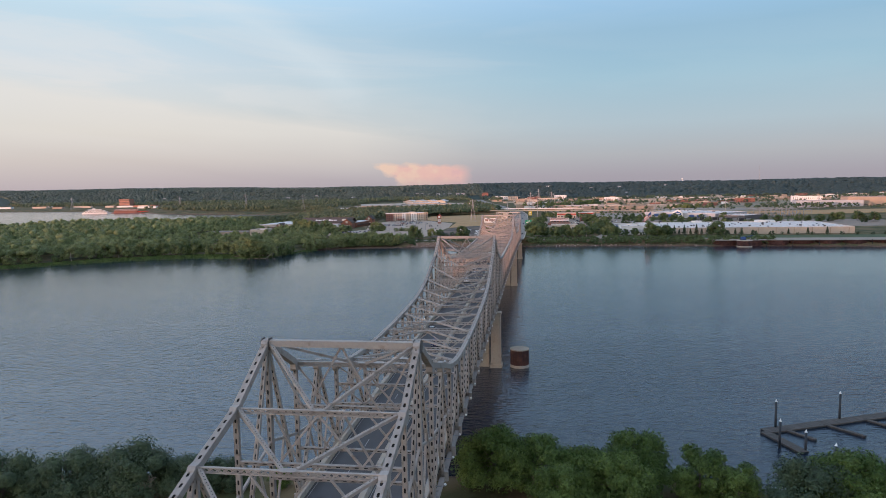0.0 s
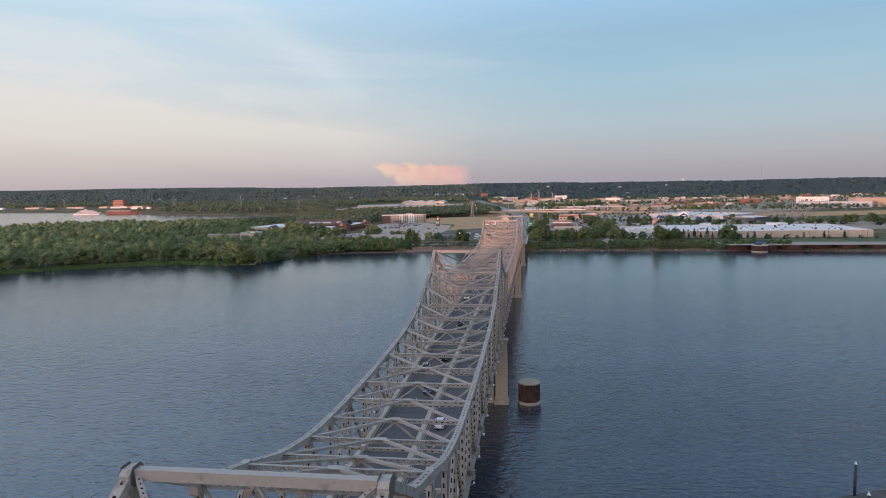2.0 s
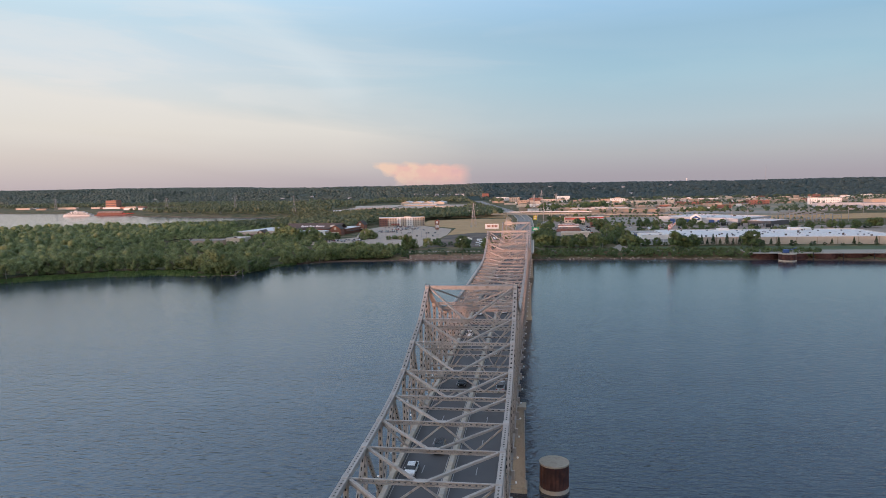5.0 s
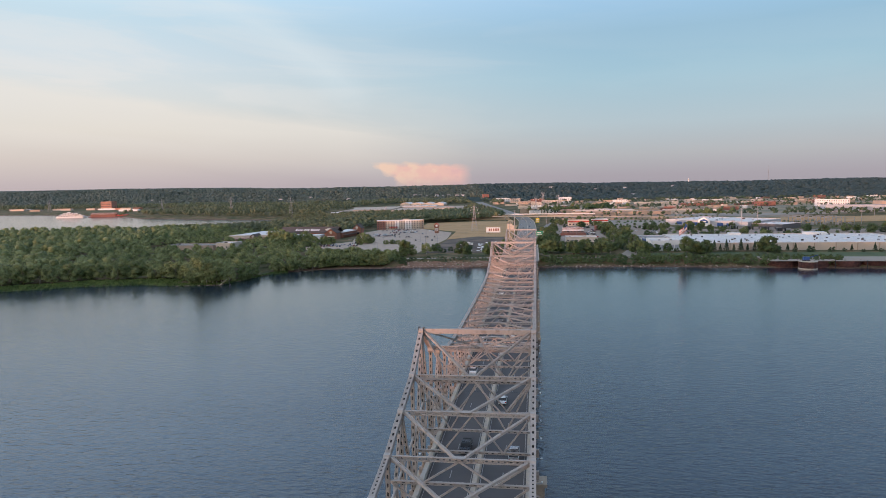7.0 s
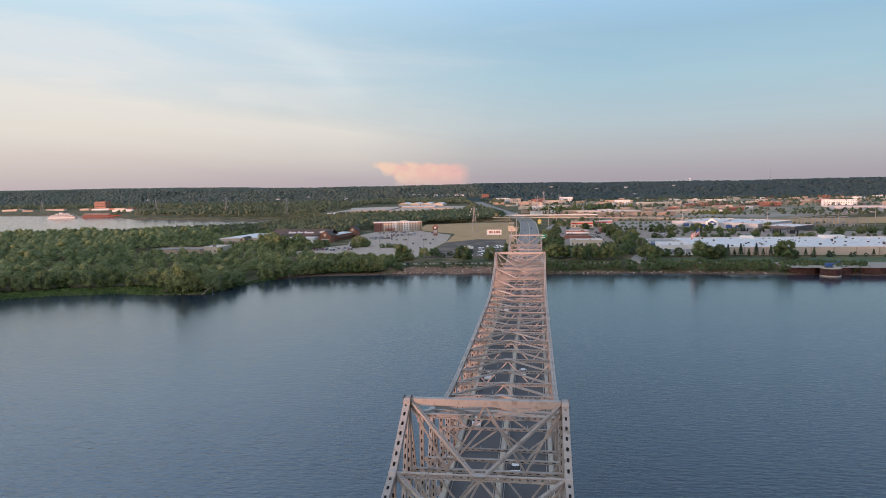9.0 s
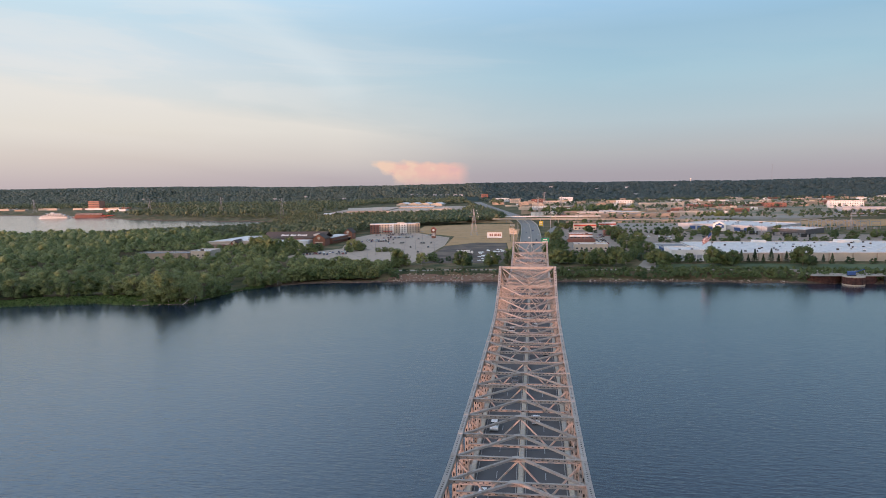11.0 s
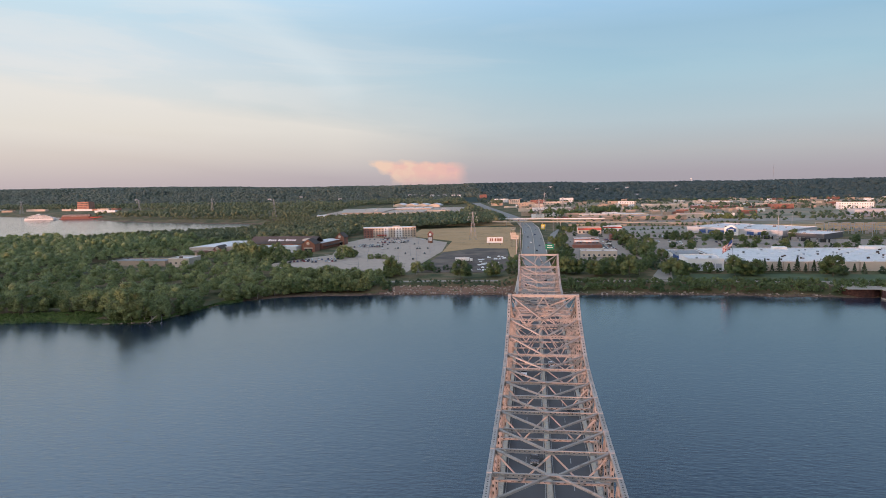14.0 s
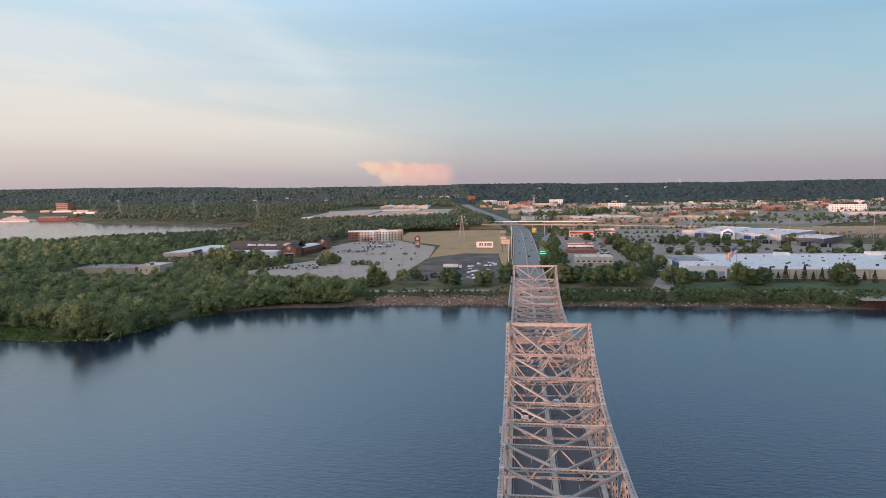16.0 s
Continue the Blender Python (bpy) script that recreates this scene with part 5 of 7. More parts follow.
# bare ground and car parks between them
for i in range(46):
    y = rnd.uniform(1300, 2450); x = rnd.uniform(20, 260 + (y - 1250) * .95)
    if abs(x - float(road_x(y))) < 60: continue
    w, d = rnd.uniform(60, 170), rnd.uniform(24, 50); z = max(lz(x - w / 2, y + d / 2), lz(x + w / 2, y + d / 2)) + .12 + i * .004
    m, lb, ct = rnd.choice(((LOT, "pale grey asphalt car park in town", "car park"), (FIELD, "dry tan grass field in town", "field"), (PATHM, "bare tan ground in town", "lot"), (FIELD, "dry tan grass field in town", "field")))
    sheet("town_lot", [(x - w / 2, y - d / 2), (x + w / 2, y - d / 2), (x + w / 2, y + d / 2), (x - w / 2, y + d / 2)], m, lb, z, 1.0, category=ct)
sheet("dry_field", [(240, 1120), (400, 1110), (1100, 1300), (1100, 1400), (420, 1260), (260, 1250)], FIELD, "long dry tan field beside the railway", 5.1, 1.2, category="field")
sheet("dry_field", [(122, 1098), (212, 1098), (250, 1150), (262, 1238), (72, 1250), (66, 1206), (124, 1204)], PATHM, "bare tan ground by the slip road", 5.0, 1.2, category="lot")
sheet("dry_field", [(60, 1330), (420, 1330), (620, 1400), (560, 1440), (60, 1366)], PATHM, "bare tan ground beside the overpass", 5.25, 1.2, category="lot")
# houses on the wooded slope
house_roof = gable_roof(15, 10, 5, 3.4, .5, .3).mesh("roof", GREYROOF)
house_wall = Shape().box(-7.5, 7.5, -5, 5, -3, 5).mesh("wall", WHITE)
pane = Shape().box(-.8, .8, -.1, 0, 0, 1.5).mesh("window", WINDOW)
h0 = None
for i in range(22):
    y = rnd.uniform(2650, 3500); x = rnd.uniform(-1900, 1900)
    if i > 13: x, y = -525 + (i - 14) * 31 + rnd.uniform(-6, 6), 2950 + rnd.uniform(-25, 25)
    m = pose(x, y, lz(x, y) + 2.5, 0, 0, rnd.uniform(-30, 30)) @ Matrix.Scale(1.0, 4)
    if h0 is None:
        h0 = thing("house", "white house with a grey gabled roof on the wooded slope", "house", "houses on the slope")
        part("wall", house_wall, None, h0); part("roof", house_roof, None, h0)
        for u in (-4.5, 0, 4.5): part("window", pane, None, h0).location = (u, -5.003, 1.8)
        h0.matrix_basis = m
    else: copy_thing(h0, m)

# ---- pylons, masts and poles ----
def pylon(x, y, h, w, label, base=None):
    z0 = lz(x, y) if base is None else base
    p = thing("pylon", label, "pylon", at=(x, y, z0 - .6), rz=20)
    levels = [0, .2, .36, .5, .62, .72, .8, .88, .95, 1]
    wid = lambda f: w * (1 - f) ** 1.25 / 2 + w * .035
    legs = [Shape() for _ in range(4)]; B = Shape(); r = w * .0135
    for a, b in zip(levels[:-1], levels[1:]):
        wa, wb = wid(a), wid(b)
        ca = [Vector((sx * wa, sy * wa, a * h)) for sx, sy in ((-1, -1), (1, -1), (1, 1), (-1, 1))]
        cb = [Vector((sx * wb, sy * wb, b * h)) for sx, sy in ((-1, -1), (1, -1), (1, 1), (-1, 1))]
        for i in range(4):
            legs[i].beam(ca[i], cb[i], r * 2, r * 2)
            B.beam(ca[i], cb[(i + 1) % 4], r, r); B.beam(ca[(i + 1) % 4], cb[i], r, r); B.beam(cb[i], cb[(i + 1) % 4], r, r)
    for leg in legs: part("leg", leg, GALV, p)
    part("lattice", B, GALV, p)
    for f, L_ in ((.72, .30), (.84, .24), (.95, .17)):
        A = Shape()
        for s in (-1, 1):
            A.beam((0, 0, f * h + .8), (s * L_ * h * .62, 0, f * h), r * 1.3, r * 1.3); A.beam((0, 0, f * h - .4), (s * L_ * h * .62, 0, f * h), r * 1.3, r * 1.3)
        part("cross_arm", A, GALV, p)
        for s in (-1, 1): part("insulator", Shape().tube((s * L_ * h * .6, 0, f * h), (s * L_ * h * .6, 0, f * h - 1.8), .2, .2, 6), WHITE, p)
for x, y, h in ((-1061, 1827, 40), (-808, 1742, 44), (-564, 1543, 44), (-1517, 1950, 40), (-79, 1001, 37), (10, 1480, 40), (60, 1560, 40), (30, 2000, 42)):
    pylon(x, y, h, 9.5 if h > 38 else 8, "grey lattice steel electricity pylon", max(lz(x, y), -.2))
def mast(x, y, h, r=.3, heads=2, label="tall grey steel light mast", z=None):
    m = thing("light_mast", label, "light pole", "light masts", at=(x, y, (lz(x, y) if z is None else z) - .4))
    part("pole", Shape().tube((0, 0, 0), (0, 0, h), r, r * .5, 8), GALV, m)
    part("base", Shape().tube((0, 0, 0), (0, 0, .9), r * 2, r * 2, 8), CONCRETE, m)
    for k in range(heads):
        s = -1 if k % 2 else 1
        part("lamp_head", Shape().beam((0, 0, h - .1), (s * (1.0 + .2 * k), 0, h), .14, .1).box(s * 1.3 - .5, s * 1.3 + .5, -.3, .3, h - .06, h + .16), GALV, m)
for x, y, h in ((-15.5, 840, 35), (26, 1096, 34), (278, 958, 32), (390, 981, 33), (92, 1008, 24), (-16, 700, 26), (480, 1080, 34), (330, 1060, 30), (240, 1180, 28), (600, 1300, 34), (160, 1290, 26)): mast(x, y, h, .38)
for x, y in ((-127, 754), (-112, 766), (-126, 812), (-102, 790), (-151, 700), (-158, 760), (-223, 715), (-190, 735), (-180, 850), (-150, 880), (-205, 900), (-140, 940), (-180, 960), (-120, 900), (-200, 1010), (-160, 1000), (40, 770), (96, 800), (60, 880), (96, 930), (115, 860), (200, 860), (260, 880), (330, 850), (180, 930), (240, 940)):
    mast(x, y, 10.5, .16, 2, "slim grey car park light pole", GZ)
wt = thing("water_tower", "white round water tower on the wooded ridge", "water tower", at=(872, 4000, lz(872, 4000)))
part("stem", Shape().tube((0, 0, -4), (0, 0, 20), 2.2, 1.6, 10), WHITE, wt); part("tank", Shape().ball((0, 0, 23), 5, 8, 14, .75), WHITE, wt, "", True)
rm = thing("radio_mast", "tall thin radio mast on the wooded ridge", "mast", at=(1302, 4000, lz(1302, 4000)))
part("pole", Shape().tube((0, 0, -4), (0, 0, 95), .9, .5, 6), GALV, rm); part("base", Shape().box(-3, 3, -3, 3, -4, 3), CONCRETE, rm)
# electricity yard
for i in range(5):
    for j in range(3):
        g = thing("switchyard_gantry", "grey steel lattice gantry of an electricity yard", "gantry", "switchyard gantries", at=(392 + i * 17, 1070 + j * 30, lz(392 + i * 17, 1070 + j * 30)))
        part("frame", Shape().box(-6, -5.5, -.3, .3, 0, 11).box(5.5, 6, -.3, .3, 0, 11).box(-6, 6, -.25, .25, 10.2, 11).box(-6, 6, -.25, .25, 6.4, 6.7), GALV, g)
        part("transformer", Shape().box(-2.2, 1.6, -1.6, 1.6, 0, 3.4).tube((-1.2, 0, 3.4), (-1.2, 0, 5), .2).tube((.6, 0, 3.4), (.6, 0, 5), .2), GREYROOF, g)

# ---- lake side ----
def riverboat():
    b = thing("riverboat", "white three-deck riverboat moored on the lake", "boat", at=(-1238, 1682, 0), rz=18)
    hull = [(-38, -5), (-30, -7.5), (30, -7.5), (37, -3), (37, 3), (30, 7.5), (-30, 7.5), (-38, 5)]
    part("hull", Shape().prism(hull, -.8, 3.0), WHITE, b)
    for i, (x0, x1, z) in enumerate(((-34, 30, 3.0), (-28, 22, 6.4), (-20, 14, 9.8))):
        part("deckhouse", Shape().box(x0, x1, -6.3 + i * .6, 6.3 - i * .6, z, z + 2.6), WHITE, b)
        part("deck", Shape().box(x0 - 2, x1 + 2, -7.2 + i * .6, 7.2 - i * .6, z + 2.6, z + 2.9), WHITE, b)
        for k in range(int((x1 - x0) / 4)): part("window", Shape().box(x0 + 1 + k * 4, x0 + 3.4 + k * 4, -6.4 + i * .6, -6.302 + i * .6, z + .8, z + 2.0), WINDOW, b)
    part("wheelhouse", Shape().box(-10, -3, -3, 3, 12.7, 15.4), WHITE, b)
    part("funnel", Shape().tube((4, 2, 12.7), (4, 2, 18), .6, .6, 10), DARKSTEEL, b)
    part("gangway", Shape().beam((26, -8, 2.6), (48, -9, 2.0), 2, .3), GALV, b)
riverboat()
pv = thing("river_pavilion", "long red-roofed floating pavilion beside the boat", "pavilion", at=(-1165, 1716, 0), rz=18)
part("barge", Shape().box(-40, 44, -9, 9, -.6, 2.0), BRICK, pv)
part("hall", Shape().box(-34, 30, -7, 7, 2.0, 7.0), BRICK, pv)
r = gable_roof(64, 14, 7.0, 4, 1, .3); part("roof", r, RUSTROOF, pv)
part("annex", Shape().box(30, 62, -5, 6, -.6, 5), REDPAINT, pv)
flat_building("brick_building", "tall red brick building behind the lake", -1462, -1426, 2120, 2160, 31, OLDBRICK, GREYROOF, (9, 5, 3, 2.4, 1.6), 3, .8, 3, rz=10)
flat_building("brick_building", "low red brick wing behind the lake", -1400, -1320, 2110, 2140, 9, OLDBRICK, WHITEROOF, (8, 1, 4, 2.4, 1.6), 3, .8, 3, rz=10)
for i in range(12):
    x = -1250 - i * 85 + rnd.uniform(-20, 20); y = 1960 + rnd.uniform(0, 160) + i * 18
    town_block(x, y, rnd.uniform(24, 70), 18, rnd.uniform(5, 8), rnd.choice((WHITE, TAN, CREAM)), rnd.choice((WHITEROOF, GREYROOF)), 0, 1, 8)

# ---- dock wall on the east shore ----
dk = thing("dock_wall", "long dark rusty sheet-pile dock wall with round cells", "dock")
for k in range(14):
    cx = 212 + k * 24
    S = Shape().prism([(cx + 11.6 * math.cos(t * math.pi / 14), 616 + 9 * math.sin(t * math.pi / 14) * (1 if k % 3 else .7)) for t in range(28)], -3, 5.6)
    part("sheet_pile_cell", S, RUST, dk)
    part("fender", Shape().tube((cx + 12, 605.5, -2), (cx + 12, 605.5, 6.4), .35, .3, 8), DARKSTEEL, dk)
    part("cap", Shape().box(cx - 11.6, cx + 11.6, 607, 622, 5.6, 5.85), PATHM, dk)
part("quay", Shape().box(200, 560, 620, 640, -3, 5.3), PATHM, dk)
build_dolphin((226.5, 603.5, 0), 7.0, 6.2, "round rust-brown steel mooring cell by the dock wall")
cr = thing("dock_crane", "small blue crane cab on the dock", "crane", at=(226, 606, 6.2))
part("cab", Shape().box(-2.2, 2.2, -1.5, 1.5, .6, 3.2), BLUE, cr); part("undercarriage", Shape().box(-2.6, 2.6, -1.8, 1.8, 0, .6), DARKSTEEL, cr)
part("boom", Shape().beam((2, 0, 2.4), (9, 1, 4.6), .4, .5), BLUE, cr)

# ---- debris on the gravel lot ----
for i in range(26):
    x, y = rnd.uniform(-72, -28), rnd.uniform(700, 830)
    if i < 15: x, y = rnd.uniform(-58, -32), rnd.uniform(705, 790)
    s = rnd.uniform(.6, 1.6)
    pile = thing("rubble_pile", "white heap of broken concrete on the gravel lot", "rubble", "rubble piles", at=(x, y, GZ), rz=rnd.uniform(0, 180))
    for k in range(4):
        S = Shape()
        u, v, q = rnd.uniform(-3, 3) * s, rnd.uniform(-1.2, 1.2) * s, rnd.uniform(.6, 1.3) * s
        S.hexa([(u - q, v - q, 0), (u + q, v - q * .8, 0), (u + q * .9, v + q, 0), (u - q, v + q * .8, 0), (u - q * .5, v - q * .5, q * .7), (u + q * .6, v - q * .4, q * .9), (u + q * .5, v + q * .5, q * .6), (u - q * .5, v + q * .4, q * .8)])
        part("rubble", S, WHITE, pile)
tr = thing("semi_trailer", "white box trailer parked on the gravel lot", "trailer", at=(-67, 764, GZ), rz=4)
part("box", Shape().box(-8, 5.5, -1.3, 1.3, 1.2, 4.1), WHITE, tr); part("cab", Shape().box(6, 8.4, -1.2, 1.2, .7, 3.2), WHITE, tr)
part("chassis", Shape().box(-8, 8, -.9, .9, .8, 1.15), DARKSTEEL, tr)
for x in (-7, -5.8, 4.4, 7.2):
    for s in (-1, 1): part("wheel", Shape().tube((x, s * 1.2, .5), (x, s * .9, .5), .5, .5, 10), TYRE, tr)

# ---- vehicles ----
def profile(pts, w, taper=.0):
    """Extrudes a side outline across the car; taper narrows it with height."""
    zmax, zmin = max(p[1] for p in pts), min(p[1] for p in pts); n = len(pts)
    def wd(z): return w / 2 - taper * (z - zmin) / (zmax - zmin + 1e-6)
    vs = [(-wd(z), y, z) for y, z in pts] + [(wd(z), y, z) for y, z in pts]
    return Shape().face_set(vs, [tuple(range(n)), tuple(range(n, 2 * n))[::-1]] + [(k, n + k, n + (k + 1) % n, (k + 1) % n) for k in range(n)])
CAR_SHAPES = {
    "sedan": dict(body=[(-2.3, .35), (2.3, .35), (2.38, .6), (2.3, .82), (1.2, .98), (-1.5, 1.0), (-2.25, .92), (-2.38, .6)], cab=[(-1.7, .99), (1.25, .97), (.55, 1.42), (-1.0, 1.45)], wheels=(1.4, -1.4), w=1.82),
    "suv": dict(body=[(-2.3, .4), (2.35, .4), (2.4, .7), (2.3, 1.0), (1.25, 1.12), (-2.2, 1.14), (-2.35, .7)], cab=[(-2.15, 1.13), (1.2, 1.11), (.6, 1.7), (-1.9, 1.74)], wheels=(1.45, -1.4), w=1.9),
    "pickup": dict(body=[(-2.85, .5), (2.85, .5), (2.9, .85), (2.75, 1.1), (1.4, 1.18), (-.5, 1.2), (-.5, 1.16), (-2.85, 1.16)], cab=[(-.6, 1.18), (1.45, 1.16), (.8, 1.82), (-.3, 1.85)], wheels=(1.85, -1.75), w=1.98)}
def build_car(kind, paint, label, m, group="", detail=True):
    d = CAR_SHAPES[kind]
    c = thing(kind if kind != "suv" else "suv_car", label, "car" if kind != "pickup" else "pickup truck", group)
    part("body", profile(d["body"], d["w"], .06), PAINTS[paint], c)
    part("cabin_glass", profile(d["cab"], d["w"] - .1, .17), GLASS, c)
    cab = d["cab"]; top_z = cab[2][1]
    part("roof_panel", Shape().hexa([(-d["w"] / 2 + .2, cab[3][0] - .05, top_z - .03), (d["w"] / 2 - .2, cab[3][0] - .05, top_z - .03), (d["w"] / 2 - .2, cab[2][0] + .05, top_z - .05), (-d["w"] / 2 + .2, cab[2][0] + .05, top_z - .05),
                                     (-d["w"] / 2 + .28, cab[3][0], top_z + .05), (d["w"] / 2 - .28, cab[3][0], top_z + .05), (d["w"] / 2 - .28, cab[2][0], top_z + .03), (-d["w"] / 2 + .28, cab[2][0], top_z + .03)]), PAINTS[paint], c)
    for y in d["wheels"]:
        for s in (-1, 1):
            x = s * (d["w"] / 2 - .12)
            wl = part("wheel", Shape().tube((x - .12, y, .34), (x + .12, y, .34), .34, .34, 12), TYRE, c)
            if detail: part("rim", Shape().tube((x + s * .1, y, .34), (x + s * .13, y, .34), .2, .2, 8), RIM, wl)
    if detail:
        f, b = d["body"][1][0], d["body"][0][0]
        for s in (-1, 1):
            part("headlight", Shape().box(s * .68 - .18, s * .68 + .18, f - .06, f + .07, .62, .78), HEADLIGHT, c)
            part("taillight", Shape().box(s * .72 - .14, s * .72 + .14, b - .09, b + .06, .68, .86), TAILLIGHT, c)
            part("mirror", Shape().box(s * (d["w"] / 2 + .08) - .09, s * (d["w"] / 2 + .08) + .09, cab[1][0] - .55, cab[1][0] - .4, 1.0, 1.14), PAINTS[paint], c)
    if kind == "pickup":
        part("bed", Shape().box(-.82, .82, -2.75, -.62, 1.165, 1.18), TYRE, c)
    c.matrix_basis = m
    return c
def on_deck(x, y, back=False): return pose(x, y, deck_z(y) + .01, 0, 0, 180 if back else 0)
for kind, paint, label, x, y, back in (
    ("sedan", "white", "white sedan driving on the bridge", 2.7, 75, False), ("suv", "blue", "dark blue car driving on the bridge", -2.7, 95, True), ("sedan", "white", "white sedan with headlights on the bridge", -6.3, 112, True),
    ("suv", "black", "black car on the bridge", -2.8, 121, True), ("pickup", "black", "black pickup truck on the bridge", -3.0, 161, True), ("pickup", "silver", "silver pickup truck on the bridge", 6.2, 158, False),
    ("suv", "white", "white car on the bridge", -6.4, 212, True), ("sedan", "white", "white car on the inner lane of the bridge", 2.6, 189, False), ("suv", "white", "white car on the bridge", -6.4, 247, True),
    ("sedan", "white", "white car on the inner lane of the bridge", 2.8, 252, False), ("suv", "grey", "grey car on the bridge", -2.8, 283, True), ("suv", "white", "white car on the bridge", -5.8, 348, True), ("sedan", "white", "white car on the inner lane of the bridge", 2.8, 359, False), ("sedan", "black", "dark car on the bridge", 6.2, 314, False)):
    build_car(kind, paint, label, on_deck(x, y, back), "cars on the bridge")
vr = random.Random(5)
for i, (y, lane) in enumerate(((575, -6.5), (600, 5.8), (630, -3), (660, 9), (700, -6.8), (735, 5.6), (770, -10.4), (800, -3), (845, 2.6), (880, -6.8), (905, 6), (940, -3), (990, 9.5), (1020, -6.6), (1060, 3), (1100, -10), (1140, 6), (1190, -4), (1380, -6), (1450, 5), (1520, -8), (1600, 4))):
    kind, paint = vr.choice(("sedan", "suv", "pickup")), vr.choice(list(PAINTS))
    build_car(kind, paint, f"{paint} {'pickup truck' if kind == 'pickup' else 'car'} on the highway", pose(float(road_x(y)) + lane, y, road_z(y) + .01, 0, 0, (180 if lane < 0 else 0) + (0 if y < 1300 else 9)), "cars on the highway", False)
def lot_cars(rows, group):
    protos = {}
    for x0, y0, dx, dy, n, fill, turn in rows:
        for k in range(n):
            if vr.random() > fill * .85: continue
            kind, paint = vr.choice(("sedan", "suv", "suv", "pickup")), vr.choice(("white", "white", "black", "black", "grey", "silver", "red", "blue", "tan"))
            m = pose(x0 + dx * k, y0 + dy * k, GZ + .02, 0, 0, turn + (180 if vr.random() < .5 else 0) + vr.uniform(-3, 3))
            if (kind, paint) in protos: copy_thing(protos[kind, paint], m)
            else: protos[kind, paint] = build_car(kind, paint, f"{paint} {'pickup truck' if kind == 'pickup' else 'car'} parked in a car park", m, group, False)
lot_cars([(-244, 742, 3, 2.2, 5, .8, 30), (-226, 770, 2.9, 1.2, 12, .75, 20), (-214, 755, 2.9, 1.2, 9, .55, 20), (-205, 800, 2.9, 1.0, 8, .7, 20), (-212, 900, 2.9, .5, 14, .75, 10), (-208, 925, 2.9, .5, 13, .7, 10),
          (-200, 955, 2.9, .4, 14, .6, 8), (-215, 1000, 2.9, .3, 16, .7, 8), (-200, 1022, 2.9, .2, 12, .6, 8), (-180, 880, 2.9, .5, 10, .5, 10), (-150, 935, 2.9, .4, 10, .25, 8), (-140, 880, 2.9, .4, 10, .2, 8), (-135, 830, 5, .4, 6, .3, 8), (-150, 1000, 2.9, -1.2, 8, .4, 8), (-130, 780, 6, 0, 4, .3, 8),
          (-198, 975, 2.9, .4, 14, .8, 8), (-206, 912, 2.9, .5, 9, .9, 10), (-222, 862, 2.9, .9, 8, .9, 16), (-236, 756, 2.9, 1.3, 7, .95, 22), (-176, 962, 2.9, .4, 7, .8, 8)], "cars in the lodge car park")
lot_cars([(76, 870, 0, 3, 24, .5, 90), (84, 870, 0, 3, 24, .35, 90), (36, 960, 3, 0, 16, .4, 0), (98, 900, 0, 3, 20, .4, 90), (46, 850, 3, 0, 8, .4, 0), (30, 890, 0, 3, 20, .3, 90), (88, 960, 0, 3, 12, .8, 90), (104, 1030, 0, 3, 12, .7, 90)], "cars by the restaurants")
lot_cars([(130, 940, 3, -.6, 40, .35, 8), (130, 965, 3, -.6, 40, .3, 8), (130, 1030, 3, 0, 22, .4, 0), (108, 720, 0, 3.2, 10, .3, 90), (130, 840, 3, 0, 20, .2, 0)], "cars by the stores")

# ---- trees and undergrowth ----
def quad_mesh(name, V, mat, smooth=False):
    """A mesh from an array of quads, n x 4 x 3."""
    n = len(V); me = bpy.data.meshes.new(name)
    me.vertices.add(4 * n); me.vertices.foreach_set("co", np.ascontiguousarray(V, np.float32).ravel())
    me.loops.add(4 * n); me.loops.foreach_set("vertex_index", np.arange(4 * n, dtype=np.int32))
    me.polygons.add(n); me.polygons.foreach_set("loop_start", np.arange(0, 4 * n, 4, dtype=np.int32))
    me.update(calc_edges=True); me.validate()
    me.materials.append(mat)
    return me
ICO = [(0, 0, 1)] + [(.894 * math.cos(a), .894 * math.sin(a), .447) for a in np.arange(5) * 2 * math.pi / 5] + [(.894 * math.cos(a), .894 * math.sin(a), -.447) for a in (np.arange(5) + .5) * 2 * math.pi / 5]
ICO_F = [(0, 1 + k, 1 + (k + 1) % 5) for k in range(5)] + [(1 + k, 6 + k, 1 + (k + 1) % 5) for k in range(5)] + [(1 + (k + 1) % 5, 6 + k, 6 + (k + 1) % 5) for k in range(5)]
def leafy_mesh(name, C, R, core, Q, mat, rng):
    """Rough dark cores inside a shell of leaf sprays."""
    ico, icf = np.array(ICO), np.array(ICO_F)
    verts = (C[:, None] + ico[None] * (R * core)[:, None, None] * rng.uniform(.75, 1.15, (len(R), 11, 1)) * np.array([1, 1, .85])).reshape(-1, 3)
    tris = (icf[None] + (np.arange(len(R)) * 11)[:, None, None]).reshape(-1, 3); nv, nt = len(verts), len(tris)
    nq = len(Q); verts = np.concatenate([verts, Q.reshape(-1, 3)])
    me = bpy.data.meshes.new(name)
    me.vertices.add(len(verts)); me.vertices.foreach_set("co", verts.astype(np.float32).ravel())
    loops = np.concatenate([tris.ravel(), np.arange(nv, nv + 4 * nq)]).astype(np.int32)
    me.loops.add(len(loops)); me.loops.foreach_set("vertex_index", loops)
    me.polygons.add(nt + nq); me.polygons.foreach_set("loop_start", np.concatenate([np.arange(nt) * 3, nt * 3 + np.arange(nq) * 4]).astype(np.int32))
    me.update(calc_edges=True); me.validate(); me.materials.append(mat)
    return me
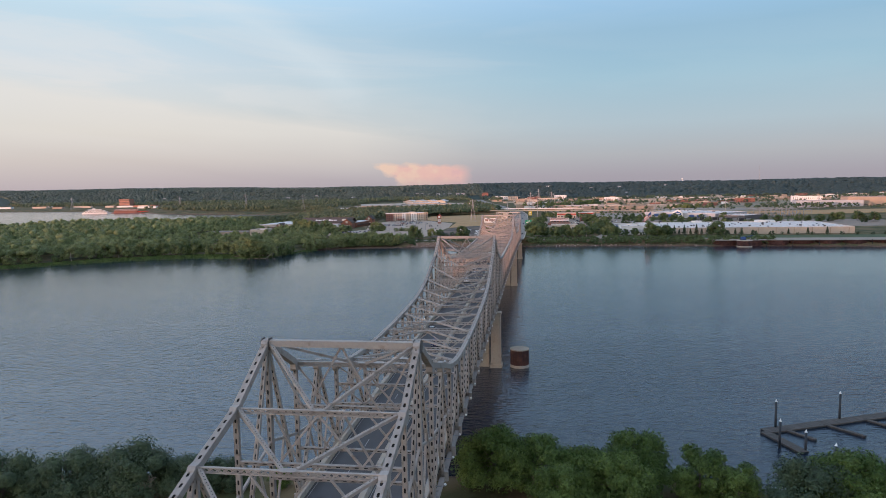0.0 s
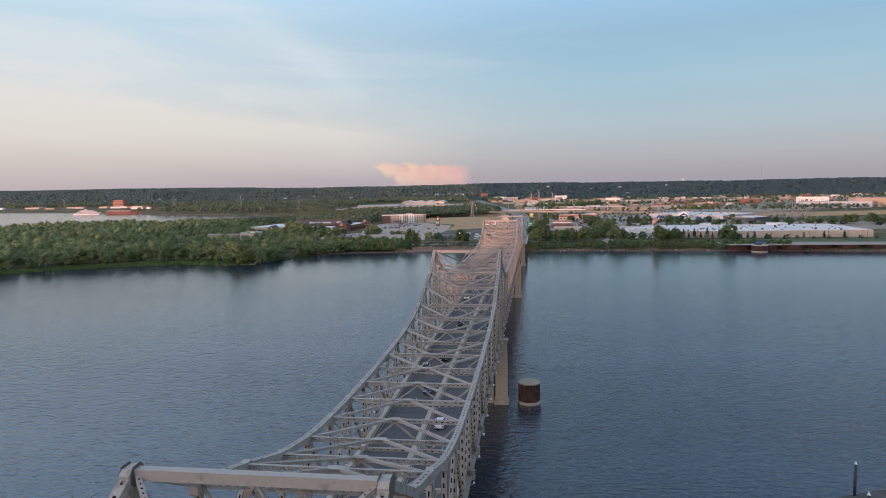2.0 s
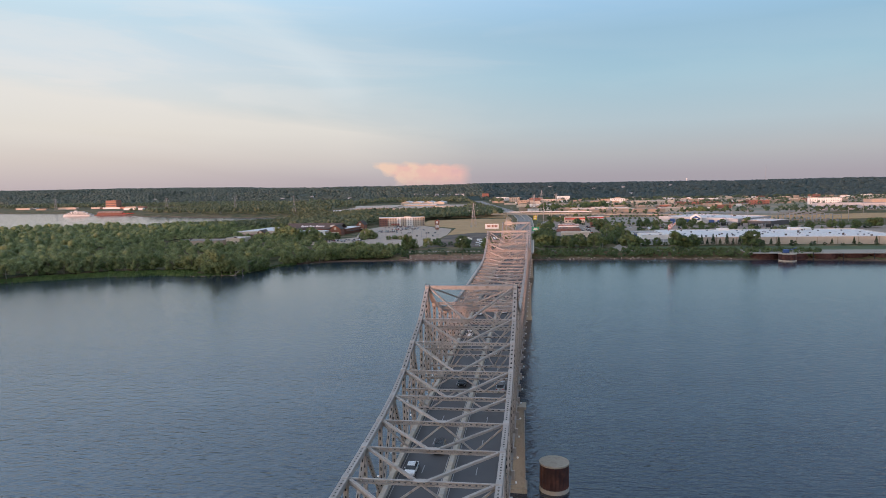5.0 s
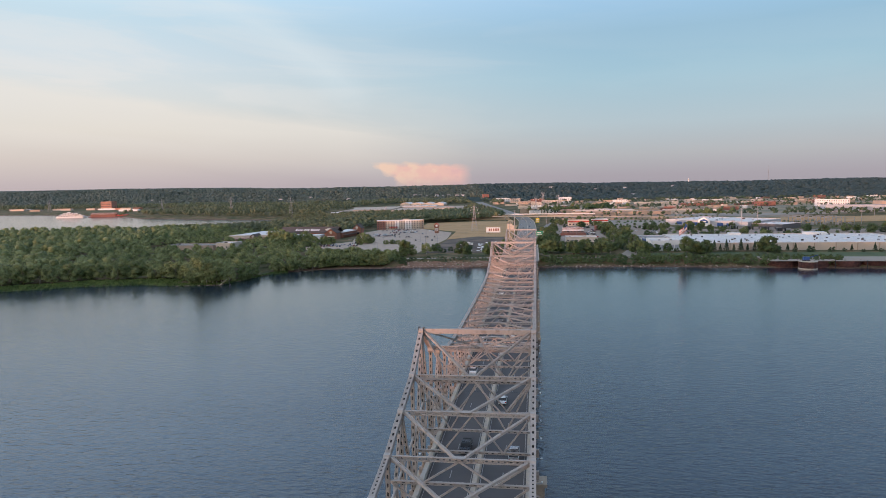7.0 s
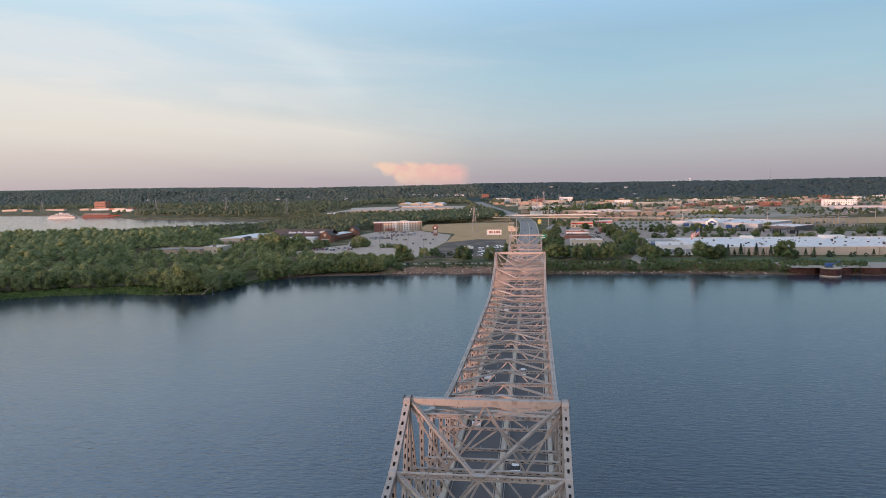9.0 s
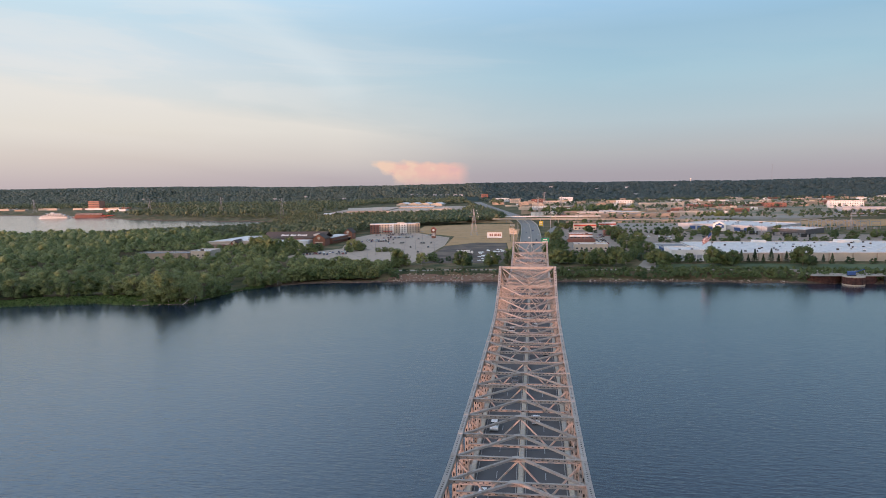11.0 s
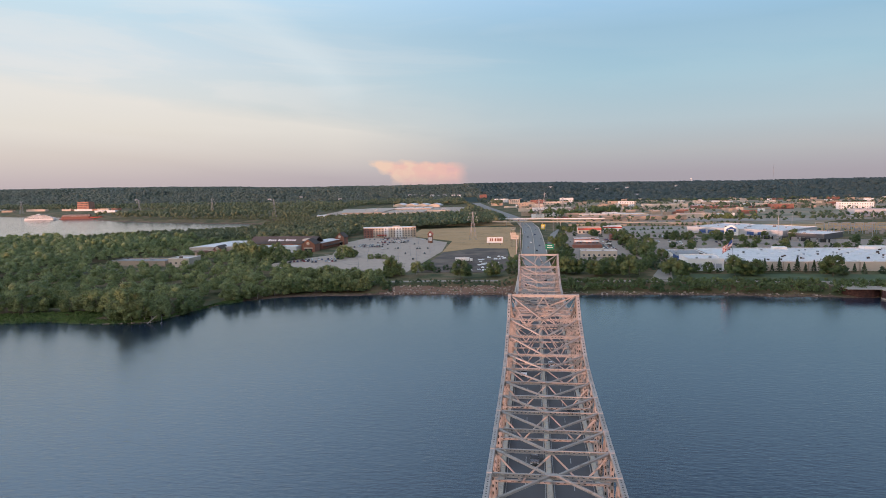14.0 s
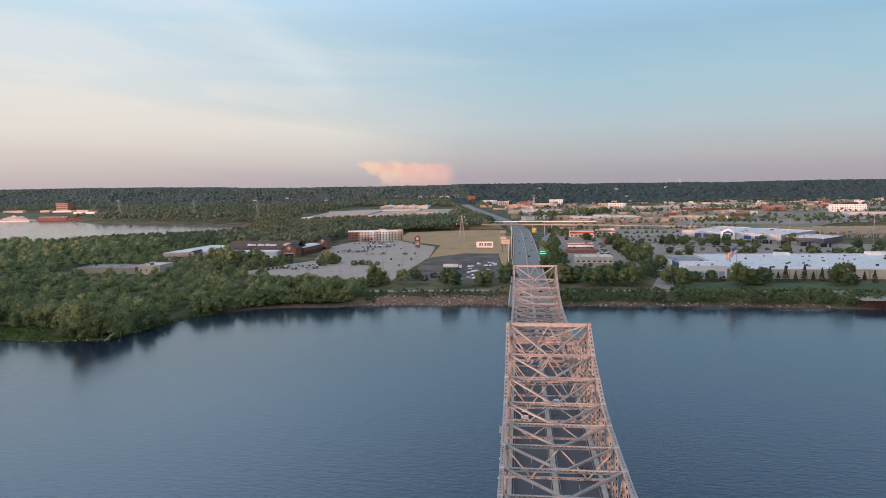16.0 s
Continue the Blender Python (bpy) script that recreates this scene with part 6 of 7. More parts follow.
def leaf_quads(rng, centres, radii, n, size, squash=.8, inner=.72, droop=0.0):
    """Leaf sprays on the outer shell of a set of lobes."""
    centres, radii = np.asarray(centres, float), np.asarray(radii, float)
    k = rng.choice(len(radii), n, p=radii ** 2 / (radii ** 2).sum())
    d = rng.normal(size=(n, 3)); d /= np.linalg.norm(d, axis=1)[:, None]
    d[:, 2] = np.where(d[:, 2] < -.35, -d[:, 2], d[:, 2])
    r = radii[k] * rng.uniform(inner, 1.06, n)
    P = centres[k] + d * r[:, None] * np.array([1, 1, squash])
    nrm = d + rng.normal(size=(n, 3)) * .45; nrm[:, 2] += .3 - droop; nrm /= np.linalg.norm(nrm, axis=1)[:, None]
    a = np.cross(nrm, rng.normal(size=(n, 3))); a /= np.linalg.norm(a, axis=1)[:, None]
    if droop: a[:, 2] -= droop; a /= np.linalg.norm(a, axis=1)[:, None]
    b = np.cross(nrm, a); b /= np.linalg.norm(b, axis=1)[:, None]
    s = size * rng.uniform(.6, 1.3, n)[:, None]; el = 1.0 + droop
    return np.stack([P - a * s * el, P + b * s * .55, P + a * s * el, P - b * s * .55], 1)
def lobes_of(rng, h, w, n, low=.3):
    c, r = [], []
    for i in range(n):
        f = low + (1 - low) * ((i + .5) / n); ang = i * 2.4 + rng.uniform(-.5, .5)
        reach = w * (.55 * math.sin(math.pi * min(1, f * .92)) + .08) * rng.uniform(.55, 1.05)
        rad = w * rng.uniform(.24, .36) * (1.1 - .45 * max(0, f - .55)) * (1 if n < 25 else .8)
        c.append((reach * math.cos(ang), reach * math.sin(ang), f * h - rad * .6)); r.append(rad)
    return c, r
def branch_shape(rng, h, c, r, trunk):
    S = Shape(); bend = Vector((rng.uniform(-.04, .04) * h, rng.uniform(-.04, .04) * h, 0))
    pts = [Vector((0, 0, -1.5)), Vector((0, 0, 0)), Vector((0, 0, h * .3)) + bend, Vector((0, 0, h * .62)) + bend * 1.6, Vector((0, 0, h * .88)) + bend * 2]
    rad = [trunk * 1.3, trunk, trunk * .75, trunk * .45, trunk * .14]
    for i in range(4): S.tube(pts[i], pts[i + 1], rad[i], rad[i + 1], 7, False)
    for q, rr in zip(c, r):
        base = pts[2].lerp(pts[3], min(1, max(0, (q[2] / h - .35) * 1.4)))
        mid = base.lerp(Vector(q), .55) + Vector((0, 0, -.03 * h))
        S.tube(base, mid, trunk * .34, trunk * .2, 5, False); S.tube(mid, q, trunk * .2, trunk * .06, 5, False)
    return S
def tree_kind(seed, h, w, nl, leaves, size, mat, label, bark=None, droop=0.0, low=.3, name="tree", category="tree", group="", trunk=None):
    rng = np.random.default_rng(seed)
    c, r = lobes_of(rng, h, w, nl, low)
    t = thing(name, label, category, group)
    part("trunk", branch_shape(rng, h, c, r, trunk or h * .022), bark or BARK, t)
    part("crown", leafy_mesh("crown", np.array(c), np.array(r), .62 if leaves > 2000 else .74, leaf_quads(rng, c, r, leaves, size, .85, .62, droop), mat, rng), None, t)
    return t
def conifer_kind(seed, h, w, label):
    rng = np.random.default_rng(seed)
    t = thing("conifer", label, "tree", "conifers")
    part("trunk", Shape().tube((0, 0, -1), (0, 0, h), h * .022, .03, 7, False), BARK, t)
    n = 700; f = rng.uniform(.06, 1, n) ** .8; ang = rng.uniform(0, 2 * math.pi, n); rad = w / 2 * (1.02 - f) * rng.uniform(.55, 1.05, n) * (1 + .18 * np.sin(f * 40))
    P = np.stack([rad * np.cos(ang), rad * np.sin(ang), f * h], 1)
    out = np.stack([np.cos(ang), np.sin(ang), np.full(n, -.35)], 1); side = np.stack([-np.sin(ang), np.cos(ang), rng.normal(size=n) * .3], 1)
    s = (w * .11) * rng.uniform(.6, 1.2, n)[:, None]
    part("crown", quad_mesh("crown", np.stack([P - out * s, P + side * s * .6, P + out * s, P - side * s * .6], 1), LEAF_DARK), None, t)
    return t
def plant(protos, spots, seed, lo=.8, hi=1.2):
    """First spot of each kind takes the made tree, the others copies."""
    pr = random.Random(seed); used = set()
    for x, y, *rest in spots:
        i = pr.randrange(len(protos)) if len(rest) < 2 or rest[1] is None else rest[1]
        s = pr.uniform(lo, hi) * (rest[0] if rest else 1)
        m = pose(x, y, lz(x, y) - .1, 0, 0, pr.uniform(0, 360))
        if i not in used:
            used.add(i); protos[i].matrix_basis = m @ Matrix.Scale(s, 4)
        else:
            o = copy_thing(protos[i], m); o.matrix_basis = m @ Matrix.Scale(s, 4)
    for i, p in enumerate(protos):
        if i not in used:
            for o in (p, *p.children_recursive): bpy.data.objects.remove(o)

# near bank, large in view at the start of the walk
near = [tree_kind(1, 12.5, 12, 36, 11000, .28, LEAF, "lush green willow on the near river bank", droop=.35, group="near bank trees"),
        tree_kind(2, 12, 11, 32, 10500, .28, LEAF, "lush green broadleaf tree on the near river bank", group="near bank trees"),
        tree_kind(3, 9.5, 7.5, 14, 7000, .24, LEAF, "small green tree on the near river bank", droop=.15, group="near bank trees", low=.15),
        tree_kind(4, 12, 13, 22, 9500, .29, LEAF_DARK, "dark green tree on the near river bank", group="near bank trees")]
plant(near, [(16, 55, 1.02, 0), (25, 54, .95, 1), (34, 51, .78, 0), (45.5, 58, 1.02, 1), (29, 43, .8, 1), (40, 45, .85, 0), (57, 53, 1.08, 2), (63.5, 50, .88, 2),
             (83, 47, 1.1, 1), (76, 46, .95, 3), (90, 46, 1.0, 1), (-58, 40, .95, 3), (-70, 38, .88, 3), (-82, 34, .86, 3), (-92, 28, .82, 3), (-48, 44, .66, 3), (-41, 48, .55, 3), (-30, 50, .5, 2)], 3, .96, 1.04)

# far bank trees that stand by themselves
bank = [tree_kind(11, 14, 11, 14, 1150, .6, LEAF_MID, "green broadleaf tree on the far bank", group="far bank trees"),
        tree_kind(12, 16, 12, 15, 1250, .62, LEAF_MID, "tall spreading green tree on the far bank", group="far bank trees"),
        tree_kind(13, 12, 10, 12, 1050, .58, LEAF_MID, "round green tree on the far bank", group="far bank trees"),
        tree_kind(14, 13, 9, 13, 1050, .58, LEAF_FAR, "pale-barked leaning tree at the water's edge", PALEBARK, group="far bank trees", low=.4),
        tree_kind(15, 8, 7, 8, 600, .6, LEAF_DARK, "small dark green tree", group="far bank trees", low=.15)]
vr2 = random.Random(21)
spots = [(31, 684, .9), (44, 670, .95, 1), (58, 676, .85), (71, 671, 1.0, 1), (80, 682, .8), (103, 748, .9), (108, 664, 1.05, 1), (109, 700, .8), (133, 715, .6), (149, 673, 1.25, 1), (158, 680, .9), (165, 676, .9), (219, 674, 1.0, 1), (228, 680, .8), (17, 748, .8), (20, 690, .9), (29, 714, .9),
         (24, 730, .8), (22, 775, .9), (24, 800, .8), (27, 840, .9), (28, 880, .8), (30, 930, .9), (103, 786, .9), (112, 760, .8), (124, 938, .8), (59, 748, .8, 4), (66, 750, .8, 4), (74, 755, .8, 4), (80, 752, .8, 4), (86, 755, .8, 4), (50, 746, .8, 4), (98, 830, .9), (104, 860, .9), (108, 900, .8),
         (-115, 667, 1.0, 1), (-96, 676, .9), (-90, 700, .7), (-82, 690, .6, 4), (-76, 706, .6, 4), (-68, 690, .6, 4), (-58, 656, .8), (-34, 668, .8), (-30, 706, .8), (-17, 690, .9), (-18, 665, .9, 4), (-16, 730, .7), (-197, 812, .9), (-190, 808, .8), (-184, 800, .5, 4), (-155, 790, .5, 4), (-148, 789, .5, 4), (-162, 788, .5, 4), (-140, 787, .45, 4),
         (-248, 787, .9), (-256, 792, .9), (-264, 800, 1.0), (-273, 772, 1.0), (-280, 805, .9), (-290, 812, 1.0), (-300, 815, 1.0), (-240, 800, .7, 4), (-232, 806, .6, 4), (-285, 780, 1.0), (-294, 790, 1.0), (-305, 800, .9)]
for x in np.arange(-206, -104, 6.5): spots.append((float(x), 676 - abs(x + 150) * .03 + vr2.uniform(-5, 5), .62, None))
for x in np.arange(-195, -110, 8): spots.append((float(x), 655 + vr2.uniform(-6, 6), .75, None))
for x in np.arange(232, 470, 15): spots.append((float(x), 690 + vr2.uniform(-4, 4), .42, 4))
for i in range(22): spots.append((vr2.uniform(128, 330), 862 + vr2.uniform(-6, 40), .6, None))
for i in range(16): spots.append((vr2.uniform(130, 320), 1000 + vr2.uniform(-6, 24), .65, None))
for i in range(14): spots.append((400 + i * 9 + vr2.uniform(-4, 4), 905 + vr2.uniform(-12, 40), .8, None))
for i in range(24): spots.append((vr2.uniform(32, 128), vr2.uniform(1020, 1230), .6, None))
for i in range(34): spots.append((vr2.choice((21, 26, 106, 112, 34, 100)) + vr2.uniform(-4, 4), vr2.uniform(690, 1060), vr2.uniform(.45, .8), None))
# the wooded point and the water's edge of the peninsula
spots += [(-233, 508, 1.1, 3), (-241, 510, 1.15, 1), (-249, 509, 1.0, 0), (-227, 511, .9, 3), (-229, 507, .95, 3), (-236, 505, .8, 3), (-222, 513, .8, 3), (-243, 508, .75, 0), (-250, 512, .7, 2), (-226, 520, .85, 1), (-234, 519, .9, 1), (-218, 532, .8, 0)]
for x in np.arange(-560, -205, 9.0):
    spots.append((float(x), float(line_y(SHORE, x)) + (24 if x < -262 else 16) + vr2.uniform(-4, 6), .9 if vr2.random() > .25 else .7, None))
for k in range(10): spots.append((-210 + k * 4.2, 572 + k * 4.0 + vr2.uniform(-3, 3), .85, None))
for x in np.arange(-172, -118, 6): spots.append((float(x), float(line_y(SHORE, x)) + 10 + vr2.uniform(-2, 5), .72, None))
spots += [(-278, 758, .7, 4), (-268, 752, .7, 0), (-258, 757, .7, 2), (-249, 759, .8, 4), (-242, 772, .7, 0), (-234, 782, .8, 4), (-193, 786, .8, 2), (-187, 799, .8, 0), (-185, 812, .7, 4)]
spots += [(24, 679, .9, 1), (34, 690, .8, 0), (39, 721, .7, 2), (48, 682, .9, 0), (57, 690, .8, 1), (63, 702, .7, 2), (75, 745, .7, 0), (76, 700, .9, 1), (86, 706, .8, 0), (92, 722, .8, 2), (97, 736, .8, 0),
          (99, 813, .7, 2), (104, 800, .8, 0), (19, 812, .7, 2), (20, 792, .8, 0), (27, 943, .7, 2), (26, 918, .7, 0), (118, 862, .8, 1), (116, 848, .7, 2), (52, 735, .6, 4), (68, 738, .6, 4)]
spots += [(165, 984, .65, 0), (173, 981, .6, 2), (183, 984, .65, 0), (192, 978, .55, 4), (201, 971, .65, 2), (216, 970, .7, 0), (226, 964, .65, 2), (239, 958, .65, 0), (248, 937, .6, 2), (350, 932, .7, 1), (361, 911, .7, 0)]
spots += [(103, 681, .8, 1), (113, 684, .8, 0), (124, 694, .7, 2), (135, 694, .65, 0), (143, 693, .6, 4), (160, 694, .7, 2), (171, 693, .7, 0), (226, 692, .75, 2), (262, 691, .6, 4), (281, 691, .6, 4)]
west = [tree_kind(11, 14, 11, 14, 1150, .6, LEAF_FAR, "olive-green broadleaf tree on the wooded shore", group="wooded shore trees"),
        tree_kind(12, 16, 12, 15, 1250, .62, LEAF_FAR, "tall spreading olive-green tree on the wooded shore", group="wooded shore trees"),
        tree_kind(13, 12, 10, 12, 1050, .58, LEAF_FAR, "round olive-green tree on the wooded shore", group="wooded shore trees"),
        tree_kind(14, 13, 9, 13, 1050, .58, LEAF_FAR, "pale-barked leaning tree on the wooded point", PALEBARK, group="wooded shore trees", low=.4)]
plant(west, [q if len(q) < 4 or q[3] != 4 else (*q[:3], 2) for q in spots if q[0] < -104], 9)
plant(bank, [q for q in spots if q[0] >= -104], 8)
cons = [conifer_kind(31, 12, 6, "dark green conifer before the warehouse store"), conifer_kind(32, 9, 5, "small dark conifer before the warehouse store")]
plant(cons, [(179, 700, 1.0, 0), (184, 698, .8, 1), (190, 700, 1.15, 0), (196, 697, .7, 1), (203, 699, .9, 0), (208, 696, .8, 1), (215, 698, .95, 0), (237, 696, .7, 1), (244, 697, .7, 1), (251, 697, .8, 1), (300, 697, .8, 1), (320, 697, .8, 1), (340, 697, .8, 1)], 4)

# closed woods: many rough crowns in one mesh
def woods(name, label, spots, heights, mat, seed, lobes=4, sprays=50, spray=1.0, category="woods", wide=1.0, sink=0.0, core=.84):
    """Crowns of a few dark cores wrapped in leaf sprays, all in one mesh."""
    rng = np.random.default_rng(seed)
    n = len(spots); spots = np.asarray(spots, float); heights = np.asarray(heights, float)
    z0 = land_z(spots[:, 0], spots[:, 1])
    c = np.zeros((n, lobes, 3)); r = np.zeros((n, lobes)); turn = rng.uniform(0, 6.28, n)
    for k in range(lobes):
        ang = turn + 6.28 * k / max(1, lobes - 1) + rng.uniform(-.5, .5, n); reach = heights * (.0 if k == 0 else .22) * rng.uniform(.8, 1.25, n)
        r[:, k] = heights * (rng.uniform(.23, .30, n) if k == 0 else rng.uniform(.16, .24, n))
        c[:, k, 0] = spots[:, 0] + reach * np.cos(ang); c[:, k, 1] = spots[:, 1] + reach * np.sin(ang)
        c[:, k, 2] = z0 + heights * (.74 if k == 0 else .52) * rng.uniform(.88, 1.08, n)
    c[:, :, 2] -= sink * heights[:, None]; c[:, :, :2] += (c[:, :, :2] - spots[:, None]) * (wide - 1); r *= wide
    C, R = c.reshape(-1, 3), r.reshape(-1)
    Q = np.zeros((0, 4, 3))
    if sprays:
        d = rng.normal(size=(n * sprays, 3)); d /= np.linalg.norm(d, axis=1)[:, None]; d[:, 2] = np.where(d[:, 2] < -.2, -d[:, 2], d[:, 2])
        which = np.repeat(np.arange(n), sprays) * lobes + rng.integers(0, lobes, n * sprays)
        P = C[which] + d * (R[which] * rng.uniform(.86, 1.1, n * sprays))[:, None]
        nm = d + rng.normal(size=d.shape) * .33; nm[:, 2] += .2; nm /= np.linalg.norm(nm, axis=1)[:, None]
        a = np.cross(nm, rng.normal(size=d.shape)); a /= np.linalg.norm(a, axis=1)[:, None]; b = np.cross(nm, a)
        s = spray * rng.uniform(.6, 1.3, len(d))[:, None]
        Q = np.stack([P - a * s, P + b * s * .7, P + a * s, P - b * s * .7], 1)
    me = leafy_mesh(name, C, R, core, Q, mat, rng)
    return tagged(new(name, me), label, category, kind="stuff")

def inside(poly, x, y):
    res = np.zeros(x.shape, bool); n = len(poly)
    for i in range(n):
        (x0, y0), (x1, y1) = poly[i], poly[(i + 1) % n]
        res ^= ((y0 > y) != (y1 > y)) & (x < (x1 - x0) * (y - y0) / (y1 - y0 + 1e-9) + x0)
    return res
def scatter(x0, x1, y0, y1, step, seed):
    rng = np.random.default_rng(seed)
    if step > 12:
        n = int((x1 - x0) * (y1 - y0) / step ** 2)
        return rng.uniform(x0, x1, n), rng.uniform(y0, y1, n), rng
    X, Y = np.meshgrid(np.arange(x0, x1, step), np.arange(y0, y1, step))
    X = X + rng.uniform(-.6, .6, X.shape) * step; Y = Y + rng.uniform(-.6, .6, Y.shape) * step
    return X.ravel(), Y.ravel(), rng
CLEAR = [[(-260, 735), (-190, 680), (-100, 640), (20, 640), (20, 1280), (-60, 1300), (-190, 1190), (-250, 1075), (-262, 960), (-275, 880), (-262, 800)],   # car parks, field
         [(-382, 800), (-250, 800), (-225, 960), (-270, 965), (-300, 925), (-385, 915)],      # lodge
         [(-412, 690), (-308, 694), (-310, 756), (-408, 760)],                                 # annexes
         [(-455, 1500), (-300, 1490), (-205, 1540), (-165, 1750), (-200, 2250), (-420, 2330), (-540, 2300), (-510, 1600)]]
def keep(x, y, gap):
    ok = (y > line_y(SHORE, x) + gap) & (lake_depth(x, y) < np.where((y > 1420) & (x > -1100), -34, -8))
    for p in CLEAR: ok &= ~inside(p, x, y)
    ok &= np.abs(x - np.interp(y, ROAD_Y, ROAD_X)) > 34
    return ok
x, y, rng = scatter(-760, -108, 380, 960, 11.2, 41)
k = keep(x, y, 30); x, y = x[k], y[k]
tall = rng.uniform(9.5, 19, len(x)) * np.where((x > -430) & (y > 560), .66, 1)
gap = (x < -205) & (x > -345) & (y < line_y(SHORE, x) + np.where(x < -256, 46, 26)); x, y, tall = x[~gap], y[~gap], tall[~gap]
front = (y < line_y(SHORE, x) + 150) & (x > -520)
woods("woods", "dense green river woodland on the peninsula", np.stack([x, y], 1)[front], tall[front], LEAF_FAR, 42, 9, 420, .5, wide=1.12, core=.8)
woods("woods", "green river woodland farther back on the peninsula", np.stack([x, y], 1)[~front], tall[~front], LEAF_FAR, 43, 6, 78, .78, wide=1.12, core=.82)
x, y, rng = scatter(-900, -60, 960, 1560, 10.5, 43)
k = keep(x, y, 30) & ((x < -180) | (y > 1190)); x, y = x[k], y[k]
tall = rng.uniform(10, 16, len(x)) * np.interp(-lake_depth(x, y), [0, 60, 200], [.45, .6, 1]) * np.where(x < -420, .8, 1)
woods("woods", "green woodland behind the stores and along the lake", np.stack([x, y], 1), tall, LEAF_BACK, 44, 4, 24, 1.3, wide=1.15)
x, y, rng = scatter(-3000, -100, 1560, 2560, 20, 45)
k = keep(x, y, 30) & (x > -1500 - (y - 1800) * 1.05) & ~((x < -1090) & (y > 1750) & (y < 2150)); x, y = x[k], y[k]
woods("far_woods", "far green woodland on the flat land", np.stack([x, y], 1), rng.uniform(11, 17, len(x)), LEAF_BACK, 46, 2, 6, 1.9, wide=1.35, sink=.15)
x, y, rng = scatter(20, 2000, 1060, 2560, 19, 47)
nz = np.sin(x * .011 + 2) * np.sin(y * .013 + x * .004) + rng.uniform(-.5, .5, x.shape)
k = (nz > .0) & (y > 1300 + np.clip(x - 380, -400, 0) * -.2) & (np.abs(x - np.interp(y, ROAD_Y, ROAD_X)) > 40); x, y = x[k], y[k]
ok = np.ones(len(x), bool)
for a, w, c in placed: ok &= ~((np.abs(x - a) < w / 2 + 6) & (np.abs(y - c) < 26))
x, y = x[ok], y[ok]
woods("far_woods", "scattered green trees between the buildings of the town", np.stack([x, y], 1), rng.uniform(7, 12, len(x)), LEAF_DARK, 48, 2, 8, 1.4, wide=1.2)
x, y, rng = scatter(-3900, 3600, 2450, 4300, 20, 49)
k = (x > -1400 - (y - 1800) * 1.05) & (x < 700 + (y - 1800) * .75) & ((np.abs(x - np.interp(y, ROAD_Y, ROAD_X)) > 30) | (y > 2900)) & (rng.uniform(size=x.shape) < .93); x, y = x[k], y[k]
h = rng.uniform(9, 16, len(x)); w_ = x < -150 - (y - 2450) * .12
woods("hill_woods", "olive wooded hills on the horizon", np.stack([x, y], 1)[w_], h[w_], LEAF_HILLW_HAZE, 50, 1, 2, 2.0, wide=2.9, sink=.55, core=.95)
woods("hill_woods", "dark blue-green wooded hills on the horizon", np.stack([x, y], 1)[~w_], h[~w_], LEAF_HILL_HAZE, 49, 1, 1, 2.0, wide=3.1, sink=.6, core=.97)
x, y, rng = scatter(-620, -120, 2260, 2720, 17, 63)
k = (np.abs(x - np.interp(y, ROAD_Y, ROAD_X)) > 34) & ~inside(CLEAR[3], x, y) & (x < np.interp(y, ROAD_Y, ROAD_X)); x, y = x[k], y[k]
woods("far_woods", "far green trees beside the highway", np.stack([x, y], 1), rng.uniform(11, 16, len(x)), LEAF_BACK, 64, 2, 8, 1.8, wide=1.35, sink=.15)
x, y, rng = scatter(-330, -40, 1215, 1500, 12.0, 51)
k = keep(x, y, 30) & ((y < 1335) & (x < -95) & (y > 1225 + (x + 330) * -.05) | (x > -215) & (y > 1320)) & ~inside(CLEAR[3], x, y); x, y = x[k], y[k]
woods("woods", "tall dark green trees before the factory and the highway", np.stack([x, y], 1), rng.uniform(12, 17, len(x)), LEAF_DARK, 52, 6, 60, 1.1, wide=1.05)
x = np.concatenate([np.random.default_rng(53).normal(152, 20, 46), np.random.default_rng(54).normal(330, 16, 20), np.random.default_rng(55).normal(60, 22, 30)]); y = np.concatenate([np.random.default_rng(56).normal(1640, 24, 46), np.random.default_rng(57).normal(1330, 9, 20), np.random.default_rng(58).normal(1560, 30, 30)])
woods("woods", "clumps of dark green trees in the town", np.stack([x, y], 1), np.random.default_rng(59).uniform(12, 19, len(x)), LEAF_MID, 60, 5, 40, 1.2)
# planting strips between the car parks
hr = np.random.default_rng(81)
rows = [(124, 250, 1016, 1016, 16), (128, 215, 1060, 1064, 10), (66, 240, 1108, 1150, 26), (120, 300, 1205, 1222, 26), (36, 120, 1190, 1225, 16), (255, 420, 1100, 1105, 22), (160, 400, 890, 880, 22), (126, 300, 1003, 985, 14), (400, 520, 985, 960, 14), (60, 330, 1285, 1270, 30)]
xy = np.concatenate([np.stack([np.linspace(a, b, n) + hr.uniform(-3, 3, n), np.linspace(c, d, n) + hr.uniform(-3, 3, n)], 1) for a, b, c, d, n in rows])
woods("planting_strip", "dark green hedges and small trees between the car parks", xy, hr.uniform(3.5, 7.5, len(xy)), LEAF_MID, 82, 4, 60, .6, "shrubs")
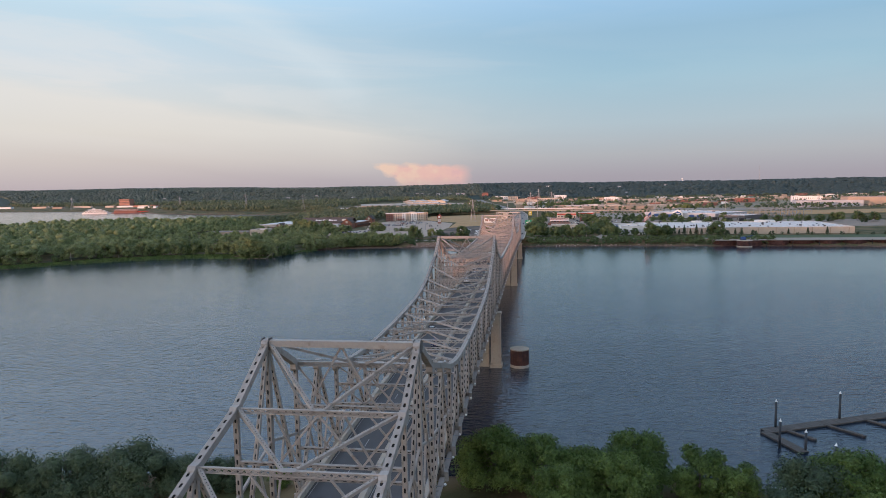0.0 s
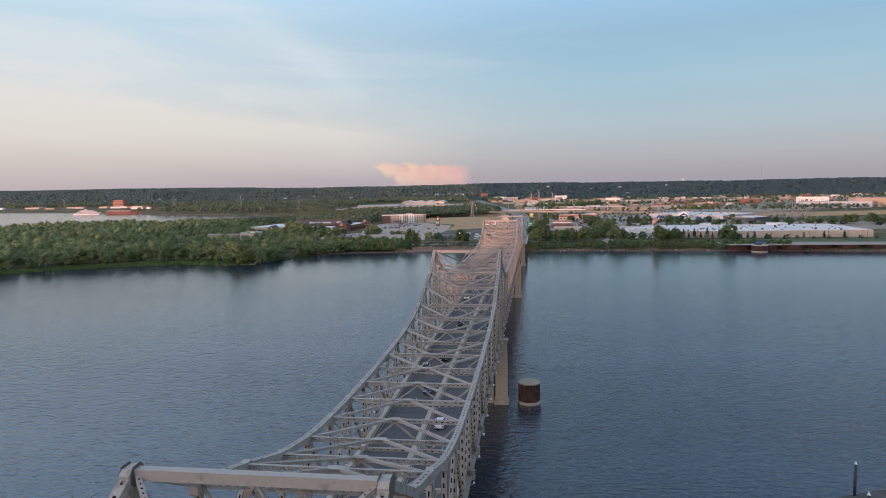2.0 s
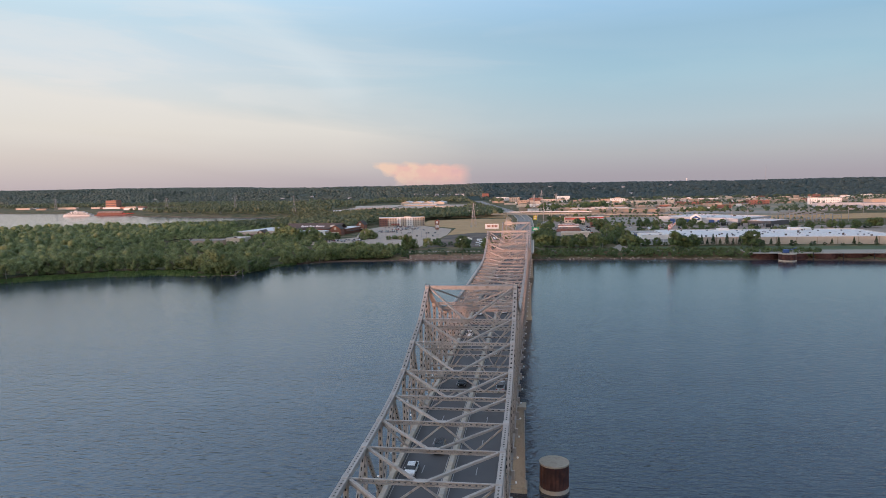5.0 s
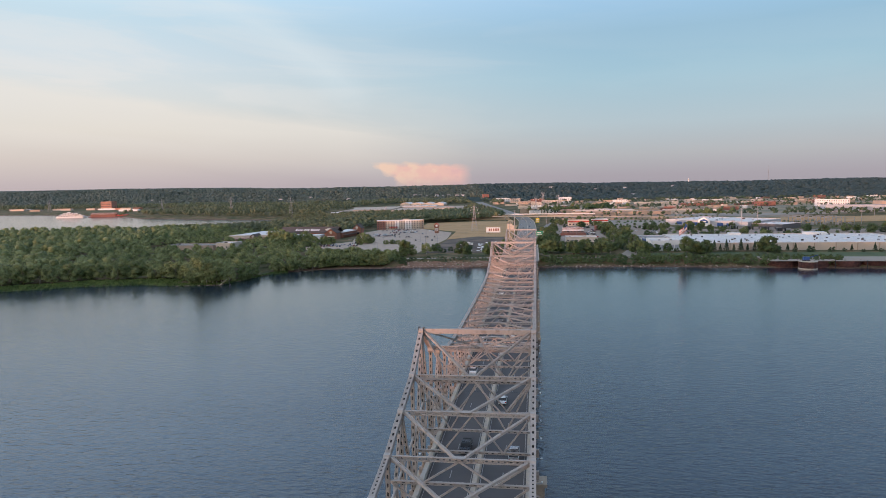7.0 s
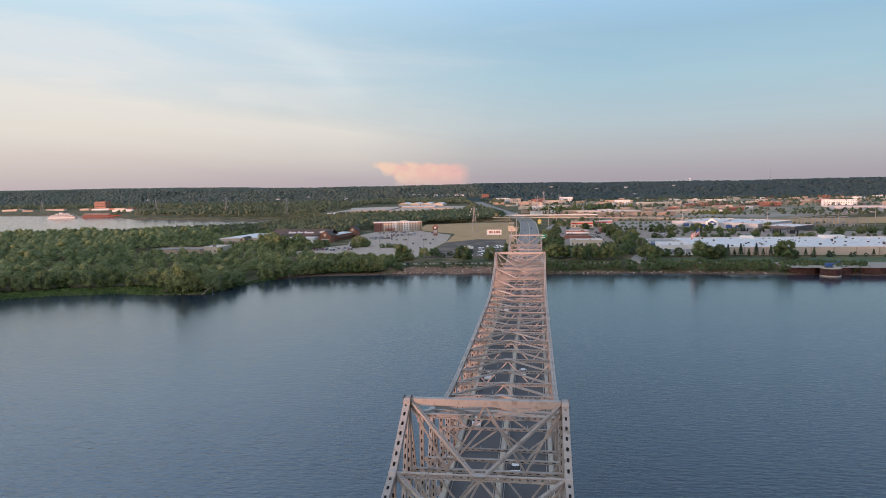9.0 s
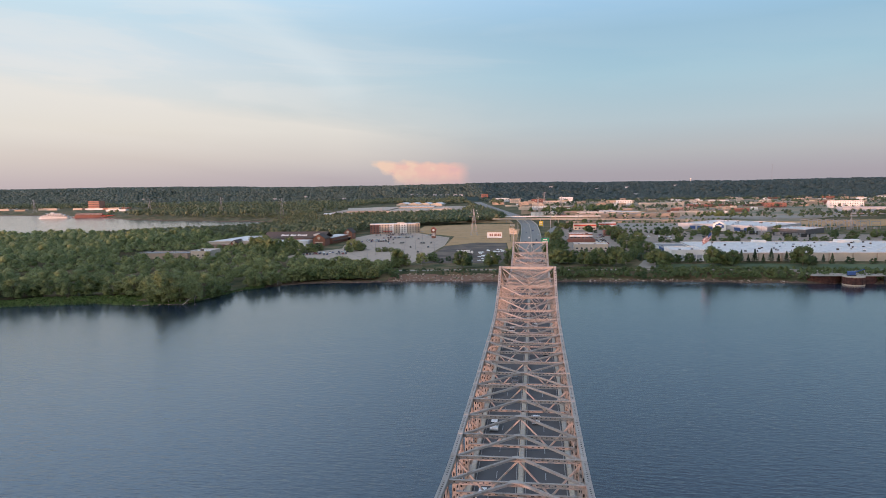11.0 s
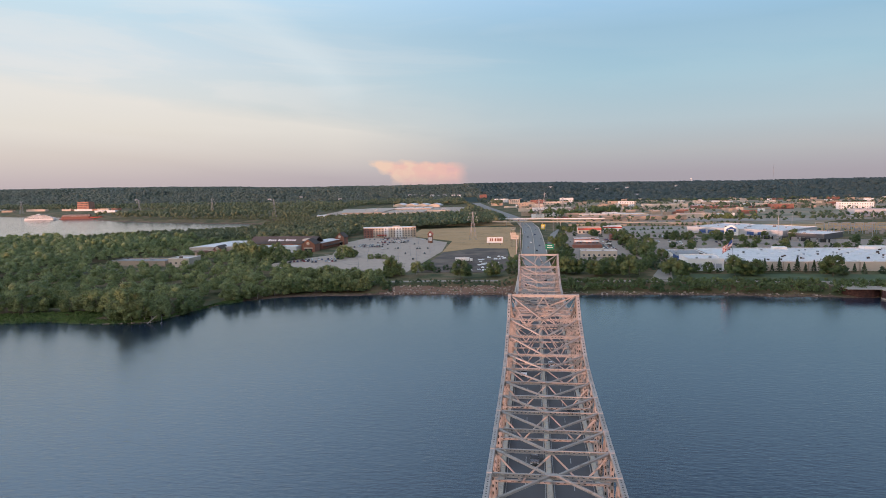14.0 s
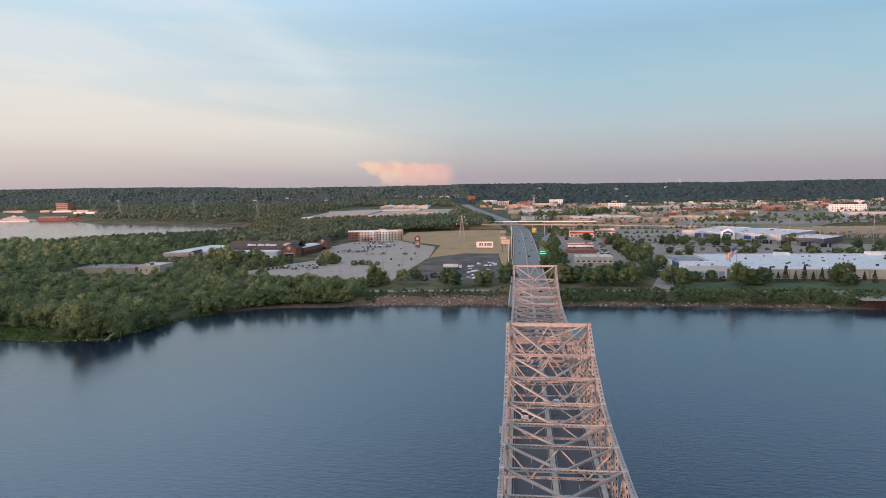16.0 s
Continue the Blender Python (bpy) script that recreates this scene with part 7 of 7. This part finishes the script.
# shrubs on the bank slopes
rs = np.random.default_rng(61)
def shrub_line(x0, x1, d0, d1, n, h0, h1, seed, mat, label):
    r = np.random.default_rng(seed); x = r.uniform(x0, x1, n); y = line_y(SHORE, x) + r.uniform(d0, d1, n)
    woods("bank_shrubs", label, np.stack([x, y], 1), r.uniform(h0, h1, n), mat, seed, 3, 40, .5, "shrubs")
shrub_line(84, 262, 3, 25, 560, 2.4, 5.8, 62, LEAF_MID, "green shrubs covering the bank slope")
shrub_line(14, 84, 5, 25, 230, 2.0, 4.6, 63, LEAF_MID, "low green shrubs on the bank slope")
shrub_line(-206, -104, 4, 24, 220, 2.5, 6.0, 64, LEAF_MID, "green shrubs at the water's edge")
shrub_line(-104, -14, 14, 28, 90, 1.5, 3.2, 65, LEAF_DARK, "low dark shrubs on the rocky bank")
# shore grass along the peninsula
x = rs.uniform(-620, -200, 12000); y = line_y(SHORE, x) + rs.uniform(-2.5, 22, 12000) * np.where(x < -262, 1, .3)
P = np.stack([x, y, np.maximum(land_z(x, y), .05)], 1); ang = rs.uniform(0, 3.14, 12000); s = rs.uniform(.4, 1.1, 12000)[:, None]
a = np.stack([np.cos(ang), np.sin(ang), 0 * ang], 1) * s; up = np.array([0, 0, 1.0]) * s
tagged(new("shore_grass", quad_mesh("shore_grass", np.stack([P - a, P + a, P + a * .8 + up, P - a * .8 + up], 1), REED)), "bright green grass along the water's edge", "grass", kind="stuff")
# broken rock below the road
S = Shape(); rr = random.Random(71)
for i in range(420):
    x = rr.uniform(-108, -10) if i < 300 else rr.uniform(12, 200); y = float(line_y(SHORE, x)) + rr.uniform(0, 17 if i < 300 else 5); z = lz(x, y) + (.15 if i < 300 else 0); q = rr.uniform(.25, .95)
    j = [rr.uniform(.6, 1.3) for _ in range(8)]
    S.hexa([(x - q * j[0], y - q, z - .3), (x + q * j[1], y - q * j[2], z - .3), (x + q, y + q * j[3], z - .3), (x - q * j[4], y + q, z - .3), (x - q * .6, y - q * .5 * j[5], z + q * .6 * j[6]), (x + q * .5, y - q * .6, z + q * .7 * j[7]), (x + q * .5 * j[1], y + q * .5, z + q * .5), (x - q * .5, y + q * .5, z + q * .55 * j[3])])
for i in range(150):
    x = rr.uniform(-262, -216); y = float(line_y(SHORE, x)) + rr.uniform(-1.5, 2.5); z = max(lz(x, y), 0); q = rr.uniform(.25, .8)
    S.hexa([(x - q, y - q, z - .4), (x + q * 1.1, y - q, z - .4), (x + q, y + q, z - .4), (x - q, y + q * .9, z - .4), (x - q * .5, y - q * .6, z + q * .5), (x + q * .6, y - q * .4, z + q * .35), (x + q * .4, y + q * .5, z + q * .5), (x - q * .6, y + q * .4, z + q * .4)])
solid("bank_rocks", S, ROCK, "tan broken rocks along the bank", "rocks", kind="stuff")
# drift trunks by the point
for x, y, l, a in ((-226, 503, 7, 20), (-220, 505, 5, -30), (-206, 575, 9, 60), (-192, 590, 8, 75)):
    d = solid("dead_trunk", Shape().tube((0, 0, 0), (l * .9, 0, l * .75), .32, .14, 7).tube((l * .5, 0, l * .42), (l * .6, 1.4, l * .7), .14, .05, 6), PALEBARK, "bare pale dead tree trunk leaning at the shore", "dead tree")
    d.matrix_basis = pose(x, y, lz(x, y) - .2, 0, 0, a)

# ---- floating dock by the near bank ----
def dock():
    d = thing("floating_dock", "weathered grey floating dock with finger piers", "dock")
    segs = [((83, 96), (122, 112.5), 3.0), ((82.8, 95.6), (87.6, 82.6), 2.4), ((88.5, 97.6), (93.5, 91.2), .9), ((100, 102.5), (106.5, 94.5), .9), ((112, 107.5), (118, 100.0), .9)]
    for k, ((x0, y0), (x1, y1), w) in enumerate(segs):
        a, b = Vector((x0, y0, 0)), Vector((x1, y1, 0)); dr = (b - a).normalized(); s = Vector((dr.y, -dr.x, 0)); L_ = (b - a).length
        part("float", Shape().beam(a + Vector((0, 0, .1)), b + Vector((0, 0, .1)), w, .7), DARKSTEEL, d)
        n = max(4, int(L_ / .45))
        plank = Shape().box(-.2, .2, -w / 2, w / 2, 0, .06).mesh("plank", DOCKWOOD)
        ang = math.degrees(math.atan2(dr.y, dr.x))
        for i in range(n):
            o = part("plank", plank, None, d); o.matrix_basis = pose(*(a + dr * (i + .5) * L_ / n + Vector((0, 0, .46))), 0, 0, ang)
        for e in (-1, 1): part("edge_board", Shape().beam(a + s * (e * w / 2) + Vector((0, 0, .42)), b + s * (e * w / 2) + Vector((0, 0, .42)), .14, .3), DOCKWOOD, d)
dock()
for x, y, h in ((86.6, 99, 8.0), (105.6, 107, 8.2), (83.2, 86, 7.4), (88.4, 84, 5.6), (92.2, 77, 5.2)):
    p = thing("mooring_pile", "black steel mooring pile with a white cone cap", "pile", "mooring piles", at=(x, y, 0))
    part("pile", Shape().tube((0, 0, -4), (0, 0, h - .7), .3, .3, 14), DARKSTEEL, p, "", True)
    part("cap", Shape().tube((0, 0, h - .7), (0, 0, h), .34, .03, 14), LAMP_WHITE, p, "white cone cap")
pr = thing("pier_platform", "brick-edged viewing platform with a dark rail at the near bank", "platform", at=(86, 58, 0))
part("slab", Shape().box(-7, 14, -9, 6, 2.2, 2.7), PATHM, pr)
part("retaining_wall", Shape().box(-7, 14, 5.4, 6, -2, 2.2).box(-7, -6.4, -9, 5.4, -2, 2.2), BRICK, pr)
rl = part("railing", Shape().box(-7, 14, 5.7, 5.8, 3.7, 3.8).box(-7, 14, 5.7, 5.8, 3.2, 3.25).box(-7, -6.9, -9, 5.7, 3.7, 3.8).box(-7, -6.9, -9, 5.7, 3.2, 3.25), DARKSTEEL, pr)
for k in range(15): part("rail_post", Shape().box(-7 + k * 1.5, -6.9 + k * 1.5, 5.7, 5.8, 2.7, 3.8), DARKSTEEL, rl)
for k in range(9): part("rail_post", Shape().box(-7, -6.9, -9 + k * 1.7, -8.9 + k * 1.7, 2.7, 3.8), DARKSTEEL, rl)
for x, y in ((92.5, 61), (97, 55)):
    l = thing("lamp_post", "black lamp post with a white globe", "lamp", "promenade lamps", at=(x, y, 2.7))
    part("post", Shape().tube((0, 0, 0), (0, 0, 3.6), .08, .06, 8), DARKSTEEL, l); part("globe", Shape().ball((0, 0, 3.85), .26, 6, 10), LAMP_WHITE, l, "", True)
gw = thing("gangway", "grey metal gangway from bank to dock", "gangway", at=(0, 0, 0))
part("walkway", Shape().beam((70, 60, 1.2), (81, 61, 1.2), 1.6, .2), GALV, gw)
for s in (-1, 1): part("rail", Shape().beam((70, 60 + s * .8, 2.1), (81, 61 + s * .8, 2.1), .06, .06), GALV, gw)
